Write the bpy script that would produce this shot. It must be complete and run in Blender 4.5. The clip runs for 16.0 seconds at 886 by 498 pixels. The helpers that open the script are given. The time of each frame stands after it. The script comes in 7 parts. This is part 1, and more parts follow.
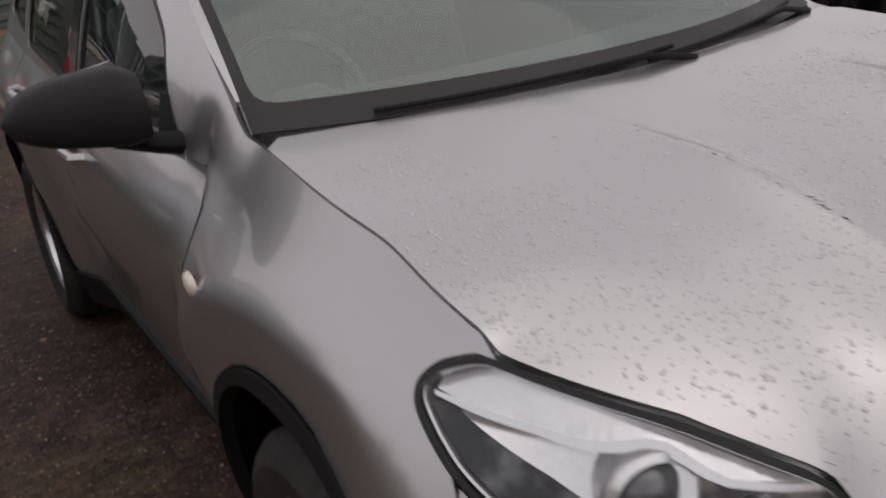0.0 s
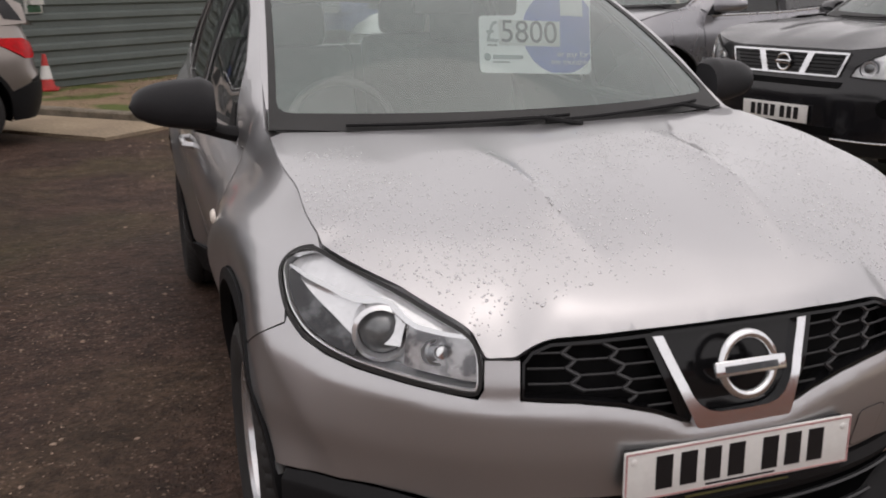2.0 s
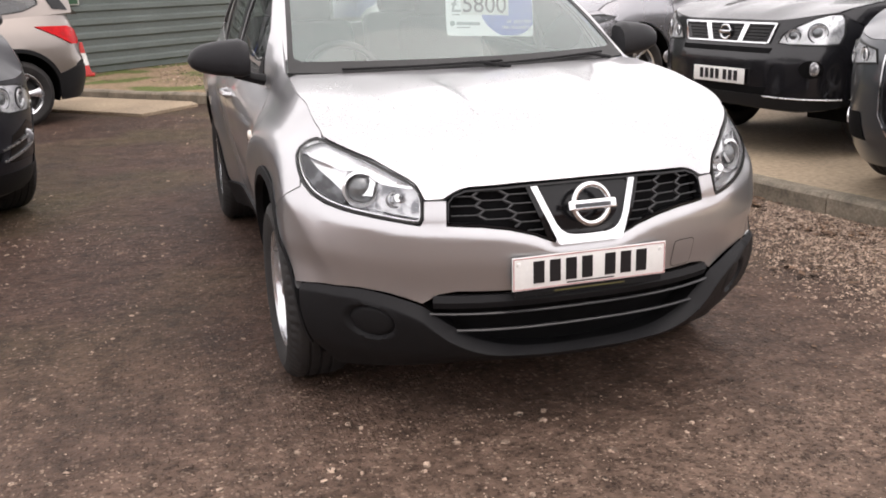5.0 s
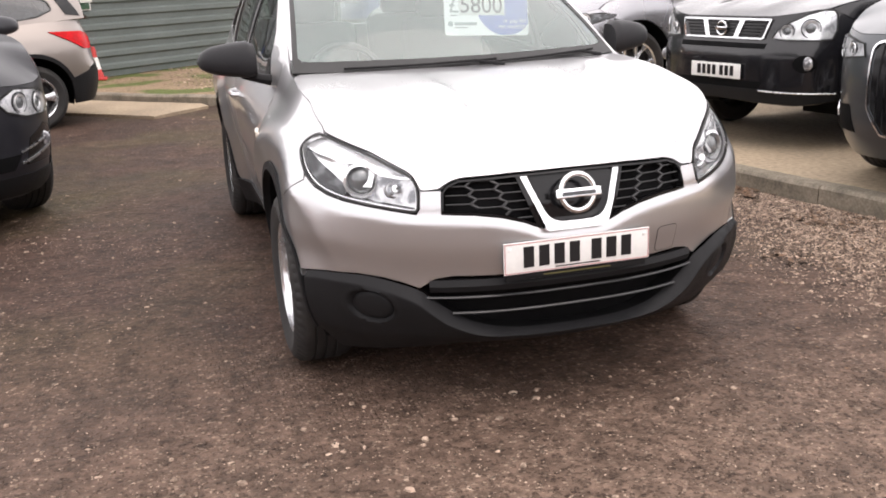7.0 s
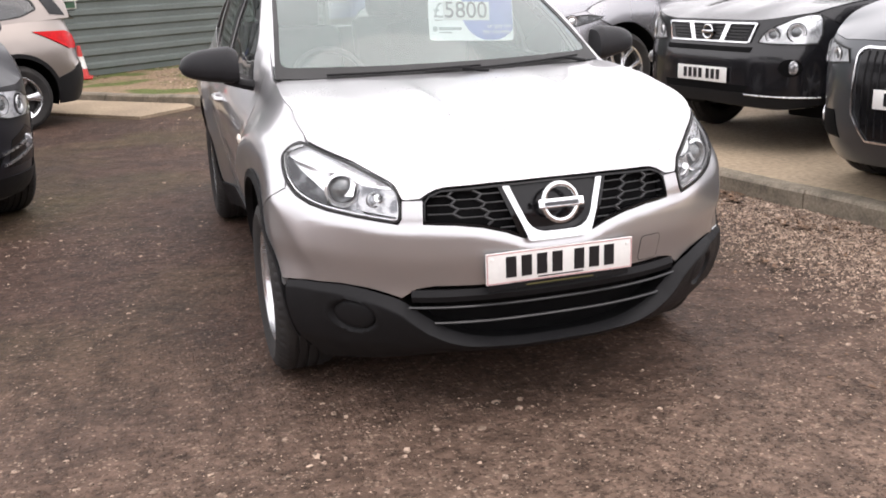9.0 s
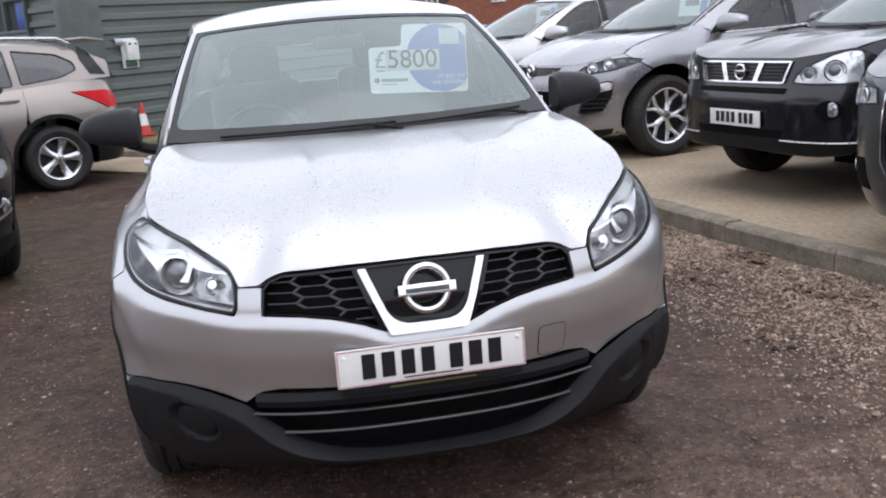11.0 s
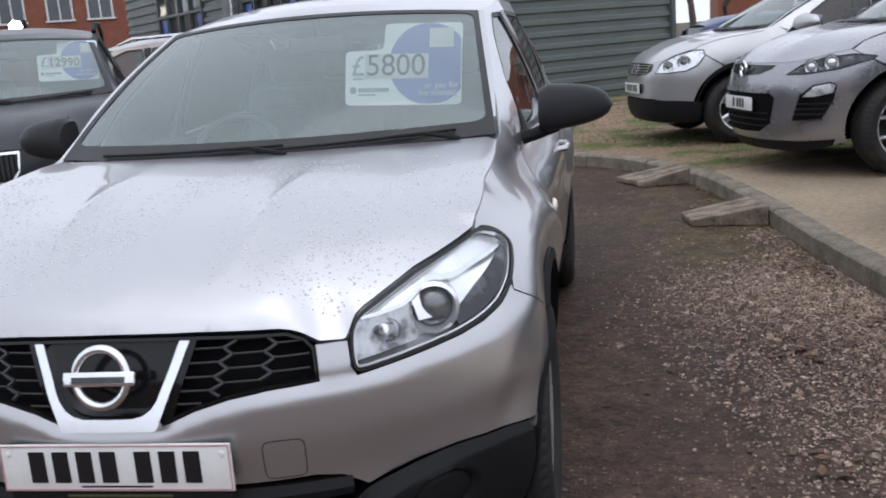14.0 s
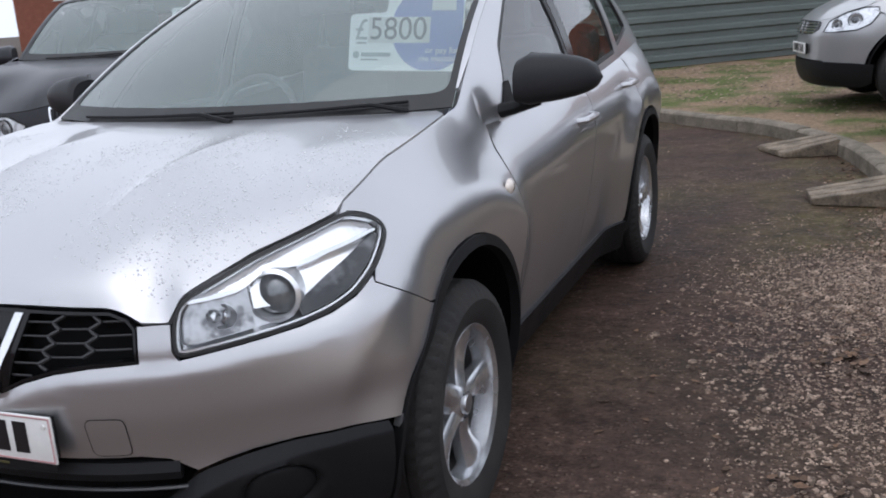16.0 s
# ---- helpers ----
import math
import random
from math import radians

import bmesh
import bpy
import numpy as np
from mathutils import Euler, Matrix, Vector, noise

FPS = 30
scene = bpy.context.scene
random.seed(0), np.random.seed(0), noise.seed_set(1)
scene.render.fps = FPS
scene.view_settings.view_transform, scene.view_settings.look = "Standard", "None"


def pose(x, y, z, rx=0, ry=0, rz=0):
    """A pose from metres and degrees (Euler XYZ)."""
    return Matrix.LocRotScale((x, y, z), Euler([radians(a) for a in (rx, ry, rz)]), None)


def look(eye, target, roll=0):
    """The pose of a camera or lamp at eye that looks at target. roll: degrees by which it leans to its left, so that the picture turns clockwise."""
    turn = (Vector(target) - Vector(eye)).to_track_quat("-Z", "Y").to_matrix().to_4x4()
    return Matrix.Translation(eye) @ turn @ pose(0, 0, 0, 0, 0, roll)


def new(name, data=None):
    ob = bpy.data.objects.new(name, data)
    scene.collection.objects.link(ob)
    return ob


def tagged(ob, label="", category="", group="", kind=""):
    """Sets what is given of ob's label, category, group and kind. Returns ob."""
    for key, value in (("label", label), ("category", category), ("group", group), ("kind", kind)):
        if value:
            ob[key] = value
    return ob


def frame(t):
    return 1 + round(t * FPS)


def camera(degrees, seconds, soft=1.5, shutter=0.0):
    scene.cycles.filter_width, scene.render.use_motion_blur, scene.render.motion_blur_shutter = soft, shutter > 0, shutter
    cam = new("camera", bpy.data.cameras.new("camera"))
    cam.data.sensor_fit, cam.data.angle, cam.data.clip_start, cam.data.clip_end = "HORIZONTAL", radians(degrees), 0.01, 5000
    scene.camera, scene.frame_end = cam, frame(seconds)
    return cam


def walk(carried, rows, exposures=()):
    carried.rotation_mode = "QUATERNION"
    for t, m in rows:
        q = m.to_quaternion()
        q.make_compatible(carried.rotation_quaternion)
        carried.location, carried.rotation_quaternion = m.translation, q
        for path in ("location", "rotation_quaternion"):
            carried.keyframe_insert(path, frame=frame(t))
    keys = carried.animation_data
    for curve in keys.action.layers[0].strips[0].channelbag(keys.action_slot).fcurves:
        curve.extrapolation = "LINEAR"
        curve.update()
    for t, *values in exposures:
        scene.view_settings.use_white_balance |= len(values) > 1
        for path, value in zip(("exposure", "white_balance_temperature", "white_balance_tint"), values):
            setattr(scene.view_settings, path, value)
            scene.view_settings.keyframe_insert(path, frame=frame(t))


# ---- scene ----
from mathutils import geometry
EXPOSURES = [
    (0.0, -0.55, 6900, 18), (1.5, -0.25, 6950, 18), (3.5, 0.56, 6950, 18), (5.0, 0.93, 6950, 18), (8.0, 1.2, 6900, 18), (10.5, 0.8, 6300, 15), (11.5, 0.5, 6000, 14), (12.5, 0.25, 6000, 14), (16.0, 0.25, 5950, 14),
]
cam = camera(49.7, 16.0, soft=1.8, shutter=0.4)
PATH = [
    (0, (-1.25, -0.375, 1.472), (-0.347, 1.256, 0.752), -6.8),
    (0.5, (-1.195, -0.667, 1.457), (-0.364, 0.996, 0.722), -4.1),
    (1, (-1.152, -0.908, 1.46), (-0.389, 0.815, 0.788), -2.2),
    (1.5, (-1.163, -1.163, 1.479), (-0.449, 0.609, 0.886), -0.6),
    (2, (-1.09, -1.422, 1.471), (-0.487, 0.408, 0.938), -0.6),
    (2.5, (-1.03, -1.642, 1.458), (-0.516, 0.22, 0.941), -0.6),
    (3, (-1.11, -1.919, 1.468), (-0.604, -0.059, 0.936), -0.6),
    (3.5, (-1.157, -2.154, 1.479), (-0.656, -0.296, 0.933), -1.1),
    (4, (-1.134, -2.371, 1.465), (-0.647, -0.51, 0.916), -1.7),
    (4.5, (-1.178, -2.484, 1.472), (-0.662, -0.633, 0.916), -1.8),
    (5, (-1.264, -2.556, 1.447), (-0.702, -0.718, 0.894), -1.6),
    (7.5, (-1.272, -2.771, 1.465), (-0.735, -0.925, 0.913), -2.5),
    (8, (-1.273, -2.775, 1.489), (-0.708, -0.94, 0.928), -2.1),
    (10.5, (-0.756, -2.511, 1.466), (-0.262, -0.638, 0.966), -2.9),
    (11, (-0.395, -2.403, 1.438), (-0.042, -0.487, 0.983), -4.2),
    (11.5, (-0.087, -2.296, 1.442), (0.151, -0.358, 1.009), -4.4),
    (12, (0.143, -2.127, 1.403), (0.285, -0.175, 0.988), -4.0),
    (12.5, (0.313, -1.967, 1.395), (0.364, -0.013, 0.971), -3.8),
    (13, (0.61, -1.93, 1.415), (0.506, 0.019, 0.979), -4.1),
    (13.5, (0.842, -1.846, 1.4), (0.615, 0.094, 0.968), -4.7),
    (14, (1.027, -1.705, 1.391), (0.698, 0.221, 0.959), -4.5),
    (14.5, (1.202, -1.626, 1.414), (0.781, 0.278, 0.968), -4.1),
    (15, (1.422, -1.568, 1.413), (0.878, 0.302, 0.958), -4.1),
    (15.5, (1.594, -1.49, 1.385), (0.946, 0.344, 0.922), -4.4),
    (16, (1.73, -1.349, 1.384), (0.985, 0.438, 0.885), -4.2),
]
walk(cam, [(t, look(eye, target, roll)) for t, eye, target, roll in PATH], EXPOSURES)

# ---- sky and sun: a bright overcast winter day ----
world = bpy.data.worlds.new("sky")
scene.world = world
world.use_nodes = True
wn, wl = world.node_tree.nodes, world.node_tree.links
wn.clear()
sky = wn.new("ShaderNodeTexSky")
sky.sky_type, sky.sun_disc = "NISHITA", False
sky.sun_elevation, sky.sun_rotation = radians(68), radians(160)
sky.air_density, sky.dust_density, sky.ozone_density = 1.0, 8.0, 1.0
sat = wn.new("ShaderNodeHueSaturation")
sat.inputs["Saturation"].default_value = 0.22
bg = wn.new("ShaderNodeBackground")
bg.inputs["Strength"].default_value = 0.12
wout = wn.new("ShaderNodeOutputWorld")
wl.new(sky.outputs[0], sat.inputs["Color"])
cloud = wn.new("ShaderNodeMix")  # an even cloud cover over the clear sky
cloud.data_type = "RGBA"
cloud.inputs["Factor"].default_value = 0.84
cloud.inputs["B"].default_value = (8.3, 8.6, 8.9, 1)
wl.new(sat.outputs[0], cloud.inputs["A"])
wl.new(cloud.outputs["Result"], bg.inputs["Color"])
wl.new(bg.outputs[0], wout.inputs["Surface"])
sun = new("sun", bpy.data.lights.new("sun", "SUN"))
sun.data.energy, sun.data.angle, sun.data.color = 0.4, radians(80), (1.0, 0.96, 0.9)
sun.matrix_world = look((1.5, -3.0, 12), (0, 0, 0))


# ---- materials ----
def node_mat(name):
    m = bpy.data.materials.new(name)
    m.use_nodes = True
    nt = m.node_tree
    return m, nt, nt.nodes["Principled BSDF"]


def surface(name, base, rough=0.5, metal=0.0, second=None, scale=6.0, mix=(0.35, 0.65), fine=60.0, grain=0.12, bump=0.0, bump_scale=80.0, coat=0.0, rough_var=0.12, spec=0.5, island=0.0):
    """A surface with two scales of variation: patches of a second colour, and a fine grain; bump in metres."""
    m, nt, b = node_mat(name)
    n, l = nt.nodes, nt.links
    tc = n.new("ShaderNodeTexCoord")
    big = n.new("ShaderNodeTexNoise")
    big.inputs["Scale"].default_value, big.inputs["Detail"].default_value = scale, 5.0
    l.new(tc.outputs["Object"], big.inputs["Vector"])
    ramp = n.new("ShaderNodeValToRGB")
    ramp.color_ramp.elements[0].position, ramp.color_ramp.elements[1].position = mix
    second = second or tuple(c * 0.8 for c in base)
    ramp.color_ramp.elements[0].color, ramp.color_ramp.elements[1].color = (*base, 1), (*second, 1)
    l.new(big.outputs["Fac"], ramp.inputs["Fac"])
    small = n.new("ShaderNodeTexNoise")
    small.inputs["Scale"].default_value, small.inputs["Detail"].default_value = fine, 3.0
    l.new(tc.outputs["Object"], small.inputs["Vector"])
    rng = n.new("ShaderNodeMapRange")
    rng.inputs["From Min"].default_value, rng.inputs["From Max"].default_value = 0.3, 0.7
    rng.inputs["To Min"].default_value, rng.inputs["To Max"].default_value = 1 - grain, 1 + grain
    l.new(small.outputs["Fac"], rng.inputs["Value"])
    mul = n.new("ShaderNodeVectorMath")
    mul.operation = "SCALE"
    l.new(ramp.outputs["Color"], mul.inputs[0])
    last = rng.outputs["Result"]
    if island:
        geo = n.new("ShaderNodeNewGeometry")
        isl = n.new("ShaderNodeMapRange")
        isl.inputs["To Min"].default_value, isl.inputs["To Max"].default_value = 1 - island, 1 + island
        l.new(geo.outputs["Random Per Island"], isl.inputs["Value"])
        mm = n.new("ShaderNodeMath")
        mm.operation = "MULTIPLY"
        l.new(last, mm.inputs[0])
        l.new(isl.outputs["Result"], mm.inputs[1])
        last = mm.outputs[0]
    l.new(last, mul.inputs["Scale"])
    l.new(mul.outputs["Vector"], b.inputs["Base Color"])
    rr = n.new("ShaderNodeMapRange")
    rr.inputs["To Min"].default_value, rr.inputs["To Max"].default_value = max(rough - rough_var, 0.02), min(rough + rough_var, 1)
    l.new(big.outputs["Fac"], rr.inputs["Value"])
    l.new(rr.outputs["Result"], b.inputs["Roughness"])
    b.inputs["Metallic"].default_value = metal
    b.inputs["Coat Weight"].default_value, b.inputs["Coat Roughness"].default_value = coat, 0.035
    b.inputs["Specular IOR Level"].default_value = spec
    if bump:
        bn = n.new("ShaderNodeTexNoise")
        bn.inputs["Scale"].default_value, bn.inputs["Detail"].default_value = bump_scale, 4.0
        l.new(tc.outputs["Object"], bn.inputs["Vector"])
        bp = n.new("ShaderNodeBump")
        bp.inputs["Strength"].default_value, bp.inputs["Distance"].default_value = 1.0, bump
        l.new(bn.outputs["Fac"], bp.inputs["Height"])
        l.new(bp.outputs["Normal"], b.inputs["Normal"])
    return m


def paint(name, base, second=None, metal=0.75, rough=0.34, coat=0.8):
    return surface(name, base, rough, metal, second or tuple(c * 0.94 for c in base), 2.5, (0.3, 0.7), 900.0, 0.05, 0.0, 80.0, coat, 0.05)


def glass(name, tint=(0.75, 0.86, 0.82), gloss=0.06, sky_veil=0.0, ior=1.5):
    """A clear pane: what is behind it, tinted, and a mirrored sheen that grows at grazing angles; optionally a painted
    veil of reflected sky.
    """
    m = bpy.data.materials.new(name)
    m.use_nodes = True
    n, l = m.node_tree.nodes, m.node_tree.links
    n.clear()
    out = n.new("ShaderNodeOutputMaterial")
    tr = n.new("ShaderNodeBsdfTransparent")
    tr.inputs["Color"].default_value = (*tint, 1)
    gl = n.new("ShaderNodeBsdfGlossy")
    gl.inputs["Roughness"].default_value = 0.02
    fr = n.new("ShaderNodeFresnel")
    fr.inputs["IOR"].default_value = ior
    ad = n.new("ShaderNodeMath")
    ad.operation = "ADD"
    ad.inputs[1].default_value = gloss
    l.new(fr.outputs[0], ad.inputs[0])
    mx = n.new("ShaderNodeMixShader")
    l.new(ad.outputs[0], mx.inputs[0])
    base = tr
    # greenish diffuse layer imitates the overcast sky mirrored in the pane
    if sky_veil:
        df = n.new("ShaderNodeBsdfDiffuse")
        df.inputs["Color"].default_value = (0.50, 0.74, 0.66, 1)
        nz = n.new("ShaderNodeTexNoise")
        nz.inputs["Scale"].default_value = 7.0
        hz = n.new("ShaderNodeMapRange")
        hz.inputs["To Min"].default_value, hz.inputs["To Max"].default_value = sky_veil * 0.6, sky_veil * 1.4
        l.new(nz.outputs["Fac"], hz.inputs["Value"])
        m2 = n.new("ShaderNodeMixShader")
        l.new(hz.outputs[0], m2.inputs[0])
        l.new(tr.outputs[0], m2.inputs[1])
        l.new(df.outputs[0], m2.inputs[2])
        base = m2
    l.new(base.outputs[0], mx.inputs[1])
    l.new(gl.outputs[0], mx.inputs[2])
    l.new(mx.outputs[0], out.inputs["Surface"])
    return m


SILVER = paint("silver_paint", (0.535, 0.533, 0.545), metal=0.86, rough=0.30, coat=0.8)
BAR_GREY = surface("satin_black_bar", (0.03, 0.03, 0.032), 0.3, 0, fine=300, rough_var=0.06, spec=0.5)
PLASTIC = surface("black_textured_plastic", (0.013, 0.013, 0.014), 0.5, 0, (0.015, 0.015, 0.016), 5, fine=400, grain=0.2, bump=0.0003, bump_scale=700, spec=0.12)
MIRROR_CAP = surface("grained_mirror_cap", (0.015, 0.015, 0.017), 0.42, 0, (0.019, 0.019, 0.021), 5, fine=400, grain=0.2, bump=0.0002, bump_scale=700, spec=0.2)
GLOSSBLACK = surface("gloss_black", (0.008, 0.008, 0.009), 0.14, 0, fine=300, rough_var=0.04, spec=0.35)
# near-black colour that paints in the shade of recesses and openings
DARK = surface("recess_shade_black", (0.004, 0.004, 0.0045), 0.8, spec=0.1)
CHROME = surface("chrome", (0.84, 0.85, 0.87), 0.13, 1.0, (0.80, 0.81, 0.82), rough_var=0.04, grain=0.02)
SATIN = surface("satin_silver", (0.55, 0.56, 0.58), 0.28, 0.9, (0.48, 0.49, 0.5), 14, grain=0.05)
REFLECTOR = surface("lamp_reflector", (0.92, 0.93, 0.95), 0.20, 0.68, (0.84, 0.85, 0.87), 25, fine=120, grain=0.06, rough_var=0.1)
ALLOY = surface("silver_alloy", (0.68, 0.69, 0.71), 0.24, 0.85, (0.58, 0.59, 0.61), 12, fine=300, grain=0.05, coat=0.4)
# dark colour that stands for the shade inside the silver wheel barrel
BARREL_SHADE = surface("painted_barrel_shade", (0.05, 0.05, 0.052), 0.55, 0.3, (0.03, 0.028, 0.026), 20, spec=0.2)
RUBBER = surface("tyre_rubber", (0.014, 0.013, 0.013), 0.75, 0, (0.030, 0.027, 0.025), 9, (0.45, 0.75), 200, 0.25, 0.0006, 300)
SEAL = surface("rubber_seal", (0.012, 0.012, 0.012), 0.5)
SCREEN = glass("windscreen_glass", (0.95, 1.0, 0.985), 0.11, 0.11)
SIDEGLASS = glass("side_glass", (0.76, 0.84, 0.80), 0.12)
PARKGLASS = glass("parked_side_glass", (0.50, 0.57, 0.54), 0.03)
PRIVACY = glass("privacy_glass", (0.22, 0.24, 0.24), 0.10)
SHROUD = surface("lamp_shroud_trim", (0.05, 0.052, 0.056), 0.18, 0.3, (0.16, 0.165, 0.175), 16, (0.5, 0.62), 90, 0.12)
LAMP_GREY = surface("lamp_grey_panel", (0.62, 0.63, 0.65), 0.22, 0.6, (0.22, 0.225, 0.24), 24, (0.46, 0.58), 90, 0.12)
LENS = glass("lamp_lens", (0.98, 0.985, 0.985), 0.0, ior=1.22)
PROJ = surface("projector_lens", (0.22, 0.23, 0.24), 0.16, 0.35, (0.12, 0.125, 0.13), 20, coat=1.0, rough_var=0.04)
CLOTH = surface("seat_cloth", (0.15, 0.15, 0.155), 0.9, 0, (0.20, 0.20, 0.205), 30, fine=500, grain=0.2)
DASH = surface("dashboard_plastic", (0.085, 0.085, 0.09), 0.65, 0, fine=400, grain=0.15)
LINING = surface("headlining", (0.60, 0.60, 0.58), 0.9, 0, fine=300)
PLATE_WHITE = surface("plate_white", (0.78, 0.78, 0.76), 0.35, 0, (0.74, 0.73, 0.71), 12, grain=0.03)
PLATE_PINK = surface("plate_border", (0.55, 0.30, 0.30), 0.4)
INK = surface("black_ink", (0.01, 0.01, 0.012), 0.35)
AMBER = surface("amber_lamp", (0.78, 0.70, 0.62), 0.12, 0, coat=1.0)
RED = surface("red_lamp", (0.56, 0.006, 0.010), 0.25, 0, (0.36, 0.004, 0.006), 14, spec=0.12)
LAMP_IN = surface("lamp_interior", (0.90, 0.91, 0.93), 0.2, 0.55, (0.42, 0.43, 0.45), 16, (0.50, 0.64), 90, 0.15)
FOG = surface("fog_lamp_glass", (0.16, 0.16, 0.17), 0.08, 0.2, (0.5, 0.5, 0.52), 40, (0.5, 0.6), coat=1.0)
# ---- the shape of a car body, in the car's own frame: x to its left, y back from the nose, z up ----
def curve(pts):
    """A smooth curve through (x, y) pairs, level past its ends."""
    xs = np.array([p[0] for p in pts], float)
    ys = np.array([p[1] for p in pts], float)
    d = np.diff(ys) / np.diff(xs)
    m = np.zeros(len(xs))
    for i in range(1, len(xs) - 1):
        m[i] = 0 if d[i - 1] * d[i] <= 0 else 2 * d[i - 1] * d[i] / (d[i - 1] + d[i])
    m[0], m[-1] = d[0], d[-1]

    def f(x):
        x = np.clip(x, xs[0], xs[-1])
        i = np.clip(np.searchsorted(xs, x) - 1, 0, len(xs) - 2)
        h = xs[i + 1] - xs[i]
        t = (x - xs[i]) / h
        return ((2 * t**3 - 3 * t**2 + 1) * ys[i] + (t**3 - 2 * t**2 + t) * h * m[i] + (3 * t**2 - 2 * t**3) * ys[i + 1] + (t**3 - t**2) * h * m[i + 1])

    return f


def smooth_step(v):
    v = np.clip(v, 0, 1)
    return v * v * (3 - 2 * v)


SHOULDER = curve([(.76, 0), (.82, .006), (.86, .013), (.90, .023), (.95, .039), (1.0, .054), (1.04, .063), (1.08, .064), (1.15, .064)])

CORNER = curve([(0, 0), (.34, 0), (.40, .012), (.44, .024), (.48, .042), (.52, .055), (.57, .054), (.65, .034), (.75, .018), (.87, .008), (1.0, 0), (6, 0)])
CORNER_Z = curve([(0, .4), (.22, .5), (.32, .95), (.40, 1), (.62, 1), (.68, .8), (.74, .53), (.80, .2), (.86, 0), (2, 0)])


class Shell:
    """The lower body as a wall round the plan: s runs along the plan from the nose's middle, z up."""

    def __init__(self, length, half, yc=0.03, nose=1.0, power=2.6, tail=0.75, tail_power=3.0, front=None, side=None, rear=None, flare=()):
        self.length, self.half, self.flare = length, half, flare
        pts = []
        for a in np.linspace(0, math.pi / 2, 160):
            c, n = math.sin(a) ** (2 / power), math.cos(a) ** (2 / power)
            pts.append((half * c, nose - (nose - yc) * n))
        for y in np.linspace(nose, length - tail, 60)[1:]:
            pts.append((half, y))
        for a in np.linspace(math.pi / 2, 0, 160)[1:]:
            c, n = math.sin(a) ** (2 / tail_power), math.cos(a) ** (2 / tail_power)
            pts.append((half * c, length - tail + tail * n))
        p = np.array(pts)
        seg = np.hypot(*np.diff(p, axis=0).T)
        s = np.r_[0, np.cumsum(seg)]
        self.total = s[-1]
        u = np.linspace(0, self.total, 900)
        self.u = u
        self.px, self.py = np.interp(u, s, p[:, 0]), np.interp(u, s, p[:, 1])
        tx, ty = np.gradient(self.px), np.gradient(self.py)
        k = np.ones(15) / 15
        tx, ty = (np.convolve(np.pad(v, 7, mode="edge"), k, mode="valid") for v in (tx, ty))
        r = np.hypot(tx, ty)
        self.nx, self.ny = ty / r, -tx / r
        self.front, self.side, self.rear = (curve(c) for c in (front, side, rear))

    def inset(self, s, z):
        ny = np.interp(s, self.u, self.ny)
        w = np.clip(np.abs(ny), 0, 1) ** 1.6
        y = np.interp(s, self.u, self.py)
        end = np.where(y < self.length / 2, self.front(z), self.rear(z))
        d = w * end + (1 - w) * self.side(z)
        if self.flare:
            d = d - 0.020 * np.exp(-(((s - 0.88) / 0.24) ** 2)) * np.clip((0.56 - z) / 0.14, 0, 1)
        if self.flare:  # the bumper's full corners, out to the wheels
            d = d - CORNER(y + 0.30 * np.clip(0.72 - z, 0, 0.22)) * CORNER_Z(z)
        if self.flare:  # the shoulder line along the doors
            o = z - 0.955 - 0.03 * (y - 1.4) / 2.2
            d = d - 0.011 * np.where(o > 0, np.exp(-((o / 0.05) ** 2)), np.exp(-((o / 0.022) ** 2))) * np.clip((y - 1.2) / 0.35, 0, 1) * np.clip((3.9 - y) / 0.5, 0, 1)
        if self.flare:  # the wings round over towards the bonnet
            d = d + SHOULDER(z) * smooth_step((y - 0.38) / 0.34) * smooth_step((2.1 - y) / 0.9)
        if self.flare:  # the doors tuck in towards the sills
            d = d + 0.080 * np.clip((0.89 - z) / 0.55, 0, 1) ** 0.9 * smooth_step((y - 1.22) / 0.30) * smooth_step((3.12 - y) / 0.30)
        for yw, zw in self.flare:
            r = np.hypot(y - yw, z - zw)
            rise = np.where(r < 0.578, np.clip((r - 0.465) / 0.113, 0, 1), np.exp(-(((r - 0.578) / 0.10) ** 2)))
            rise = rise - 0.5 * np.exp(-(((r - 0.6) / 0.22) ** 2)) * np.clip((y - 0.45) / 0.3, 0, 1)
            d = d - 0.034 * rise * np.clip((z - 0.42) / 0.2, 0, 1) * np.clip((1.02 - z) / 0.12, 0, 1)
        return d

    def at(self, s, z, out=0.0):
        """The place at s and z, out metres off the surface."""
        sign = np.where(np.asarray(s) < 0, -1.0, 1.0)
        s = np.abs(s)
        d = self.inset(s, z) - out
        x = np.interp(s, self.u, self.px) - d * np.interp(s, self.u, self.nx)
        y = np.interp(s, self.u, self.py) - d * np.interp(s, self.u, self.ny)
        return sign * x, y, z + 0 * x

    def s_of_y(self, y):
        """s on the flank at a given y."""
        return float(np.interp(y, self.py, self.u))


# ---- building tools ----
def part(name, geo, material, parent=None, label="", angle=38, shadow=True):
    """Links a bmesh, or (points, faces), as one mesh object."""
    me = bpy.data.meshes.new(name)
    if isinstance(geo, tuple):
        me.from_pydata([tuple(map(float, p)) for p in geo[0]], [], [tuple(map(int, f)) for f in geo[1]])
        me.update()
    else:
        geo.to_mesh(me)
        geo.free()
    me.polygons.foreach_set("use_smooth", [True] * len(me.polygons))
    me.set_sharp_from_angle(angle=radians(angle))
    if isinstance(material, (list, tuple)):
        for m in material:
            me.materials.append(m)
    else:
        me.materials.append(material)
    ob = new(name, me)
    if parent is not None:
        ob.parent = parent
    if label:
        ob["label"] = label
    if not shadow:
        ob.visible_shadow = False
    return ob


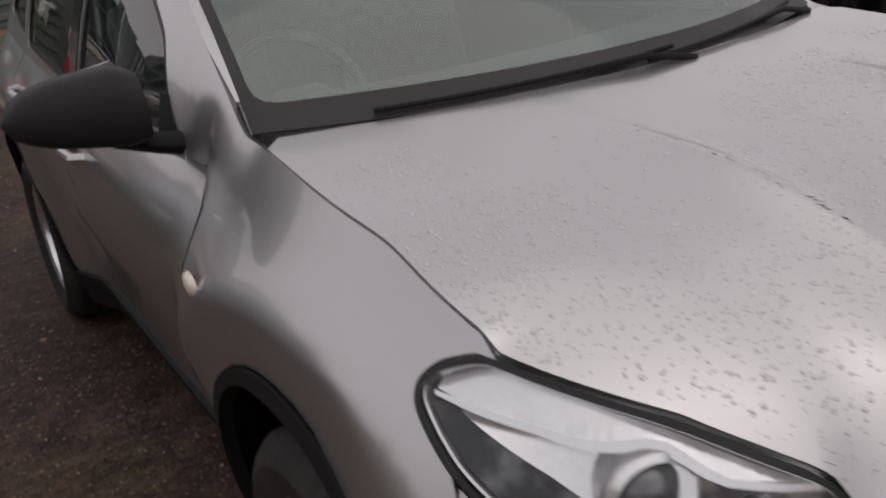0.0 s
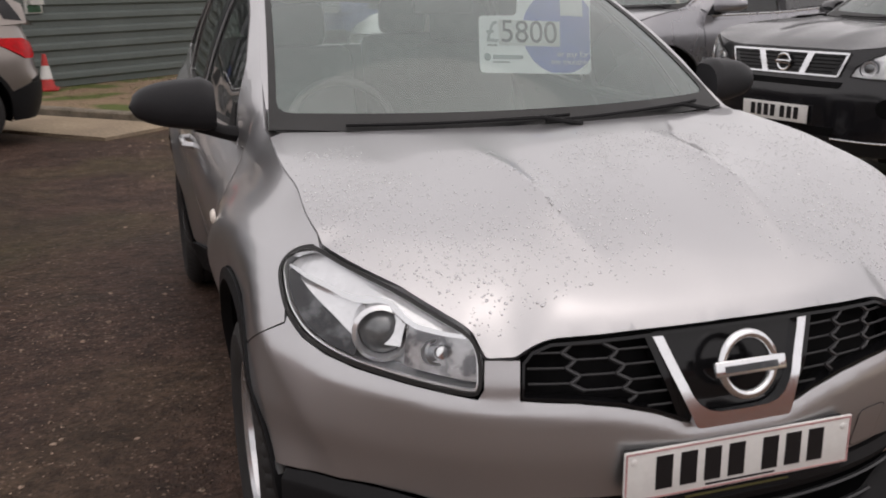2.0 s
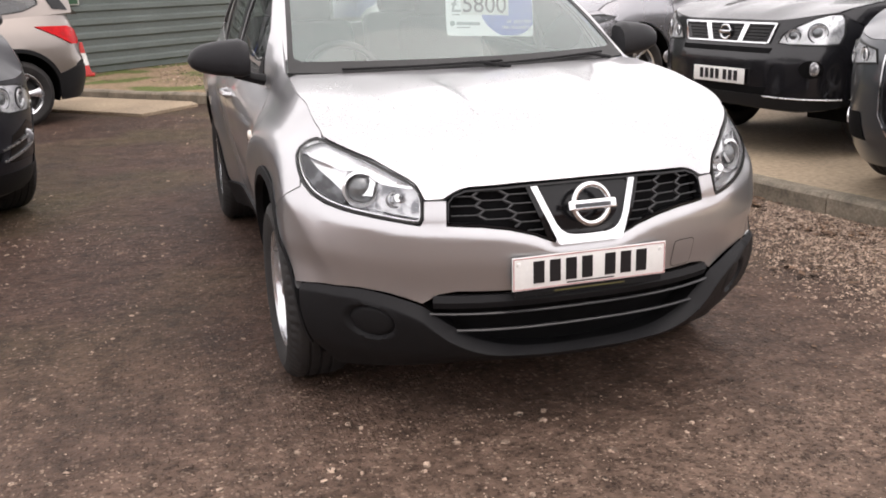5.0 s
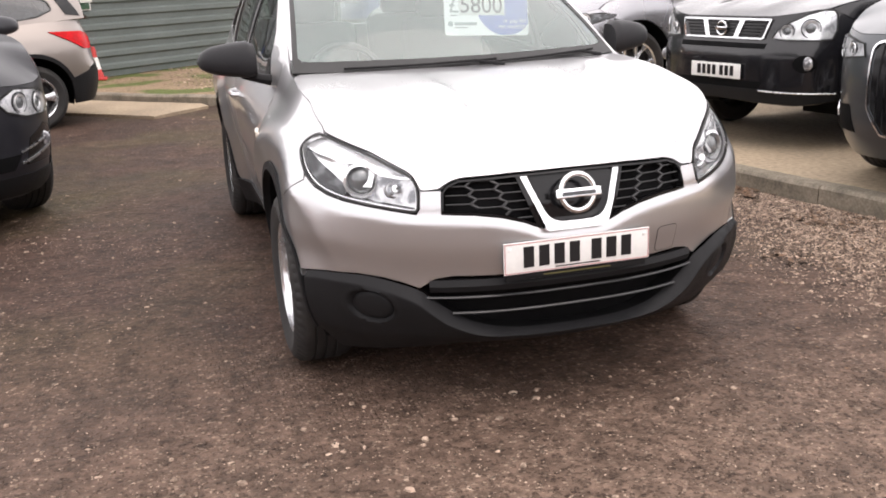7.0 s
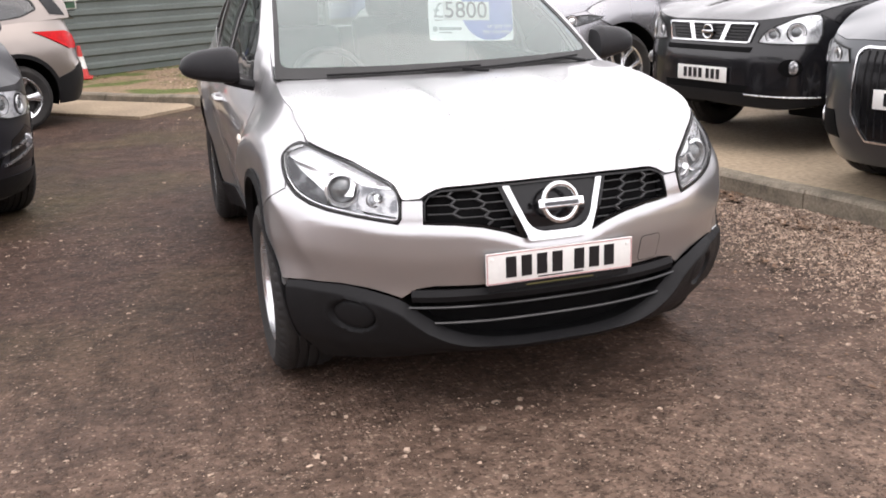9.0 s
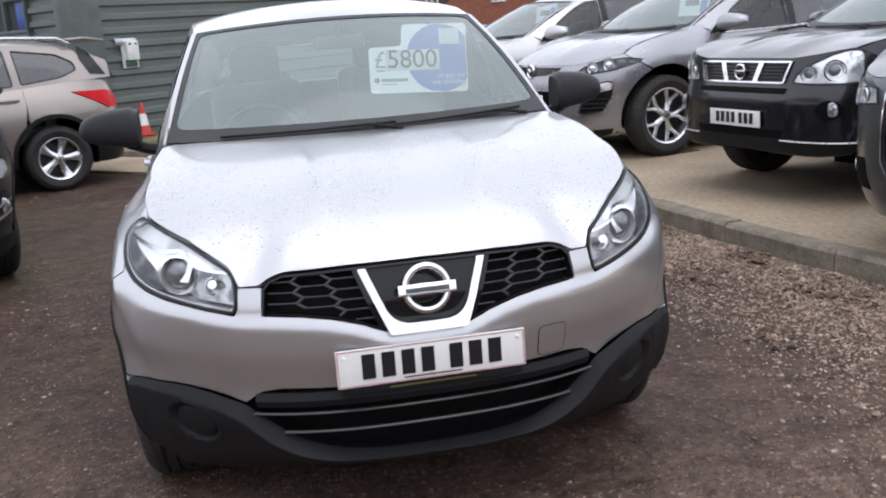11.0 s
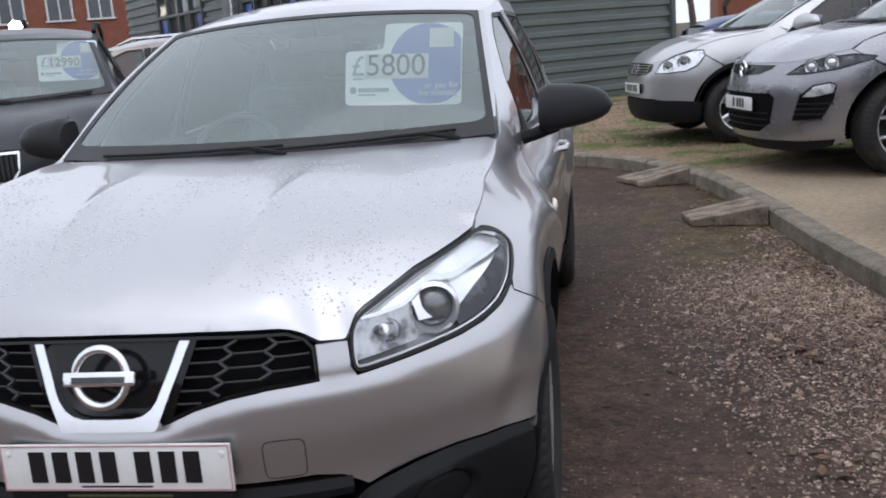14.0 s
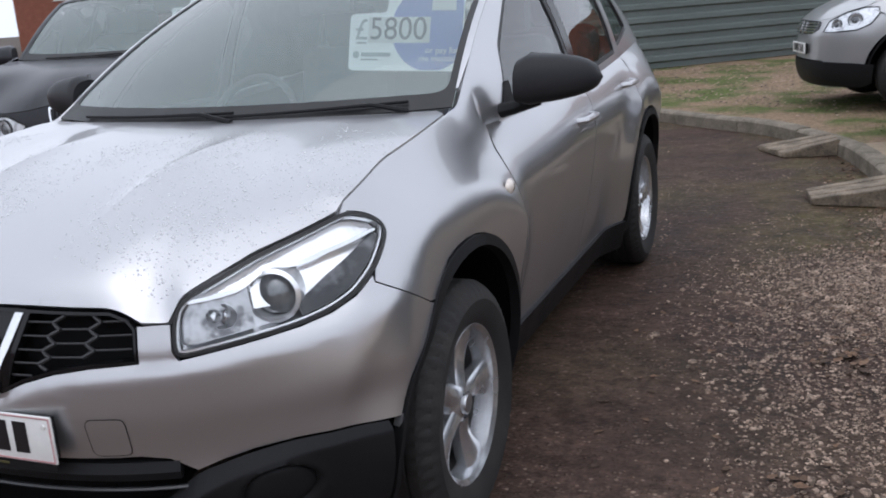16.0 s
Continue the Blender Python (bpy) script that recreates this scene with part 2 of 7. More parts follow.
def thing(name, m, label, category, group="", kind=""):
    """An Empty at the base of a thing, at the pose m."""
    ob = new(name)
    ob.empty_display_size = 0.1
    ob.matrix_world = m
    return tagged(ob, label, category, group, kind)


def merge(*geos):
    vs, fs = [], []
    for v, f in geos:
        k = len(vs)
        vs += [tuple(p) for p in v]
        fs += [tuple(i + k for i in g) for g in f]
    return vs, fs


def moved(geo, m):
    return [tuple(m @ Vector(p)) for p in geo[0]], geo[1]


def box(c, size, bevel=0.0, m=None):
    bm = bmesh.new()
    bmesh.ops.create_cube(bm, size=1.0)
    bmesh.ops.scale(bm, vec=size, verts=bm.verts)
    if bevel:
        bmesh.ops.bevel(bm, geom=bm.edges[:], offset=bevel, segments=2, affect="EDGES", profile=0.5)
    bmesh.ops.transform(bm, matrix=Matrix.Translation(c) @ (m or Matrix.Identity(4)), verts=bm.verts)
    bm.verts.index_update()
    geo = ([tuple(v.co) for v in bm.verts], [tuple(v.index for v in f.verts) for f in bm.faces])
    bm.free()
    return geo


def tube(pts, r, seg=8, closed=False, flat=1.0):
    """A round bar along points; flat squashes it along z."""
    pts = [Vector(p) for p in pts]
    n = len(pts)
    vs, fs = [], []
    for i, p in enumerate(pts):
        a = pts[(i - 1) % n] if closed or i else p
        b = pts[(i + 1) % n] if closed or i < n - 1 else p
        d = (b - a).normalized()
        side = d.cross(Vector((0, 0, 1)))
        side = side.normalized() if side.length > 1e-4 else Vector((1, 0, 0))
        up = side.cross(d).normalized()
        rr = r[i] if isinstance(r, (list, tuple)) else r
        for k in range(seg):
            t = 2 * math.pi * k / seg
            vs.append(tuple(p + side * math.cos(t) * rr + up * math.sin(t) * rr * flat))
    for i in range(n if closed else n - 1):
        j = (i + 1) % n
        for k in range(seg):
            k2 = (k + 1) % seg
            fs.append((i * seg + k, i * seg + k2, j * seg + k2, j * seg + k))
    if not closed:
        fs += [tuple(range(seg))[::-1], tuple(range((n - 1) * seg, n * seg))]
    return vs, fs


def lathe(profile, seg=40, axis="x", closed=False):
    """Turns (radius, along) pairs about an axis."""
    vs, fs = [], []
    n = len(profile)
    for k in range(seg):
        t = 2 * math.pi * k / seg
        for r, a in profile:
            vs.append((a, r * math.cos(t), r * math.sin(t)) if axis == "x" else (r * math.cos(t), a, r * math.sin(t)) if axis == "y" else (r * math.cos(t), r * math.sin(t), a))
    for k in range(seg):
        k2 = (k + 1) % seg
        for i in range(n if closed else n - 1):
            j = (i + 1) % n
            fs.append((k * n + i, k * n + j, k2 * n + j, k2 * n + i))
    return vs, fs


def grid(place, us, vs_, wrap=False):
    """A sheet of place(u, v) over two lists."""
    pts = [place(u, v) for v in vs_ for u in us]
    nu, nv = len(us), len(vs_)
    fs = [(j * nu + i, j * nu + i + 1, (j + 1) * nu + i + 1, (j + 1) * nu + i) for j in range(nv - 1) for i in range(nu - 1)]
    return pts, fs


def within(poly, pts):
    """Which of the points lie inside the polygon."""
    p, q = np.asarray(poly, float), np.asarray(pts, float)
    a, b = p, np.roll(p, -1, axis=0)
    x, y = q[:, 0][:, None], q[:, 1][:, None]
    dy = np.where(np.abs(b[:, 1] - a[:, 1]) < 1e-12, 1e-12, b[:, 1] - a[:, 1])
    hit = ((a[:, 1] > y) != (b[:, 1] > y)) & (x < (b[:, 0] - a[:, 0]) * (y - a[:, 1]) / dy + a[:, 0])
    return hit.sum(1) % 2 == 1


def rounded(poly, r=0.01, n=3):
    """The polygon with its corners rounded."""
    out, k = [], len(poly)
    for i in range(k):
        a, b, c = (np.array(poly[j % k], float) for j in (i - 1, i, i + 1))
        da, dc = np.linalg.norm(a - b), np.linalg.norm(c - b)
        p, q = b + (a - b) / da * min(r, da / 2.2), b + (c - b) / dc * min(r, dc / 2.2)
        for t in np.linspace(0, 1, n + 1):
            out.append(tuple((1 - t) ** 2 * p + 2 * t * (1 - t) * b + t * t * q))
    return out


def shrunk(poly, d):
    """The polygon moved inwards by d."""
    p = np.asarray(poly, float)
    area = 0.5 * np.sum(p[:, 0] * np.roll(p[:, 1], -1) - np.roll(p[:, 0], -1) * p[:, 1])
    a, b = p - np.roll(p, 1, 0), np.roll(p, -1, 0) - p
    na, nb = (np.stack([-v[:, 1], v[:, 0]], 1) / (np.linalg.norm(v, axis=1)[:, None] + 1e-9) for v in (a, b))
    n = na + nb
    n /= np.linalg.norm(n, axis=1)[:, None] + 1e-9
    return [tuple(v) for v in p + n * d * (1 if area > 0 else -1)]


def patch(outline, place, step=0.04, holes=(), depth=0.012, mid=(0.0, 2.1, 0.55)):
    """A panel: the flat outline filled with small triangles, laid on a surface by place(u, v), with an edge turned in by depth."""
    pts, edges = [], []
    for poly in (outline, *holes):
        first = len(pts)
        k = len(poly)
        for i in range(k):
            a, b = np.array(poly[i], float), np.array(poly[(i + 1) % k], float)
            n = max(1, int(math.ceil(np.linalg.norm(b - a) / step)))
            pts += [tuple(a + (b - a) * j / n) for j in range(n)]
        last = len(pts)
        edges += [(i, i + 1 if i + 1 < last else first) for i in range(first, last)]
    rim = np.array(pts)
    lo, hi = np.array(outline, float).min(0), np.array(outline, float).max(0)
    gx, gy = np.meshgrid(np.arange(lo[0] + step / 2, hi[0], step), np.arange(lo[1] + step / 2, hi[1], step))
    cand = np.stack([gx.ravel(), gy.ravel()], 1)
    if len(cand):
        ok = within(outline, cand)
        for h in holes:
            ok &= ~within(h, cand)
        cand = cand[ok]
    if len(cand):
        near = np.array([np.min(np.hypot(*(rim - c).T)) for c in cand])
        cand = cand[near > step * 0.55]
    pts += [tuple(c) for c in cand]
    vs, _, tris, _, _, _ = geometry.delaunay_2d_cdt([Vector(p) for p in pts], edges, [], 0, 1e-6)
    flat = np.array([tuple(v) for v in vs])
    tris = np.array([t for t in tris if len(t) == 3])
    mids = flat[tris].mean(1)
    ok = within(outline, mids)
    for h in holes:
        ok &= ~within(h, mids)
    tris = tris[ok]
    p = np.stack([np.broadcast_to(np.asarray(c, float), len(flat)) for c in place(flat[:, 0], flat[:, 1])], 1)
    fn = np.cross(p[tris[:, 1]] - p[tris[:, 0]], p[tris[:, 2]] - p[tris[:, 0]])
    if np.sum(fn * (p[tris].mean(1) - np.array(mid))) < 0:
        tris, fn = tris[:, ::-1], -fn
    vn = np.zeros_like(p)
    for k in range(3):
        np.add.at(vn, tris[:, k], fn)
    vn /= np.linalg.norm(vn, axis=1)[:, None] + 1e-12
    verts, faces = [tuple(v) for v in p], [tuple(t) for t in tris]
    if depth:
        count, inner = {}, {}
        for t in tris:
            for i in range(3):
                a, b = int(t[i]), int(t[(i + 1) % 3])
                count[(a, b)] = 1
        for a, b in list(count):
            if (b, a) not in count:
                for v in (a, b):
                    if v not in inner:
                        inner[v] = len(verts)
                        verts.append(tuple(p[v] - vn[v] * depth))
                faces.append((b, a, inner[a], inner[b]))
    return verts, faces


def well(outline, at, deep, step=0.04, lip=0.004):
    """A recess behind an outline: a floor deep under the surface, and walls up to it."""
    floor_ = patch(outline, at(-deep), step, depth=0)
    ring = []
    k = len(outline)
    for i in range(k):
        a, b = np.array(outline[i], float), np.array(outline[(i + 1) % k], float)
        n = max(1, int(math.ceil(np.linalg.norm(b - a) / step)))
        ring += [tuple(a + (b - a) * j / n) for j in range(n)]
    u, v = np.array(ring).T
    lo, hi = (np.stack([np.broadcast_to(c, len(u)) for c in at(o)(u, v)], 1) for o in (-deep, -lip))
    n = len(ring)
    return merge(floor_, ([*map(tuple, lo), *map(tuple, hi)], [(i, (i + 1) % n, n + (i + 1) % n, n + i) for i in range(n)]))


def mirrored(half):
    """A whole outline from its half at u >= 0, given from one end on the middle line to the other."""
    return list(half) + [(-u, v) for u, v in half[::-1] if abs(u) > 1e-6]


def flip(poly):
    return [(-u, v) for u, v in poly][::-1]


def chaikin(poly, n=2):
    """The polygon with its corners cut, again and again, into a soft curve."""
    p = np.asarray(poly, float)
    for _ in range(n):
        q = np.roll(p, -1, axis=0)
        p = np.stack([p * 0.78 + q * 0.22, p * 0.22 + q * 0.78], 1).reshape(-1, 2)
    return [tuple(v) for v in p]


def ribbon(pts, w):
    """The outline of a band of width w along a line of points; w may vary."""
    p = np.asarray(pts, float)
    d = np.gradient(p, axis=0)
    n = np.stack([-d[:, 1], d[:, 0]], 1) / (np.hypot(*d.T)[:, None] + 1e-9)
    w = np.asarray(w, float) * np.ones(len(p))
    return [tuple(v) for v in p + n * w[:, None] / 2] + [tuple(v) for v in (p - n * w[:, None] / 2)[::-1]]


# ---- cars ----
def wheel(root, x, y, r, width, rim, spokes, sign, metal, turn=0.0, twin=False):
    """One wheel: the alloy rim, its tyre and its cap; sign is the side of the car it looks out of."""
    m = Matrix.Translation((x, y, r)) @ pose(0, 0, 0, 0, 0, turn) @ Matrix.Scale(sign, 4, (1, 0, 0))
    h = width / 2
    lip = h - 0.012
    geo = [lathe([(rim, lip - 0.02), (rim + 0.012, lip), (rim + 0.004, lip + 0.004), (rim - 0.010, lip - 0.006), (rim - 0.014, lip - 0.03), (rim - 0.020, lip - 0.062)], 56)]
    spoke_geo = []
    face = lambda q: lip - 0.012 - 0.022 * math.sin(math.pi * min(1.0, q / rim) * 0.95)  # noqa: E731
    for k in range(spokes * (2 if twin else 1)):
        a = 2 * math.pi * (k // 2 if twin else k) / spokes + ((0.07 if k % 2 else -0.07) if twin else 0)
        lean = (0.22 if k % 2 else -0.22) if twin else 0.0
        pts, fs = [], []
        rs = np.linspace(0.045, rim - 0.012, 9)
        for q in rs:
            f = (q - 0.045) / (rim - 0.057)
            w = (0.021 - 0.004 * f if twin else 0.031 - 0.010 * f + 0.036 * f**2.4)
            t = a + lean * (smooth_step((f - 0.25) / 0.75) if twin else f)
            for off, dep in ((-w, -0.034), (-w, -0.007), (-w * 0.72, 0.001), (0, 0.010 - 0.006 * f), (w * 0.72, 0.001), (w, -0.007), (w, -0.034)):
                pts.append((face(q) + dep, q * math.cos(t) - off * math.sin(t), q * math.sin(t) + off * math.cos(t)))
        for i in range(len(rs) - 1):
            for j in range(6):
                fs.append((i * 7 + j, i * 7 + j + 1, (i + 1) * 7 + j + 1, (i + 1) * 7 + j))
        spoke_geo.append((pts, fs))
    wob = part("wheel", moved(geo[0], m), metal, root, "cast alloy wheel in its tyre", 30)
    for g in spoke_geo:
        part("spoke", moved(g, m), metal, wob, "", 30)
    part("hub", moved(lathe([(0.0, face(0) + 0.002), (0.05, face(0.05) + 0.002), (0.062, face(0.06) - 0.012), (0.062, -0.02)], 32), m), metal, wob)
    prof = [(rim + 0.004, h - 0.01), (rim + 0.03, h + 0.004), ((rim + r) / 2 + 0.01, h + 0.012), (r - 0.022, h), (r - 0.006, h - 0.018)]
    for k in range(4):
        c = h - 0.03 - k * (2 * h - 0.06) / 4
        e = c - (2 * h - 0.06) / 4 + 0.012
        prof += [(r, c), (r, e), (r - 0.008, e - 0.003), (r - 0.008, e - 0.009)]
    prof += [(r - 0.006, -h + 0.018), (r - 0.022, -h), ((rim + r) / 2, -h - 0.01), (rim, -h + 0.01)]
    vs, fs = lathe(prof, 168)
    k = len(prof)
    for i in range(168):  # notches across the shoulders
        if i % 3 == 0:
            for j in (3, 4, k - 4, k - 3):
                x, y1, z1 = vs[i * k + j]
                q = 1 - (0.009 if j in (4, k - 4) else 0.005) / math.hypot(y1, z1)
                vs[i * k + j] = (x, y1 * q, z1 * q)
    tyre_geo = (vs, fs)
    part("tyre", moved(tyre_geo, m), RUBBER, wob, "black rubber tyre with worn tread", 30)
    part("hub_cap", moved(lathe([(0.0, face(0) + 0.008), (0.026, face(0) + 0.006), (0.029, face(0)), (0.029, -0.01)], 24), m), SATIN, wob)
    # added dark disc: paints the shade seen between the spokes
    part("wheel_shade_disc", moved(lathe([(0.0, lip - 0.10), (rim - 0.034, lip - 0.10), (rim - 0.020, lip - 0.060)], 40), m), BARREL_SHADE, wob)
    part("brake_disc", moved(lathe([(0.06, 0.0), (0.14, 0.0), (0.14, -0.02), (0.06, -0.02)], 32, closed=True), m), SATIN, wob)
    return wob


def arch(yc, zc, r, a0, a1, n=18):
    """Points of a wheel arch in side view, (y, z)."""
    return [(yc + r * math.cos(radians(a)), zc + r * math.sin(radians(a))) for a in np.linspace(a0, a1, n)]


class Car:
    """Builds a car part by part. sc scales the cabin and the bonnet from those of a car 4.3 m long and 1.6 m high."""

    def __init__(self, root, shell, body, sc=(1, 1, 1), edge=(), shut=(), y_front=0.87, y_rear=3.50, r=0.335, lower=PLASTIC, crease=0.007):
        self.root, self.shell, self.body, self.sc, self.lower, self.crease = root, shell, body, sc, lower, crease
        self.edge, self.shut = np.array(edge, float), np.array(shut, float)
        self.yf, self.yr, self.r = y_front, y_rear, r
        self.L = shell.length

    # surfaces
    def wall(self, out=0.0):
        return lambda s, z: self.shell.at(s, z, out)

    def s(self, y):
        return self.shell.s_of_y(y)

    lip = 0.0  # how far the bonnet's leading edge is rolled down
    corner_drop = 0.0  # how much lower the cowl is at its corners than in its middle

    def plan_bonnet(self):
        """Fits a thin smooth sheet through the bonnet's edges and its middle line."""
        sx, sy, sz = self.sc
        e = self.edge
        se = np.linspace(0, e[-1, 0], 34)
        ze = np.interp(se, e[:, 0], e[:, 1])
        ex, ey, _ = self.shell.at(se, ze)
        q = self.shut
        d = np.r_[0, np.cumsum(np.hypot(*np.diff(q, axis=0).T))]
        t = np.linspace(0, d[-1], 22)[1:]
        zs = curve(list(zip(d, q[:, 1])))(t)
        hx, hy, _ = self.shell.at(curve(list(zip(d, q[:, 0])))(t), zs)
        back = lambda x: ((1.02 + 0.17 * (x / (0.755 * sx)) ** 2) * sy, (1.093 + (0.012 - self.corner_drop) * (x / (0.755 * sx)) ** 2) * sz)  # noqa: E731
        rx = np.linspace(hx[-1] - 0.035, 0, 10)
        ry, rz = back(rx)
        self.nose = (ex[se < 0.47], ey[se < 0.47])
        self.seam = [(float(a), float(b)) for a, b in zip(curve(list(zip(d, q[:, 0])))(t), zs)]
        self.rim = [*zip(ex, ey, ze), *zip(hx, hy, zs + 0.003), *zip(rx, ry, rz)]
        pts = list(self.rim)
        y0, z0 = ey[0], ze[0]
        for x in (0.0, 0.16 * sx, 0.32 * sx):
            yb, zb = back(x)
            for f, g in ((0.06, 0.18), (0.12, 0.324), (0.22, 0.504), (0.356, 0.682), (0.55, 0.836), (0.65, 0.884), (0.764, 0.928), (0.9, 0.972)):
                pts.append((x, y0 + 0.02 * (x / 0.32) ** 2 + (yb - y0) * f, z0 + (zb - z0) * g))
        p = np.array(pts)
        p[:, 2] -= self.plateau(p[:, 0], p[:, 1])
        p = np.concatenate([p, p[p[:, 0] > 0.01] * (-1, 1, 1)])
        self.knots = p[:, :2]
        r = np.linalg.norm(self.knots[:, None] - self.knots[None], axis=2)
        k = np.where(r > 0, r**2 * np.log(r + 1e-9), 0) + np.eye(len(p)) * 2e-5
        one = np.c_[np.ones(len(p)), self.knots]
        full = np.block([[k, one], [one.T, np.zeros((3, 3))]])
        self.weights = np.linalg.solve(full, np.r_[p[:, 2], 0, 0, 0])

    def bonnet_z(self, x, y):
        x, y = np.atleast_1d(np.asarray(x, float)), np.atleast_1d(np.asarray(y, float))
        r = np.hypot(x[:, None] - self.knots[None, :, 0], y[:, None] - self.knots[None, :, 1])
        z = np.where(r > 0, r**2 * np.log(r + 1e-9), 0) @ self.weights[:-3] + self.weights[-3] + self.weights[-2] * x + self.weights[-1] * y
        f = y / self.sc[1]
        o = np.abs(x) - self.ridge_x(f)
        fade = smooth_step((f - 0.14) / 0.34) * smooth_step((0.95 - f) / 0.48)
        if self.lip:
            d = np.maximum(y - np.interp(np.abs(x), *self.nose), 0)
            z = z + self.lip * (1 - np.exp(-d / 0.018)) * np.exp(-d / 0.12) * (1 - smooth_step((np.abs(x) - 0.34) / 0.10))
        return z + self.plateau(x, y) + self.crease * 1.8 * fade * np.exp(-(np.sqrt(o**2 + 0.005**2) - 0.005) / np.where(o < 0, 0.026, 0.042))

    def ridge_x(self, f):
        """How far the bonnet's two creases stand from its middle."""
        return np.interp(f, [0.12, 0.2, 0.4, 0.7, 1.0], [0.205, 0.218, 0.244, 0.262, 0.27]) * self.sc[0]

    def plateau(self, x, y):
        """The raised middle of the bonnet, between its creases."""
        f = y / self.sc[1]
        return 2.2 * self.crease * smooth_step((f - 0.06) / 0.4) * (1 - smooth_step((np.abs(x) - self.ridge_x(f) + 0.02) / 0.26))

    def screen_at(self, u, v, out=0.0):
        sx, sy, sz = self.sc
        a, b = np.abs(u) ** 2, v
        x = (0.722 - 0.112 * b) * u * sx
        y = ((1.01 + 0.21 * a) * (1 - b) + (1.84 + 0.15 * a) * b - 0.02 * np.sin(np.pi * b)) * sy
        z = ((1.085 + (0.022 - self.corner_drop) * a) * (1 - b) + (1.506 - 0.030 * a) * b + 0.02 * np.sin(np.pi * b)) * sz
        return x, y - out * 0.5, z + out * 0.86

    RAIL = [(1.20, 0.730, 1.10), (1.99, 0.615, 1.476), (2.4, 0.640, 1.525), (3.0, 0.635, 1.53), (3.6, 0.61, 1.48), (4.02, 0.57, 1.36), (4.2, 0.55, 1.28)]

    def rail(self, y):
        sx, sy, sz = self.sc
        q = np.array(self.RAIL)
        f = y / sy
        return np.interp(f, q[:, 0], q[:, 1]) * sx, np.interp(f, q[:, 0], q[:, 2]) * sz

    def belt(self, y):
        return np.interp(y / self.sc[1], [1.2, 1.4, 2.3, 3.2, 3.8, 4.25], [1.03, 1.02, 1.03, 1.075, 1.12, 1.14]) * self.sc[2]

    def flank_at(self, out=0.0):
        """The cabin's side, over (y, z)."""

        def f(y, z):
            zb, (xr, zr) = self.belt(y), self.rail(y)
            xb = self.shell.at(np.array([self.s(v) for v in np.atleast_1d(np.minimum(y, self.L - 0.14))]), zb)[0]
            t = np.clip((z - zb) / np.maximum(zr - zb, 0.03), -0.2, 1)
            return xb + (xr - xb) * t + 0.018 * np.sin(np.pi * np.clip(t, 0, 1)) + out, y, z

        return f

    def both(self, name, poly, place, material, label="", parent=None, **k):
        """The same panel on the left and on the right. place takes positive u."""
        made = []
        shadow = k.pop("shadow", True)
        for sgn in (1, -1):
            f = place if sgn > 0 else (lambda u, v: (lambda p: (-p[0], p[1], p[2]))(place(u, v)))
            made.append(part(name, patch(poly, f, **k), material, parent[len(made)] if parent else self.root, label, shadow=shadow))
        return made

    # panels
    def bonnet(self, label, step=0.05):
        self.plan_bonnet()
        half = [(float(x), float(y)) for x, y, _ in self.rim]
        self.bonnet_outline = mirrored(half)
        geo = patch(self.bonnet_outline, lambda x, y: (x, y, self.bonnet_z(x, y)), step, depth=0.018, mid=(0, 0.8, 0.3))
        return part("bonnet", geo, self.body, self.root, label, 50)

    def arches(self, r_in=0.43, r_out=0.47, trim=PLASTIC):
        for yc, nm in ((self.yf, "front"), (self.yr, "rear")):
            if trim is not None:
                self.arch_ring(yc, nm, r_in, r_out, trim)
            liner_r = r_out if trim is None else r_in
            liner = [(yc + liner_r * math.cos(a), self.r + liner_r * math.sin(a)) for a in np.linspace(-0.25, math.pi + 0.25, 22)]
            for sgn in (1, -1):
                edge_x = [float(self.shell.at(self.s(y), min(max(z, 0.25), 1.0))[0]) - 0.02 for y, z in liner]
                vs = [(sgn * x, y, z) for (y, z), ex in zip(liner, edge_x) for x in (self.shell.half - 0.45, ex)]
                fs = [(2 * i, 2 * i + 2, 2 * i + 3, 2 * i + 1) for i in range(len(liner) - 1)] + [tuple(range(0, 2 * len(liner), 2))]
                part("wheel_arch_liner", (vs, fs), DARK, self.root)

    def arch_ring(self, yc, nm, r_in, r_out, trim):
        fr = lambda a: r_in + (r_out - r_in) * float(np.interp(a, [-10, 110, 150, 190], [1, 1, 0.3, 0.3] if nm == "front" else [1, 1, 1, 1]))  # noqa: E731
        ring = [arch(yc, self.r, fr(a), a, a, 1)[0] for a in np.linspace(-8, 188, 30)] + arch(yc, self.r, r_in, 188, -8, 26)
        self.both("arch_trim", [(self.s(y), z) for y, z in ring], self.wall(0.008), trim, step=0.06, depth=0.03)

    def flank(self, y_door=1.30, r_out=0.47, sill=0.33, rise=0.07):
        """Doors, rear quarters, sills, tailgate and the rear bumper."""
        sy = self.sc[1]
        mid, end = 2.33 * sy, 3.22 * sy
        zb = lambda y: float(self.belt(np.array([y]))[0])  # noqa: E731
        g = 0.004
        front = [(self.s(y_door + 0.06), sill), (self.s(mid - g), sill), (self.s(mid - g), zb(mid)), (self.s(1.8 * sy), zb(1.8 * sy)), (self.s(y_door + (0.10 if rise else 0.036)), zb(1.4 * sy) + rise), (self.s(y_door + g), 0.96 * self.sc[2]), (self.s(y_door + 0.01), 0.7)]
        doors = self.both("front_door", front, self.wall(), self.body, step=0.06)
        back = [(self.s(mid + g), sill)] + [(self.s(y), z) for y, z in ((self.yr - r_out - 0.02, sill),)]
        for y, z in arch(self.yr, self.r, r_out + 0.004, 178, 128, 9):
            back.append((self.s(y), z))
        back += [(self.s(end), 0.92), (self.s(end), zb(end)), (self.s(mid + g), zb(mid))]
        doors2 = self.both("rear_door", back, self.wall(), self.body, step=0.06)
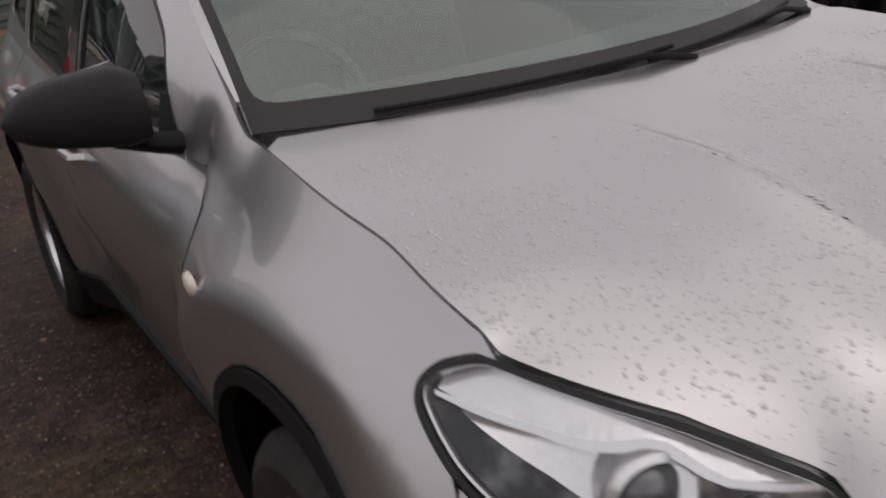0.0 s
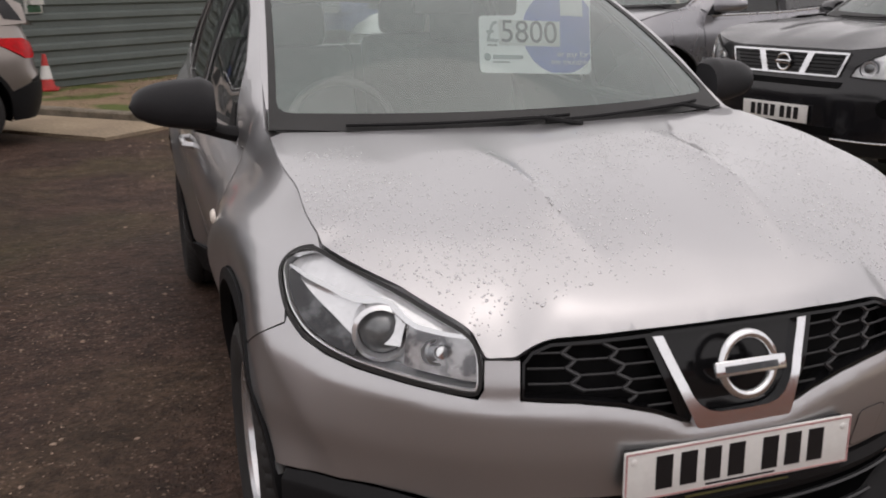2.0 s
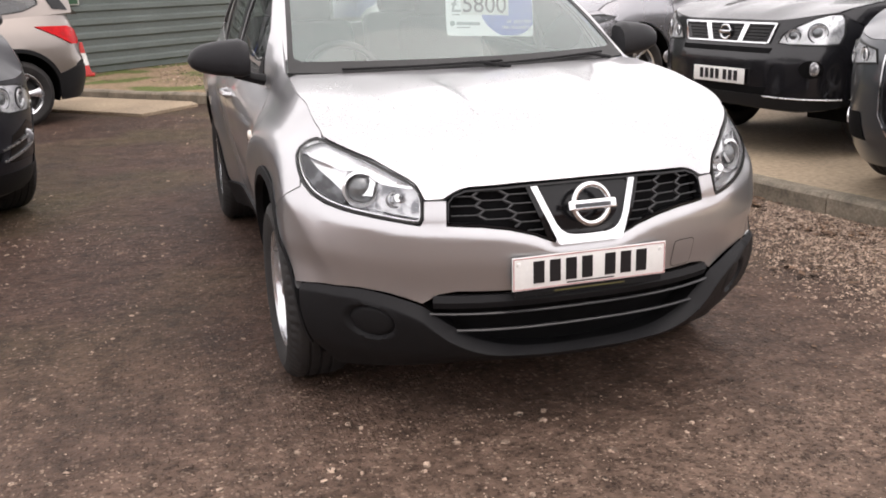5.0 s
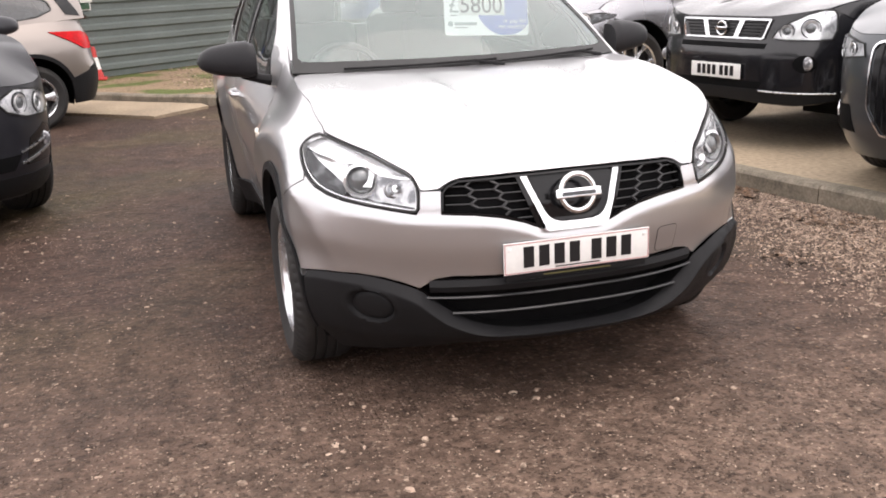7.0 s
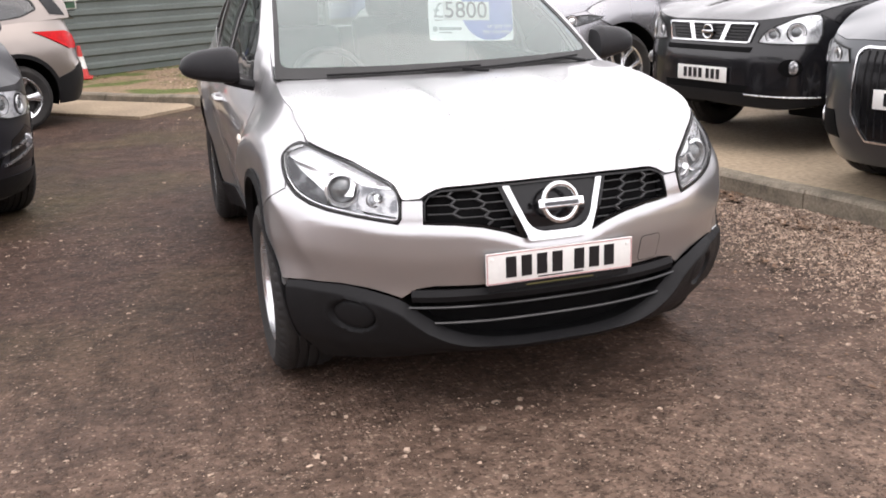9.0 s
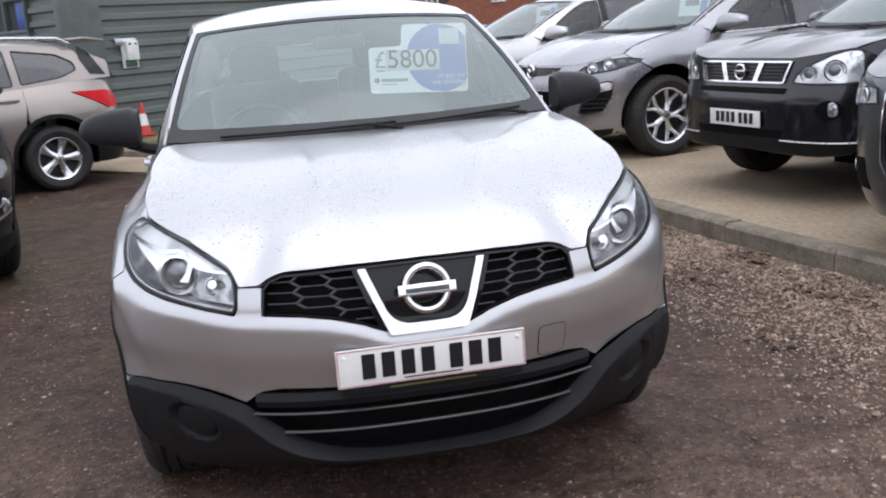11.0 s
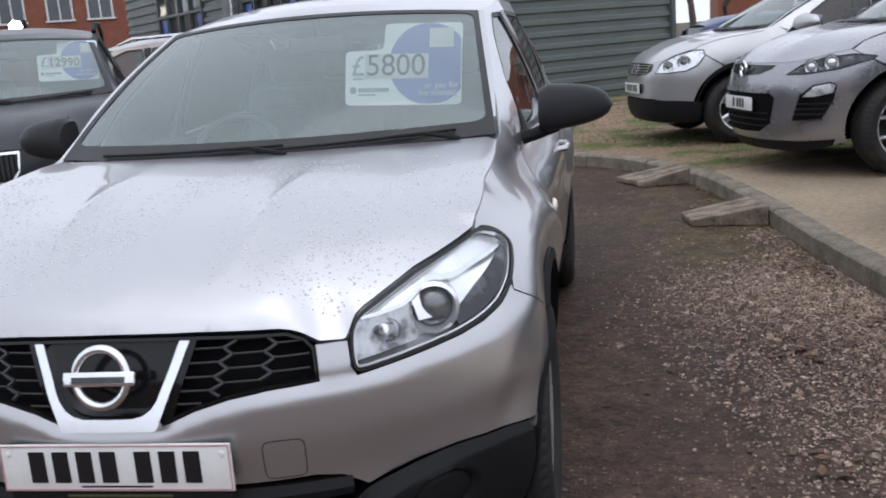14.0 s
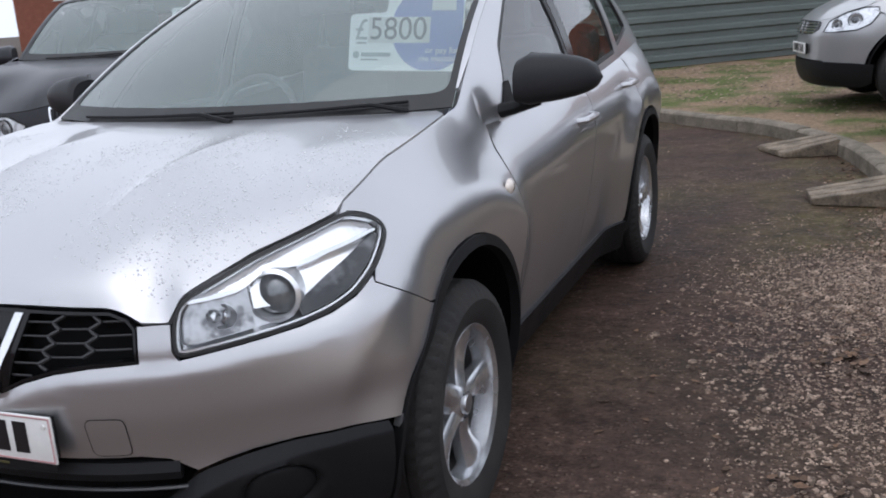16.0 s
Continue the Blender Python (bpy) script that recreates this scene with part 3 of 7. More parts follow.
        for dd, y in ((doors, mid - 0.16), (doors2, end - 0.16)):
            for d, sgn in zip(dd, (1, -1)):
                x, _, z = (float(c) for c in self.shell.at(self.s(y), zb(y) - 0.10))
                bar = tube([(sgn * (x - 0.005), y - 0.10, z - 0.004), (sgn * (x + 0.03), y - 0.085, z), (sgn * (x + 0.036), y, z + 0.002), (sgn * (x + 0.03), y + 0.085, z), (sgn * (x - 0.005), y + 0.10, z)], 0.013, 8)
                part("handle", bar, self.body, d)
        t = self.shell.total
        tail = [(self.s(end + g), zb(end)), (self.s(end + g), 0.92)]
        for y, z in arch(self.yr, self.r, r_out + 0.004, 122, 6, 14):
            tail.append((self.s(y), z))
        tail += [(t - 0.86, 0.40), (t - 0.86, 0.62), (t - 0.72, 0.66), (t - 0.70, zb(self.L)), (self.s(3.8 * sy), zb(3.8 * sy))]
        self.both("rear_quarter", tail, self.wall(), self.body, step=0.07)
        rear = mirrored([(0, 0.62), (0.70, 0.66), (0.70, zb(self.L)), (0, zb(self.L))])
        place = lambda u, z: (lambda p: (np.sign(u) * np.abs(p[0]), p[1], p[2]))(self.shell.at(t - np.abs(u), z))  # noqa: E731
        part("tailgate", patch(rear, place, 0.07), self.body, self.root)
        bump = mirrored([(0, 0.22), (0.95, 0.25), (0.95, 0.40), (0.86, 0.40), (0.86, 0.62), (0.70, 0.655), (0, 0.615)])
        part("rear_bumper", patch(bump, place, 0.07), self.lower, self.root)
        strip = [(self.s(self.yf + r_out - 0.02), 0.19), (self.s(self.yr - r_out + 0.02), 0.19), (self.s(self.yr - r_out - 0.005), sill - 0.004), (self.s(self.yf + r_out + 0.005), sill - 0.004)]
        self.both("sill_trim", strip, self.wall(0.014), PLASTIC, step=0.08, depth=0.05)
        part("underbody", box((0, self.L / 2 + 0.2, 0.32), (self.shell.half * 2 - 0.75, self.L - 1.3, 0.14), 0.03), DARK, self.root)
        return doors

    def cabin(self, sides, roof_label="", tint=SIDEGLASS, rear_tint=None, screen=SCREEN, black_pillar=True, corner=False):
        sx, sy, sz = self.sc
        sc2 = lambda poly: [(y * sy, z * sz) for y, z in poly]  # noqa: E731
        hull = [(y * sy, float(self.belt(np.array([y * sy]))[0]) - 0.012) for y in (1.45, 1.6, 2.3, 3.2, 3.8, 4.15)]
        if not corner:
            hull = [(1.22 * sy, 1.104 * sz), (1.30 * sy, 1.112 * sz), (1.375 * sy, 1.085 * sz)] + hull
        top = [(y * sy, float(self.rail(y * sy)[1])) for y in (4.15, 4.02, 3.6, 3.0, 2.7, 2.4, 2.2, 1.99, 1.6, 1.455 if corner else 1.3)]
        wins = [rounded(sc2(w), 0.03 * sz) for w in sides]
        frames = self.both("cabin_side", hull + top, self.flank_at(), self.body, holes=wins, step=0.06, depth=0.02)
        for k, w in enumerate(wins):
            self.both("side_window", shrunk(w, -0.004), self.flank_at(-0.010), (rear_tint or tint) if k else tint, step=0.09, depth=0, shadow=False, parent=frames)
            self.both("window_seal", w, self.flank_at(-0.004), SEAL, holes=[shrunk(w, 0.016)], step=0.09, depth=0.004, parent=frames)
        if black_pillar:
            self.both("door_pillar", sc2([(2.275, 1.05), (2.357, 1.053), (2.368, 1.482), (2.295, 1.476)]), self.flank_at(0.003), GLOSSBLACK, step=0.08, depth=0.004, parent=frames)
            self.both("mirror_sail", sc2([(1.46, 1.03), (1.58, 1.03), (1.60, 1.13), (1.565, 1.128)] if corner else [(1.375, 1.05), (1.50, 1.048), (1.575, 1.19), (1.47, 1.125)]), self.flank_at(0.006), PLASTIC, step=0.05, depth=0.008, parent=frames)
        us = np.linspace(-1, 1, 31)
        pts = []
        ts = np.linspace(0, 1, 26)
        for t in ts:
            yf = (1.84 + 0.15 * us**2) * sy
            y = yf + (4.02 * sy - yf) * t
            xr, zr = self.rail(y)
            crown = np.interp(t, [0, 0.35, 0.8, 1], [0.055, 0.075, 0.07, 0.06]) * sz
            zr = np.where(t < 0.02, (1.506 - 0.03 * us**2) * sz, zr + crown * (1 - us**2) ** 0.8)
            pts += [(u * x, yy, z) for u, x, yy, z in zip(us, xr, y, zr)]
        n = len(us)
        fs = [(j * n + i, j * n + i + 1, (j + 1) * n + i + 1, (j + 1) * n + i) for j in range(len(ts) - 1) for i in range(n - 1)]
        part("roof", (pts, fs), self.body, self.root, roof_label)
        part("headlining", ([(x * 0.97, y, z - 0.035) for x, y, z in pts], fs), LINING, self.root)
        full = [(-1, 0), (1, 0), (1, 1), (-1, 1)]
        f = lambda o: (lambda u, v: self.screen_at(u, v, o))  # noqa: E731
        ws = part("windscreen", patch(full, f(0.0), 0.12, depth=0), screen, self.root, shadow=False)
        inner = rounded([(-0.968, 0.085), (0.968, 0.085), (0.958, 0.965), (-0.958, 0.965)], 0.06)
        part("screen_border", patch([(-0.998, 0), (0.998, 0), (0.990, 1), (-0.990, 1)], f(0.003), 0.1, holes=[inner], depth=0.004), SEAL, ws)
        for e in (1, -1):
            part("windscreen_pillar", patch([(e * 0.997, 0.10), (e * 1.006, 0.10), (e * 1.022, 0.30), (e * 1.020, 1.0), (e * 0.988, 1.0)] if corner else [(e * 0.996, 0.0), (e * 1.022, 0.0), (e * 1.020, 1.0), (e * 0.988, 1.0)], f(0.005), 0.05, depth=0.014), self.body, self.root)
        # rear screen
        yr0, yr1 = 4.02 * sy, 4.22 * sy
        (x0, z0), (x1, z1) = self.rail(np.array(yr0)), (0.62 * sx, 1.10 * sz)
        rs = [(-x0, yr0, z0), (x0, yr0, z0), (x1, yr1, z1), (-x1, yr1, z1), (0, yr0 + 0.01, z0 + 0.055 * sz)]
        part("rear_window", (rs, [(0, 3, 2, 1), (0, 1, 4)]), rear_tint or tint, self.root, shadow=False)
        return ws

    def pillar_root(self, low=0.962, y0=1.125, y1=1.452):
        """The rounded corner where the wing flows into the windscreen pillar."""
        ys = np.linspace(y0, y1, 40)
        x0, _, z0 = (float(c) for c in self.shell.at(self.s(y0), self.shut[-1, 1] - 0.003))
        top = []
        for y in ys:
            if y < 1.22:
                f = (y - y0) / (1.22 - y0)
                top.append((x0 + (0.738 - x0) * f, z0 + (1.108 - self.corner_drop - z0) * f))
            else:
                xu, _, zu = (float(c) for c in self.screen_at(np.array(1.0), np.array((y - 1.22) / 0.77)))
                top.append((xu + 0.012, zu + 0.002))
        top = np.array(top)
        for _ in range(6):
            top[1:-1] = (top[:-2] + top[1:-1] * 2 + top[2:]) / 4
        lows = np.interp(ys, [1.296, 1.34], [low, 1.021])
        feet = np.array([float(self.shell.at(self.s(y), z)[0]) for y, z in zip(ys, lows)])
        lean = (feet - np.array([float(self.shell.at(self.s(y), z - 0.02)[0]) for y, z in zip(ys, lows)])) / 0.02
        for _ in range(12):
            lean[1:-1] = (lean[:-2] + lean[1:-1] * 2 + lean[2:]) / 4
        rows = []
        for y, (xu, zu), xa, za, m in zip(ys, top, feet, lows, lean):
            h = zu - za
            chord = (xu - xa) / h
            back = float(smooth_step((y - 1.21) / 0.24))
            m0 = m * (1 - back) + (chord + 0.018 * math.pi / h) * back
            m1 = (chord - 0.20) * (1 - back) + (chord - 0.018 * math.pi / h) * back
            g = float(smooth_step((y - y0) / 0.13))
            row = []
            for t in np.linspace(0, 1, 18):
                z = za + h * t
                x = (2 * t**3 - 3 * t**2 + 1) * xa + (t**3 - 2 * t**2 + t) * h * m0 + (3 * t**2 - 2 * t**3) * xu + (t**3 - t**2) * h * m1
                row.append((g * x + (1 - g) * float(self.shell.at(self.s(y), z)[0]), y, z))
            rows.append(row + [(row[-1][0] - 0.03, y + 0.002, row[-1][2] - 0.02)])
        n = len(rows[0])
        for sgn in (1, -1):
            pts = [(sgn * x, y, z) for r in rows for x, y, z in r]
            fs = [(j * n + i, j * n + i + 1, (j + 1) * n + i + 1, (j + 1) * n + i) for j in range(len(rows) - 1) for i in range(n - 1)]
            part("pillar_root", (pts, [f if sgn < 0 else f[::-1] for f in fs]), self.body, self.root, "", 60)

    def mirror(self, cap, x=0.80, y=1.43, z=1.055):
        for sgn in (1, -1):
            pts = []
            n, m = 16, 24
            for f in np.linspace(0, 1, n):
                xx = x + 0.040 + 0.240 * f
                end = max(0.0, 1 - f**4.5) ** 0.5
                lift = min(1.0, 0.80 + f / 0.12 * 0.2)
                zc = z + 0.062 + 0.012 * f
                up, down = (0.098 - 0.030 * f) * end * lift + 0.002, (0.060 - 0.012 * f) * end * lift + 0.002
                dd = (0.095 - 0.02 * f) * end + 0.004
                yc = y + 0.085 + 0.06 * f
                for a in np.linspace(0, 2 * math.pi, m, endpoint=False):
                    c, s_ = math.cos(a), math.sin(a)
                    yy = -dd * abs(c) ** 0.75 if c > 0 else dd * 0.40 * abs(c) ** 0.5
                    pts.append((sgn * xx, yc + yy, zc + (up * abs(s_) ** 0.85 if s_ > 0 else -down * abs(s_) ** 0.6)))
            fs = [(i * m + k, i * m + (k + 1) % m, (i + 1) * m + (k + 1) % m, (i + 1) * m + k) for i in range(n - 1) for k in range(m)]
            fs += [tuple(range(m)), tuple(range((n - 1) * m, n * m))]
            mo = part("door_mirror", (pts, fs), cap, self.root, "", 50)
            arm = tube([(sgn * (x - 0.045), y + 0.045, z - 0.014), (sgn * (x + 0.02), y + 0.06, z - 0.002), (sgn * (x + 0.09), y + 0.09, z + 0.022)], [0.034, 0.028, 0.032], 10, flat=0.75)
            part("mirror_arm", arm, PLASTIC, mo)
            gl = [(sgn * (x + 0.065), y + 0.115, z + 0.03), (sgn * (x + 0.22), y + 0.20, z + 0.045), (sgn * (x + 0.22), y + 0.20, z + 0.125), (sgn * (x + 0.065), y + 0.115, z + 0.16)]
            part("mirror_glass", ([(a, b + 0.012, c) for a, b, c in gl] + gl, [(0, 1, 2, 3), (4, 5, 1, 0), (5, 6, 2, 1), (6, 7, 3, 2), (7, 4, 0, 3)]), CHROME, mo)

    def headlight(self, poly, proj, band, panels, deep=0.07, bulb=None):
        """A lamp on each side: bowl, gasket, bright rim, sloping reflectors, projector, chrome line and the clear lens."""
        poly = rounded(poly, 0.02, 3)
        for sgn in (1, -1):
            ft = (lambda p: p) if sgn > 0 else flip
            pol = ft(poly)
            at = lambda o: self.wall(o)  # noqa: E731
            lamp = part("headlight", well(pol, at, deep, 0.03, 0.008), REFLECTOR, self.root, "clear headlamp with chrome reflectors")
            part("gasket", patch(pol, at(0.002), 0.02, holes=[shrunk(pol, 0.0075)], depth=0.012), SEAL, lamp)
            part("bright_rim", patch(shrunk(pol, 0.0075), at(-0.004), 0.02, holes=[shrunk(pol, 0.0110)], depth=0.012), REFLECTOR, lamp)
            part("lens", patch(shrunk(pol, 0.005), at(0.004), 0.02, depth=0), LENS, lamp, shadow=False)
            for name, s0, s1, low, high, o0, o1, mat, flute in panels:
                lo, hi = (np.array(q) for q in (low, high))

                def place(s, f, lo=lo, hi=hi, o0=o0, o1=o1, flute=flute):
                    z0, z1 = np.interp(s, lo[:, 0], lo[:, 1]), np.interp(s, hi[:, 0], hi[:, 1])
                    p = self.shell.at(s, z0 + (z1 - z0) * f, o0 + (o1 - o0) * f + flute * math.sin(s * 380) * math.sin(math.pi * min(1, f * 3)))
                    return sgn * float(p[0]), float(p[1]), float(p[2])

                part(name, grid(place, list(np.linspace(s0, s1, 90 if flute else 24)), [0, 0.1, 0.3, 0.5, 0.7, 0.85, 1.0]), mat, lamp)
            part("chrome_line", patch(ft(ribbon(*band)), at(-0.008), 0.010, depth=0.026), CHROME, lamp)
            for s, z, q in proj:
                c = Vector([float(v) for v in self.shell.at(sgn * s, z, -deep * 0.50)])
                e = Vector([float(v) for v in self.shell.at(sgn * s, z, 0.02)])
                d = ((e - c).normalized() + Vector((0, -1.6, 0.15))).normalized()
                m = Matrix.Translation(c) @ d.to_track_quat("Y", "Z").to_matrix().to_4x4()
                part("projector_ring", moved(lathe([(q * 0.80, -0.02), (q * 0.80, 0.012), (q * 0.88, 0.022), (q * 1.04, 0.016), (q * 1.14, -0.03)], 36, "y"), m), REFLECTOR, lamp)
                part("projector_lens", moved(lathe([(q * 0.82, 0.002), (q * 0.7, 0.014), (q * 0.45, 0.024), (q * 0.2, 0.029), (0.0, 0.03)], 36, "y"), m), PROJ, lamp)
            if bulb:
                c = Vector([float(v) for v in self.shell.at(sgn * bulb[0], bulb[1], -deep * 0.5)])
                m = Matrix.Translation(c) @ pose(0, 0, 0, 20, 0, 180)
                part("bulb_shade", moved(lathe([(0.0, 0.034), (0.012, 0.032), (0.015, 0.02), (0.012, 0.0), (0.02, -0.012)], 18, "y"), m), CHROME, lamp)
                part("bulb_socket", moved(lathe([(0.018, -0.02), (0.020, -0.002), (0.026, 0.0), (0.028, -0.02)], 20, "y", True), m), SATIN, lamp)

    def plate(self, z0, z1, y, chars=(4, 3), border=False, x=0.26, tilt=0.0, material=PLATE_WHITE):
        """The number plate with a bar for each character."""
        h = z1 - z0
        zc = (z0 + z1) / 2
        back = part("plate_holder", box((0, y + 0.012, zc), (2 * x - 0.02, 0.02, h - 0.01), 0.004), PLASTIC, self.root, "black plate holder")
        pl = part("number_plate", box((0, y, zc), (2 * x, 0.006, h), 0.002), material, back, "white front plate with dark bars")
        if border:
            b = merge(*[box(c, q) for c, q in (((0, y - 0.0035, z1 - 0.004), (2 * x - 0.006, 0.002, 0.003)), ((0, y - 0.0035, z0 + 0.004), (2 * x - 0.006, 0.002, 0.003)), ((x - 0.004, y - 0.0035, zc), (0.003, 0.002, h - 0.011)), ((-x + 0.004, y - 0.0035, zc), (0.003, 0.002, h - 0.011)))])
            part("border_line", b, PLATE_PINK, pl)
            for e in (-1, 1):
                part("screw_cap", moved(lathe([(0.0, 0.004), (0.006, 0.003), (0.007, 0.0)], 12, "y"), Matrix.Translation((e * (x - 0.02), y - 0.003, z1 - 0.022)) @ pose(0, 0, 0, 0, 0, 180)), PLATE_WHITE, pl)
            part("dealer_line", box((0.0, y - 0.0035, z0 + 0.011), (0.16, 0.001, 0.004)), INK, pl)
        w, gap, word = 0.042, 0.012, 0.036
        n = sum(chars)
        total = n * w + (n - 2) * gap + word
        u = -total / 2
        for k, c in enumerate(chars):
            for _ in range(c):
                part("bar", box((u + w / 2, y - 0.004, zc + 0.002), (w * 0.86, 0.0016, h * 0.66)), INK, pl)
                u += w + gap
            u += word - gap
        return pl

    def inside(self, wheel_x=-0.37):
        """Dashboard, steering wheel and seats."""
        sx, sy, sz = self.sc
        vs, fs = grid(lambda u, v: (u * 0.70 * sx, (1.16 + 0.10 * u * u + 0.52 * v) * sy, (1.045 + 0.02 * math.sin(math.pi * v) - (0.16 * max(0, v - 0.75) * 4)) * sz), np.linspace(-1, 1, 15), np.linspace(0, 1, 12))
        part("dashboard", (vs, fs), DASH, self.root)
        ring = [(wheel_x * sx + 0.185 * math.cos(a), (1.86 + 0.09 * math.sin(a)) * sy, (0.98 + 0.165 * math.sin(a)) * sz) for a in np.linspace(0, 2 * math.pi, 33)[:-1]]
        sw = part("steering_wheel", tube(ring, 0.016, 8, True), DASH, self.root)
        part("wheel_boss", box((wheel_x * sx, 1.85 * sy, 0.97 * sz), (0.16, 0.07, 0.12), 0.03), DASH, sw)
        for y in (2.15, 3.05):
            for x in (-0.37, 0.37):
                m = Matrix.Translation((x * sx, y * sy, 0)) @ Matrix.Diagonal((1, 1, sz, 1))
                seat = part("seat", moved(merge(box((0, 0.20, 0.58), (0.5, 0.52, 0.18), 0.06), box((0, 0.52, 0.92), (0.48, 0.14, 0.62), 0.06, pose(0, 0, 0, -14))), m), CLOTH, self.root)
                part("headrest", moved(merge(box((0, 0.62, 1.31), (0.26, 0.10, 0.18), 0.04), box((0.06, 0.61, 1.21), (0.012, 0.012, 0.1)), box((-0.06, 0.61, 1.21), (0.012, 0.012, 0.1))), m), CLOTH, seat)
        part("rear_view_mirror", merge(box((0, 1.86 * sy, 1.40 * sz), (0.22, 0.04, 0.06), 0.015), tube([(0, 1.87 * sy, 1.42 * sz), (0, 1.86 * sy, 1.49 * sz)], 0.012, 6)), DASH, self.root)

    def wipers(self):
        for x0, x1 in ((-0.52, 0.10), (0.02, 0.60)):
            n = 14
            pts = []
            for k in range(n):
                f = k / (n - 1)
                x = x0 + (x1 - x0) * f
                u = x / 0.715
                p = [float(c) for c in self.screen_at(np.array(u), np.array(0.016 + 0.022 * f), 0.011)]
                pts.append(tuple(p))
            wob = part("wiper", tube(pts, 0.005, 6), PLASTIC, self.root, "black windscreen wiper arm and blade")
            part("wiper_arm", tube([(x1 + 0.02, pts[-1][1] - 0.045, pts[-1][2] - 0.022), (pts[-3][0], pts[-3][1] - 0.02, pts[-3][2] + 0.002), pts[n // 2]], [0.008, 0.0065, 0.0045], 6), PLASTIC, wob)


# ---- the silver car in the middle ----
Q_FRONT = [(.15, .16), (.22, .075), (.30, .02), (.42, .0), (.62, .008), (.72, .012), (.78, .03), (.83, .05), (.88, .09), (.95, .16), (1.12, .35)]
Q_SIDE = [(.15, .10), (.25, .06), (.36, .03), (.50, .015), (.70, .0), (.84, .003), (.90, .014), (.96, .036), (1.02, .062), (1.12, .125)]
Q_REAR = [(.15, .16), (.3, .05), (.5, .0), (.62, .0), (.7, .03), (.9, .06), (1.1, .12)]
Q_LAMP = [(.955, .955), (.845, .931), (.725, .903), (.63, .869), (.556, .840), (.533, .816), (.524, .785), (.522, .736), (.535, .720), (.60, .728), (.70, .740), (.79, .751), (.86, .766), (.918, .790), (.972, .828), (1.018, .867), (1.05, .896), (1.056, .918), (1.032, .938), (.99, .951)]
Q_LAMP = chaikin(Q_LAMP, 2)
Q_EDGE = [(0, .835), (.20, .834), (.39, .828), (.428, .815), (.452, .797), (.50, .794), (.519, .794), (.530, .820), (.553, .845), (.628, .874), (.723, .908), (.845, .936), (.947, .959)]
Q_SHUT = [(.947, .959), (.975, .974), (1.02, .989), (1.08, 1.005), (1.183, 1.026), (1.334, 1.047), (1.485, 1.063), (1.60, 1.074), (1.66, 1.080)]
Q_GRILLE = [(0, .645), (.10, .647), (.128, .656), (.18, .678), (.255, .699), (.34, .712), (.446, .718), (.446, .785), (.428, .806), (.39, .820), (.20, .826), (0, .828)]
Q_INTAKE = [(0, .288), (.12, .290), (.30, .312), (.44, .378), (.535, .462), (.48, .495), (.42, .505), (.29, .502), (0, .502)]
Q_LINE = [(.535, .462), (.59, .481), (.66, .497), (.75, .507), (.87, .506), (1.0, .496)]
Q_SIDES = [
    [(1.50, 1.055), (2.27, 1.052), (2.29, 1.475), (2.12, 1.468), (1.92, 1.385), (1.66, 1.235)],
    [(2.36, 1.055), (3.15, 1.10), (3.12, 1.475), (2.37, 1.48)],
    [(3.23, 1.12), (3.62, 1.19), (3.50, 1.40), (3.20, 1.465)],
]


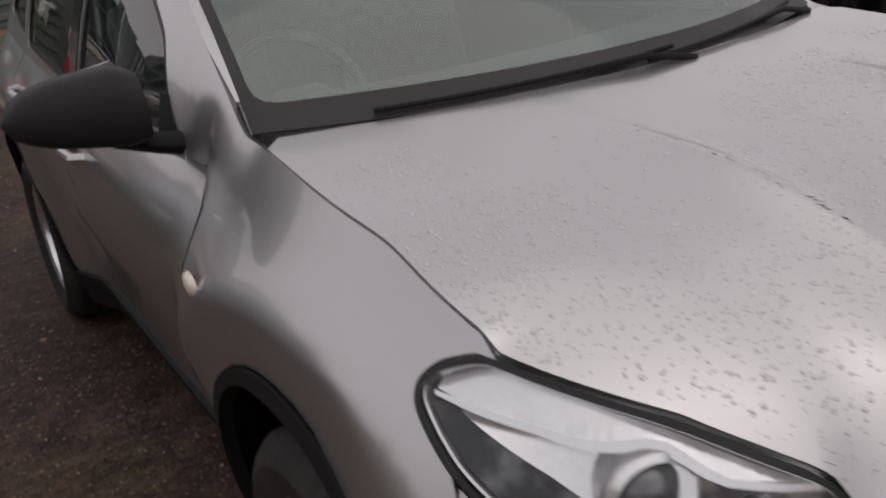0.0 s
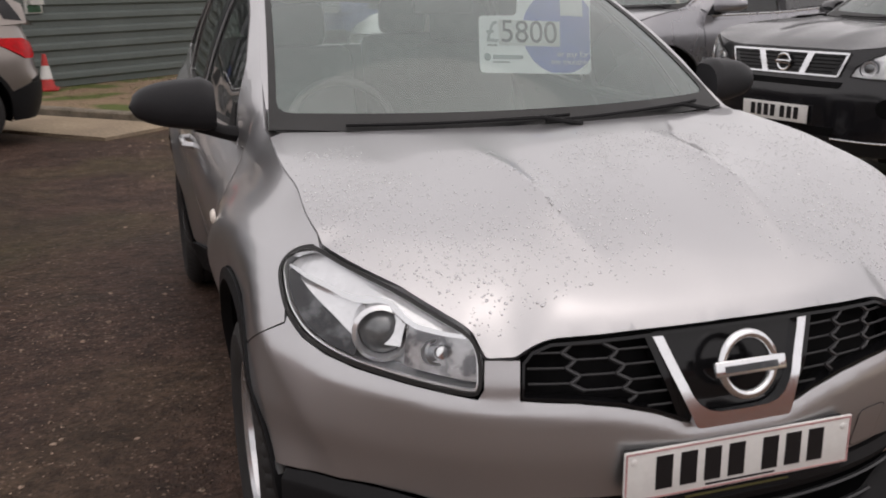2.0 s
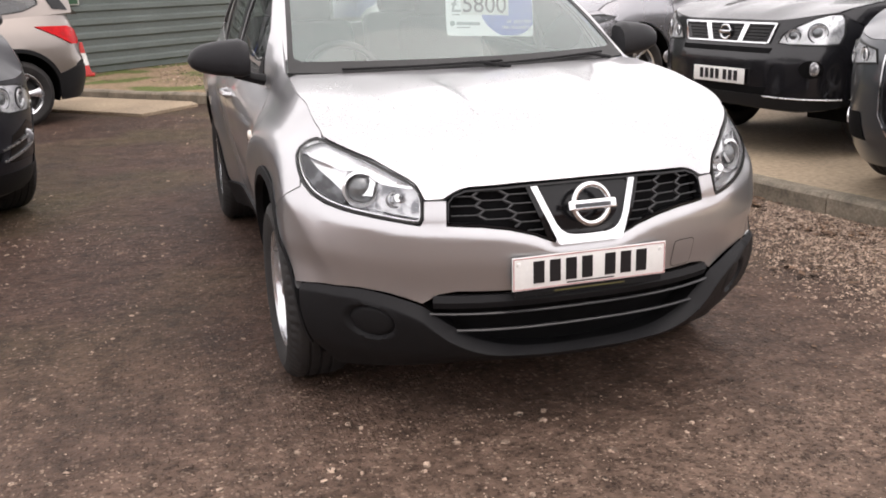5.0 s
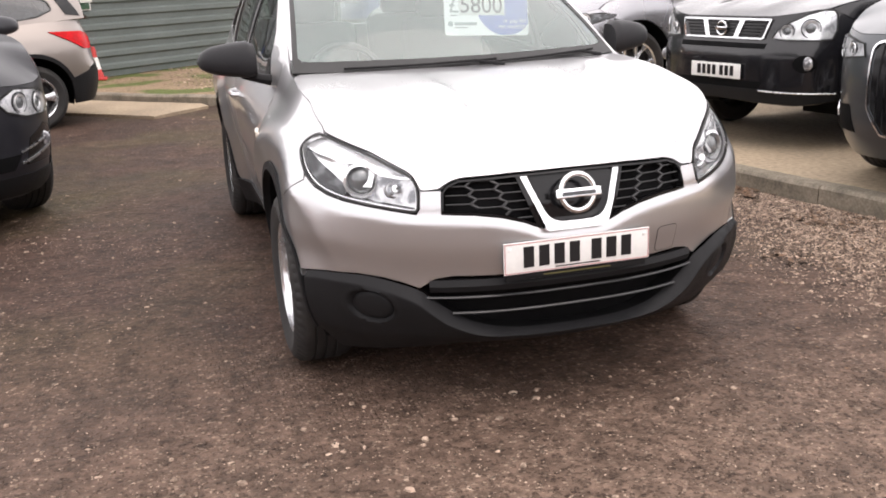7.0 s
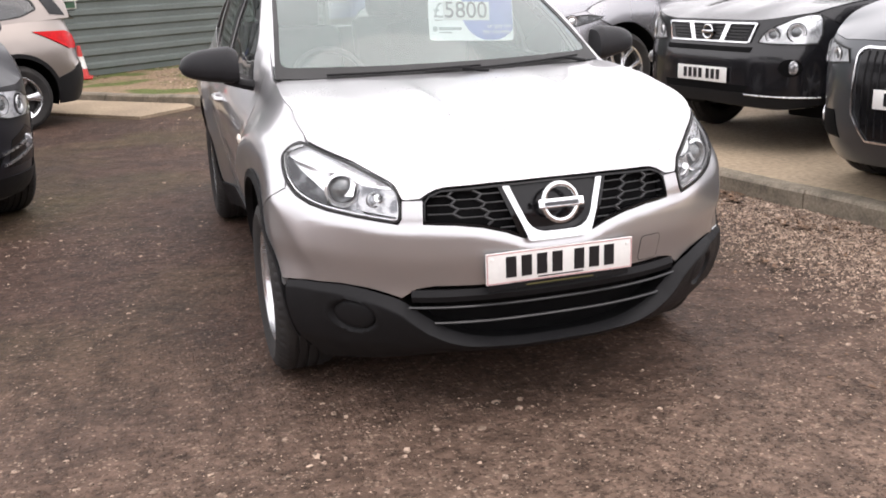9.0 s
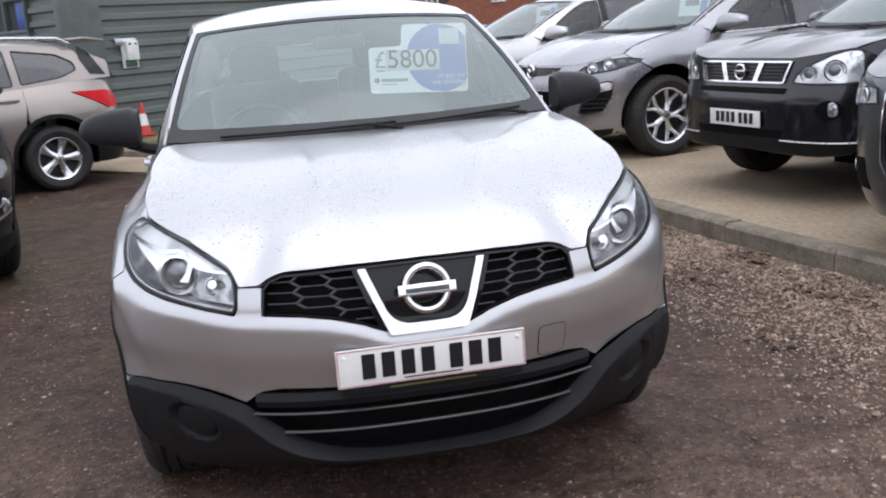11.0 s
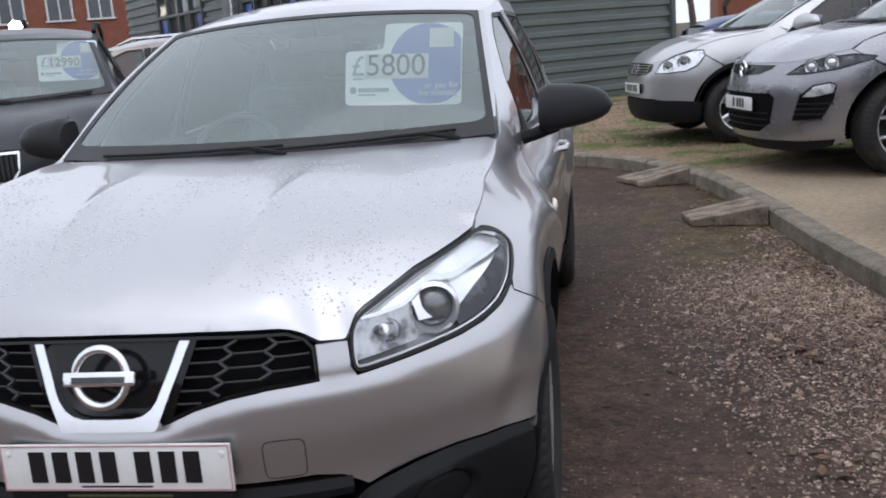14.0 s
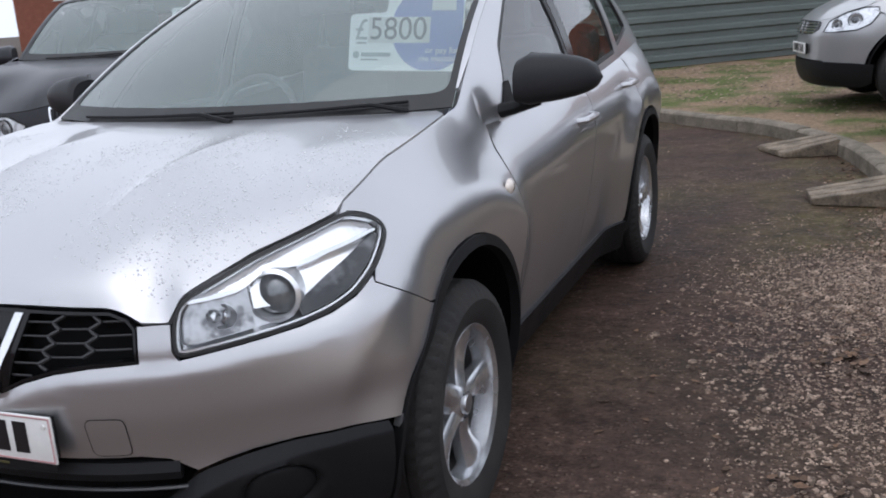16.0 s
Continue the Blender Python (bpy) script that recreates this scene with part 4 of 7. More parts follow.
def crossover_front(car):
    """The painted bumper, the black one under it and the intake between them."""
    lo = [(car.s(y), z) for y, z in arch(car.yf, car.r, 0.445, 162, 124, 6)]
    seam = [(1.128, .714), (.966, .806), (.967, .820)]
    paint_half = [(0, .504), (.29, .504), (.42, .507), (.48, .497), (.535, .464)] + Q_LINE[1:] + lo + seam + [(.918, .786), (.86, .762), (.79, .747), (.70, .736), (.60, .724), (.53, .715), (.518, .735), (.519, .788), (.50, .789), (.450, .789), (.450, .715), (.34, .708), (.255, .695), (.18, .674), (.128, .652), (.10, .643), (0, .641)]
    brow = curve([(0, .641), (.10, .645), (.18, .674), (.255, .695), (.34, .708), (.45, .715), (.53, .718), (.6, .724), (.7, .736), (.79, .747), (.86, .762), (.92, .787), (1.1, .80)])
    ease = lambda v: np.clip(v, 0, 1) ** 2 * (3 - 2 * np.clip(v, 0, 1))  # noqa: E731

    def skin(s, z, more=0.0):
        """The bumper's face, with a ledge that looks up along its upper edge."""
        d = brow(np.abs(s)) - z
        return car.shell.at(s, z, more + 0.011 * ease(d / 0.030) * (1 - ease((d - 0.03) / 0.24)) * ease((1.06 - np.abs(s)) / 0.25) - 0.022 * ease((0.62 - z) / 0.15) * ease((0.95 - np.abs(s)) / 0.4))

    car.skin = skin
    car_bumper = part("front_bumper", patch(mirrored(paint_half), skin, 0.016, depth=0.02), car.body, car.root, "painted front bumper")
    top = curve([(0, .297), (.12, .299), (.22, .306), (.30, .321), (.37, .346), (.44, .386), (.50, .430), (.53, .453), (.59, .476), (.66, .493), (.75, .503), (.87, .502), (1.0, .492), (1.12, .478)])
    bottom = curve([(0, .245), (.25, .238), (.5, .216), (.75, .190), (.95, .182), (1.12, .190)])
    back = lambda z: car.s(car.yf - math.sqrt(max(0.445**2 - (z - car.r) ** 2, 0.0)))  # noqa: E731

    def fall(a, f):
        """How far the face under the ledge stands out at f."""
        return 0.018 - (0.022 + float(np.interp(a, [0, 0.4, 0.7, 0.95, 1.1], [0, 0.05, 0.04, 0.004, 0]))) * (f - 1) ** 1.25 - 0.06 * max(0, f - 1.6) ** 1.5

    def face(s, f, up=0.0):
        """The lower bumper: f runs over a broad ledge that looks up (0 to 1), then down the rounded face (1 to 2)."""
        a = abs(s)
        z0, z1 = float(top(a)), float(bottom(a))
        w = float(np.interp(a, [0, 0.22, 0.36, 0.45, 0.6, 1.0], [0.013, 0.016, 0.032, 0.040, 0.032, 0.018]))
        rise = float(np.interp(a, [0, 0.45, 0.6, 0.9, 1.1], [0.052, 0.050, 0.028, 0.016, 0.004]))
        if f <= 1:
            z, out = z0 - w * f, 0.018 - rise * (1 - f) ** 1.15
        else:
            z, out = z0 - w - (z0 - w - z1) * (f - 1), fall(a, f)
            out += float(np.interp(math.hypot((a - .706) / .084, (z - .397) / .057), [0.9, 0.97, 1.05, 1.15, 1.3], [-0.022, -0.014, 0.002, 0.004, 0]))
        s = math.copysign(min(a, back(z)), s)
        return tuple(float(c) for c in car.shell.at(s, z, out + up))

    fs_ = [0, 0.2, 0.4, 0.6, 0.8, 0.92, 1.0] + [1 + k / 28 for k in range(1, 29)]
    end = back(0.335)
    lower = part("lower_bumper", grid(face, list(np.linspace(-end, end, 221)), fs_), car.lower, car.root, "unpainted black plastic lower bumper", 60)
    for sgn in (1, -1):
        rows = []
        for r in (0.98, 0.96, 0.93, 0.88, 0.8, 0.65, 0.4, 0.2):
            h = float(np.interp(r, [0.2, 0.65, 0.8, 0.88, 0.93, 0.98], [-0.003, -0.005, -0.007, -0.010, -0.014, -0.02]))
            for k in range(32):
                t = 2 * math.pi * k / 32
                q, zz = .706 + .084 * r * math.cos(t), .397 + .057 * r * math.sin(t)
                edge_z = float(top(q)) - float(np.interp(q, [0.45, 0.6, 1.0], [0.040, 0.032, 0.018]))
                out = fall(q, max(1.0, 1 + (edge_z - zz) / (edge_z - float(bottom(q)))))
                rows.append(tuple(float(c) for c in car.shell.at(sgn * q, zz, out + h)))
        fs2 = [(j * 32 + k, j * 32 + (k + 1) % 32, (j + 1) * 32 + (k + 1) % 32, (j + 1) * 32 + k) for j in range(7) for k in range(32)] + [tuple(range(224, 256))]
        part("fog_lamp_blank", (rows, fs2), car.lower, lower, "", 60)
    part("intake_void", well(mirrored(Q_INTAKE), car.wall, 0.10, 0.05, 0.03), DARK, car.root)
    for z, reach in ((.431, .515), (.376, .425)):
        pts = [tuple(float(c) for c in car.shell.at(s, z, -0.02)) for s in np.linspace(-reach, reach, 25)]
        part("intake_bar", tube(pts, 0.007, 6, flat=0.6), BAR_GREY, car.root)
    pts = [tuple(float(c) for c in car.shell.at(s, .47, -0.03)) for s in np.linspace(-.5, .5, 25)]
    part("intake_bar", tube(pts, 0.02, 6, flat=1.2), PLASTIC, car.root)
    return car_bumper


root = thing("car", pose(0, 0, 0), "silver five-door crossover car with raindrops on its bonnet", "car")
SHELL_Q = Shell(4.315, .892, front=Q_FRONT, side=Q_SIDE, rear=Q_REAR, flare=((.87, .335), (3.50, .335)))
main = Car(root, SHELL_Q, SILVER, edge=Q_EDGE, shut=Q_SHUT, crease=0.009)
main.corner_drop = 0.018
main.lip = 0.022
main.bonnet("silver bonnet with two raised creases", 0.0125)
crossover_front(main)
wing_poly = [(.951, .951)] + [(s, z - 0.002) for s, z in main.seam] + [(1.663, .963), (main.s(1.293), .963), (main.s(1.303), .70), (main.s(1.345), .335)]
wing_poly += [(main.s(y), z) for y, z in [(main.yf + q * math.cos(radians(a)), main.r + q * math.sin(radians(a))) for a, q in zip(np.linspace(0, 123, 16), np.interp(np.linspace(0, 123, 16), [0, 105, 123], [0.463, 0.463, 0.45]))]] + [(1.129, .7165), (.969, .8085)] + [v for k, v in enumerate(shrunk(Q_LAMP, -0.0025)) if v[0] > .974 and k > 40]
wings = main.both("front_wing", wing_poly, main.wall(), SILVER, step=0.03, depth=0.015)
for w, e in zip(wings, (1, -1)):
    p = Vector([float(c) for c in SHELL_Q.at(main.s(1.20), .862, 0.004)])
    part("side_indicator", moved(lathe([(0.0, 0.010), (0.018, 0.008), (0.026, 0.002), (0.028, -0.004)], 24, "x"), Matrix.Translation((e * p.x, p.y, p.z)) @ Matrix.Scale(e, 4, (1, 0, 0)) @ Matrix.Diagonal((1, 1.25, 0.85, 1))), AMBER, w, "small clear side repeater lamp")
main.arches(0.43, 0.46)
main.flank(rise=0.0)
main.pillar_root()
main.cabin(Q_SIDES, rear_tint=SIDEGLASS, corner=True)
main.mirror(MIRROR_CAP)
main.inside()
main.wipers()
for xx, yy, sg in ((.758, .87, 1), (-.758, .87, -1), (.752, 3.50, 1), (-.752, 3.50, -1)):
    wheel(root, xx, yy, 0.335, 0.215, 0.212, 5, sg, ALLOY)
L_TOP = [(.55, .830), (.63, .859), (.725, .893), (.845, .921), (.955, .944), (.99, .940), (1.03, .926)]
L_BAND = [(.545, .826), (.60, .829), (.665, .838), (.715, .862), (.762, .876), (.82, .872), (.885, .884), (.95, .894), (1.005, .903), (1.035, .908)]
L_LOW = [(.535, .734), (.60, .740), (.70, .752), (.79, .763), (.86, .778), (.918, .803), (.972, .841), (1.012, .876), (1.04, .903)]
L_SHROUD = [(.80, .795), (.87, .835), (.94, .866), (.99, .889), (1.03, .903)]
main.headlight(
    Q_LAMP, [(.757, .812, .056)],
    band=([(1.030, .906), (1.005, .903), (.95, .894), (.885, .884), (.85, .876), (.82, .872), (.79, .873), (.762, .876), (.735, .872), (.715, .862), (.69, .848), (.665, .838), (.63, .833), (.60, .829), (.56, .826)], [.004, .006, .008, .009, .010, .011, .012, .012, .012, .011, .010, .009, .009, .008, .007]),
    panels=[
        ("reflector", .556, 1.03, L_BAND, L_TOP, -0.014, -0.028, REFLECTOR, 0.0012),
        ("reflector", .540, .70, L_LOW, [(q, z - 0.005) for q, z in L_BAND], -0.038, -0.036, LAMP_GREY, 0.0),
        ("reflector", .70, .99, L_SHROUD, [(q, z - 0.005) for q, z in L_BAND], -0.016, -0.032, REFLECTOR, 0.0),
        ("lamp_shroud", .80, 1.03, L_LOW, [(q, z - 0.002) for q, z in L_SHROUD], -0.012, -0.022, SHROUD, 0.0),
    ],
    bulb=(.625, .785),
)
# grille
def lattice(car, sgn, pitch=0.0275):
    """The grille's cells: thin level bars in three staggered rows of cells, joined by thick slanted webs."""
    edges = [lambda z: 0.452, lambda z: 0.367 + 0.30 * (z - 0.835), lambda z: 0.280 + 0.42 * (z - 0.835), lambda z: 0.196 + 0.42 * (z - 0.835)]
    lip = shrunk(mirrored(Q_GRILLE), 0.005)
    at = lambda q, z, o: tuple(float(c) for c in car.shell.at(sgn * q, z, o))  # noqa: E731
    clear = lambda *q: bool(within(lip, [(sgn * u, v) for u, v in q]).all())  # noqa: E731
    bars, webs = [], []
    for k in range(3):
        for i in range(9):
            z = 0.634 + pitch * (i + (0.5 if k == 1 else 0.0))
            q0 = edges[k](z) - (0.011 if k else 0.0)
            q1 = edges[k + 1](z) + (0.011 if k < 2 else 0.0)
            run = [(q, z) for q in np.linspace(q0, q1, 12) if clear((q, z))]
            if len(run) > 2:
                bars.append(tube([at(q, h, -0.010) for q, h in run], 0.0020, 6, flat=1.3))
    for k in (1, 2):
        for i in range(18):
            za, zb = 0.634 + pitch * i / 2, 0.634 + pitch * (i + 1) / 2
            odd = (i + k) % 2
            qa, qb = edges[k](za) + (0.011 if odd else -0.011), edges[k](zb) + (-0.011 if odd else 0.011)
            if clear((qa, za), (qb, zb)):
                webs.append(tube([at(qa, za, -0.008), at((qa + qb) / 2, (za + zb) / 2, -0.006), at(qb, zb, -0.008)], 0.0044, 6))
    return merge(*bars, *webs)


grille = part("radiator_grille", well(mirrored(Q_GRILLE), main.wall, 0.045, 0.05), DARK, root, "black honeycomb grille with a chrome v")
for e in (1, -1):
    part("grille_mesh", lattice(main, e), BAR_GREY, grille)
part("grille_frame", patch(mirrored(Q_GRILLE), main.wall(0.002), 0.03, holes=[shrunk(mirrored(Q_GRILLE), 0.006)], depth=0.03), GLOSSBLACK, grille)
part("badge_panel", patch([(-.174, .823), (-.105, .655), (.105, .655), (.174, .823)], main.wall(-0.015), 0.03, depth=0.02), GLOSSBLACK, grille)
for e in (1, -1):
    part("v_surround", patch([(e * u, v) for u, v in ((.176, .821), (.196, .821), (.128, .650), (.108, .650))], main.wall(-0.004), 0.02, depth=0.02), GLOSSBLACK, grille)
v_half = [(0, .645), (.100, .645), (.107, .650), (.180, .821), (.158, .821), (.121, .733), (.110, .708), (.096, .689), (.078, .677), (.055, .671), (0, .670)]
part("chrome_v", patch(mirrored(v_half), lambda q, z: SHELL_Q.at(q, z, -0.002 + 0.24 * np.clip(.745 - z, 0, 0.12) + 0.04 * np.clip(.83 - z, 0, 0.09)), 0.008, depth=0.03), CHROME, grille)
ring = [(0.058 * math.cos(a), 0.022 + 0.012 * math.sin(a), .762 + 0.058 * math.sin(a)) for a in np.linspace(0, 2 * math.pi, 49)[:-1]]
badge = part("badge_ring", tube(ring, 0.0098, 10, True), CHROME, grille, "plain chrome ring and bar badge")
tilt = pose(0, 0, 0, -20)
part("badge_bar", box((0, 0.014, .762), (0.158, 0.012, 0.031), 0.004, tilt), CHROME, badge)
part("badge_inlay", box((0, 0.0078, .762), (0.118, 0.002, 0.013), 0.0, tilt), SHROUD, badge)
main.plate(.511, .617, 0.020, (4, 3), border=True)
strip = part("dealer_strip", box((0.0, 0.026, .500), (0.50, 0.006, 0.024), 0.002), PLASTIC, root, "black strip with a line of yellow print")
part("print_bar", box((0.0, 0.0222, .4985), (0.24, 0.001, 0.005)), surface("yellow_print", (0.10, 0.09, 0.03), 0.5), strip)
tow = rounded([(.316, .512), (.402, .512), (.402, .600), (.316, .600)], 0.016)
part("tow_cover_seam", patch(shrunk(tow, -0.0025), lambda q, z: main.skin(q, z, 0.0008), 0.02, holes=[shrunk(tow, 0.0005)], depth=0), SEAL, root)
part("tow_eye_cover", patch(tow, lambda q, z: main.skin(q, z, 0.0015), 0.02, depth=0.004), SILVER, root, "painted towing eye cover")


# ---- the yard ----
def ground_mat():
    """Damp brown earth over old tarmac, with pebbles pressed into it: thick at the front of the yard and along the kerb, thin further back."""
    m = surface("damp_yard", (0.037, 0.0222, 0.0172), 0.62, 0, (0.073, 0.0455, 0.035), 1.6, (0.32, 0.68), 60, 0.4, 0.0, 110, rough_var=0.18, spec=0.14)
    nt = m.node_tree
    n, l = nt.nodes, nt.links
    b = n["Principled BSDF"]
    old = b.inputs["Base Color"].links[0].from_socket
    tc = n.new("ShaderNodeTexCoord")

    def math_(op, x, y):
        q = n.new("ShaderNodeMath")
        q.operation = op
        for k, v in enumerate((x, y)):
            if isinstance(v, (int, float)):
                q.inputs[k].default_value = v
            else:
                l.new(v, q.inputs[k])
        return q.outputs[0]

    def noise_(scale, detail=5.0):
        q = n.new("ShaderNodeTexNoise")
        q.inputs["Scale"].default_value, q.inputs["Detail"].default_value = scale, detail
        l.new(tc.outputs["Object"], q.inputs["Vector"])
        return q.outputs["Fac"]

    def range_(v, a, z, c=0.0, d=1.0):
        q = n.new("ShaderNodeMapRange")
        for name, x in (("From Min", a), ("From Max", z), ("To Min", c), ("To Max", d)):
            q.inputs[name].default_value = x
        l.new(v, q.inputs["Value"])
        return q.outputs["Result"]

    def mix_(f, x, y):
        q = n.new("ShaderNodeMix")
        q.data_type = "RGBA"
        for name, v in (("Factor", f), ("A", x), ("B", y)):
            if isinstance(v, tuple):
                q.inputs[name].default_value = (*v, 1)
            else:
                l.new(v, q.inputs[name])
        return q.outputs["Result"]

    xyz = n.new("ShaderNodeSeparateXYZ")
    l.new(tc.outputs["Object"], xyz.inputs[0])
    # how much of the ground the pebbles cover
    front = range_(xyz.outputs["Y"], 1.6, -0.6)
    kerb_side = range_(xyz.outputs["X"], 0.9, 1.9, 0.0, 0.8)
    cover = math_("MAXIMUM", front, math_("MULTIPLY", kerb_side, range_(xyz.outputs["Y"], 5.5, 3.0)))
    cover = math_("ADD", cover, math_("MULTIPLY", math_("SUBTRACT", noise_(0.9), 0.5), 1.5))
    cover = range_(cover, -0.1, 0.9, 0.10, 0.70)
    vo = n.new("ShaderNodeTexVoronoi")
    vo.inputs["Scale"].default_value = 68.0
    l.new(tc.outputs["Object"], vo.inputs["Vector"])
    cell = n.new("ShaderNodeSeparateColor")
    l.new(vo.outputs["Color"], cell.inputs[0])
    shown = math_("LESS_THAN", cell.outputs[0], cover)
    core = range_(vo.outputs["Distance"], 0.62, 0.40)
    tone = n.new("ShaderNodeValToRGB")
    el = tone.color_ramp.elements
    el[0].position, el[0].color = 0.0, (0.052, 0.034, 0.026, 1)
    el[1].position, el[1].color = 1.0, (0.20, 0.146, 0.111, 1)
    mid = el.new(0.62)
    mid.color = (0.115, 0.077, 0.058, 1)
    l.new(cell.outputs[1], tone.inputs["Fac"])
    peb = math_("MULTIPLY", shown, core)
    # fine silt between them, and thin moss further back
    silt = mix_(math_("MULTIPLY", range_(cover, 0.2, 0.7, 0.25, 0.9), front), old, (0.132, 0.090, 0.068))
    moss = mix_(math_("MULTIPLY", range_(noise_(0.55, 6.0), 0.46, 0.66, 0.0, 0.5), range_(xyz.outputs["Y"], 0.5, 3.0)), silt, (0.072, 0.066, 0.026))
    # green algae where the ground stays wet by the wooden ramps
    algae = math_("MULTIPLY", math_("MULTIPLY", range_(xyz.outputs["X"], 0.7, 1.5), range_(xyz.outputs["Y"], 2.6, 4.2)), range_(noise_(1.6, 6.0), 0.42, 0.66, 0.05, 0.60))
    moss = mix_(algae, moss, (0.088, 0.080, 0.026))
    # trodden lumps and damp spots
    lumps = math_("MULTIPLY", range_(noise_(7.0, 6.0), 0.32, 0.68, 0.68, 1.36), range_(noise_(26.0, 4.0), 0.3, 0.7, 0.64, 1.38))
    shade = n.new("ShaderNodeVectorMath")
    shade.operation = "SCALE"
    l.new(mix_(peb, moss, tone.outputs["Color"]), shade.inputs[0])
    l.new(lumps, shade.inputs["Scale"])
    l.new(shade.outputs["Vector"], b.inputs["Base Color"])
    bp = n.new("ShaderNodeBump")
    bp.inputs["Strength"].default_value, bp.inputs["Distance"].default_value = 1.0, 0.006
    l.new(math_("ADD", math_("ADD", peb, math_("MULTIPLY", noise_(120.0, 4.0), 0.6)), math_("MULTIPLY", noise_(18.0, 4.0), 2.2)), bp.inputs["Height"])
    l.new(bp.outputs["Normal"], b.inputs["Normal"])
    return m


GROUND = ground_mat()
PAVE = surface("sandy_concrete", (0.37, 0.29, 0.20), 0.75, 0, (0.25, 0.195, 0.14), 1.1, (0.32, 0.7), 28, 0.22, 0.003, 90, spec=0.3)
KERB = surface("kerb_concrete", (0.235, 0.20, 0.155), 0.85, 0, (0.14, 0.122, 0.095), 7, (0.35, 0.68), 60, 0.25, 0.003, 120, spec=0.3)
VERGE = surface("gravel_and_turf", (0.24, 0.170, 0.112), 0.9, 0, (0.095, 0.115, 0.036), 1.3, (0.46, 0.58), 40, 0.45, 0.012, 60, spec=0.2)
SIDING = surface("green_grey_cladding", (0.125, 0.148, 0.140), 0.45, 0, (0.105, 0.125, 0.118), 1.2, (0.3, 0.7), 25, 0.08, spec=0.5)
SIDING_TRIM = surface("cladding_trim", (0.10, 0.118, 0.112), 0.45, 0, fine=30, grain=0.08)
WINDOW_DARK = surface("office_glass", (0.05, 0.06, 0.065), 0.08, 0, (0.07, 0.08, 0.085), 2, coat=0.5)
POSTER = surface("blue_poster", (0.02, 0.06, 0.30), 0.4, 0, (0.03, 0.09, 0.36), 4)
BRICK = surface("red_brick", (0.20, 0.068, 0.042), 0.9, 0, (0.26, 0.10, 0.062), 3, (0.3, 0.7), 20, 0.25)
WHITE = surface("white_paint", (0.72, 0.72, 0.70), 0.5, 0, fine=30, grain=0.05)
RENDER_WALL = surface("pale_render", (0.62, 0.60, 0.56), 0.9, 0, (0.54, 0.52, 0.49), 1.5, fine=40)
SLATE = surface("roof_tiles", (0.07, 0.06, 0.058), 0.8, 0, fine=12, grain=0.3)
WOOD = surface("weathered_wood", (0.25, 0.20, 0.145), 0.85, 0, (0.12, 0.095, 0.07), 9, (0.35, 0.65), 70, 0.3, 0.003, 60)
STONE = surface("loose_stone", (0.33, 0.250, 0.192), 0.8, 0, (0.125, 0.086, 0.066), 14, (0.3, 0.7), 120, 0.25, island=0.85, spec=0.3)
LEAF = surface("dead_leaf", (0.16, 0.092, 0.052), 0.8, 0, (0.075, 0.044, 0.027), 60, island=0.6)
GRASS = surface("grass_blade", (0.105, 0.155, 0.035), 0.6, 0, (0.16, 0.15, 0.055), 20, island=0.4)
BARK = surface("bark", (0.085, 0.065, 0.05), 0.9, 0, (0.05, 0.04, 0.03), 20, fine=80, grain=0.3)


def sheet(name, pts, z, material, label, thick=0.0):
    vs = [(x, y, z) for x, y in pts]
    n = len(vs)
    fs = [tuple(range(n))]
    if thick:
        vs += [(x, y, z - thick) for x, y in pts]
        fs += [(i, n + i, n + (i + 1) % n, (i + 1) % n) for i in range(n)]
    return tagged(part(name, (vs, fs), material), label, name.replace("_", " "), kind="structure")


sheet("ground", [(-300, -300), (300, -300), (300, 300), (-300, 300)], 0.0, GROUND, "dark damp tarmac yard with loose grit")
KERB_LINE = [(2.95, -6.0), (2.85, -1.5), (2.72, 0.8), (2.63, 1.7), (2.47, 2.45), (2.27, 3.6), (2.14, 4.75), (1.98, 5.8), (1.80, 6.6), (1.50, 7.25), (1.15, 7.8), (0.55, 8.35), (-.10, 9.0), (-.75, 9.6), (-2.3, 11.1), (-3.6, 12.4)]


def along_line(line, step):
    """Evenly spaced points on a smooth line."""
    q = np.array(line, float)
    d = np.r_[0, np.cumsum(np.hypot(*np.diff(q, axis=0).T))]
    fx, fy = curve(list(zip(d, q[:, 0]))), curve(list(zip(d, q[:, 1])))
    return [(float(fx(t)), float(fy(t))) for t in np.arange(0, d[-1], step)]


def right_of(pts, w):
    q = np.array(pts)
    d = np.gradient(q, axis=0)
    n = np.stack([d[:, 1], -d[:, 0]], 1) / np.hypot(*d.T)[:, None]
    return [tuple(v) for v in q + n * w]


kerb_face = along_line(KERB_LINE, 0.15)
kerb_back = right_of(kerb_face, 0.135)
pave_front = right_of(along_line(KERB_LINE, 0.3), 0.13)
cut = [p for p in pave_front if p[1] < 6.6]
sheet("pavement", cut + [(4.2, 7.6), (60, 14), (60, -6.0)], 0.112, PAVE, "sandy concrete hardstanding under the parked cars", 0.112)
rest = [p for p in pave_front if p[1] >= 6.6]
sheet("verge", [cut[-1]] + rest + [(-5, 13.6), (-5, 60), (60, 60), (60, 14), (4.2, 7.6)], 0.110, VERGE, "gravel and thin turf verge before the shed", 0.11)
kerb = tagged(part("kerb", grid(lambda u, v: (kerb_face[u][0] + (kerb_back[u][0] - kerb_face[u][0]) * (0.15 + 0.7 * v), kerb_face[u][1] + (kerb_back[u][1] - kerb_face[u][1]) * (0.15 + 0.7 * v), 0.105), range(len(kerb_face)), (0, 1)), KERB), "weathered concrete kerb along the yard", "kerb", kind="structure")
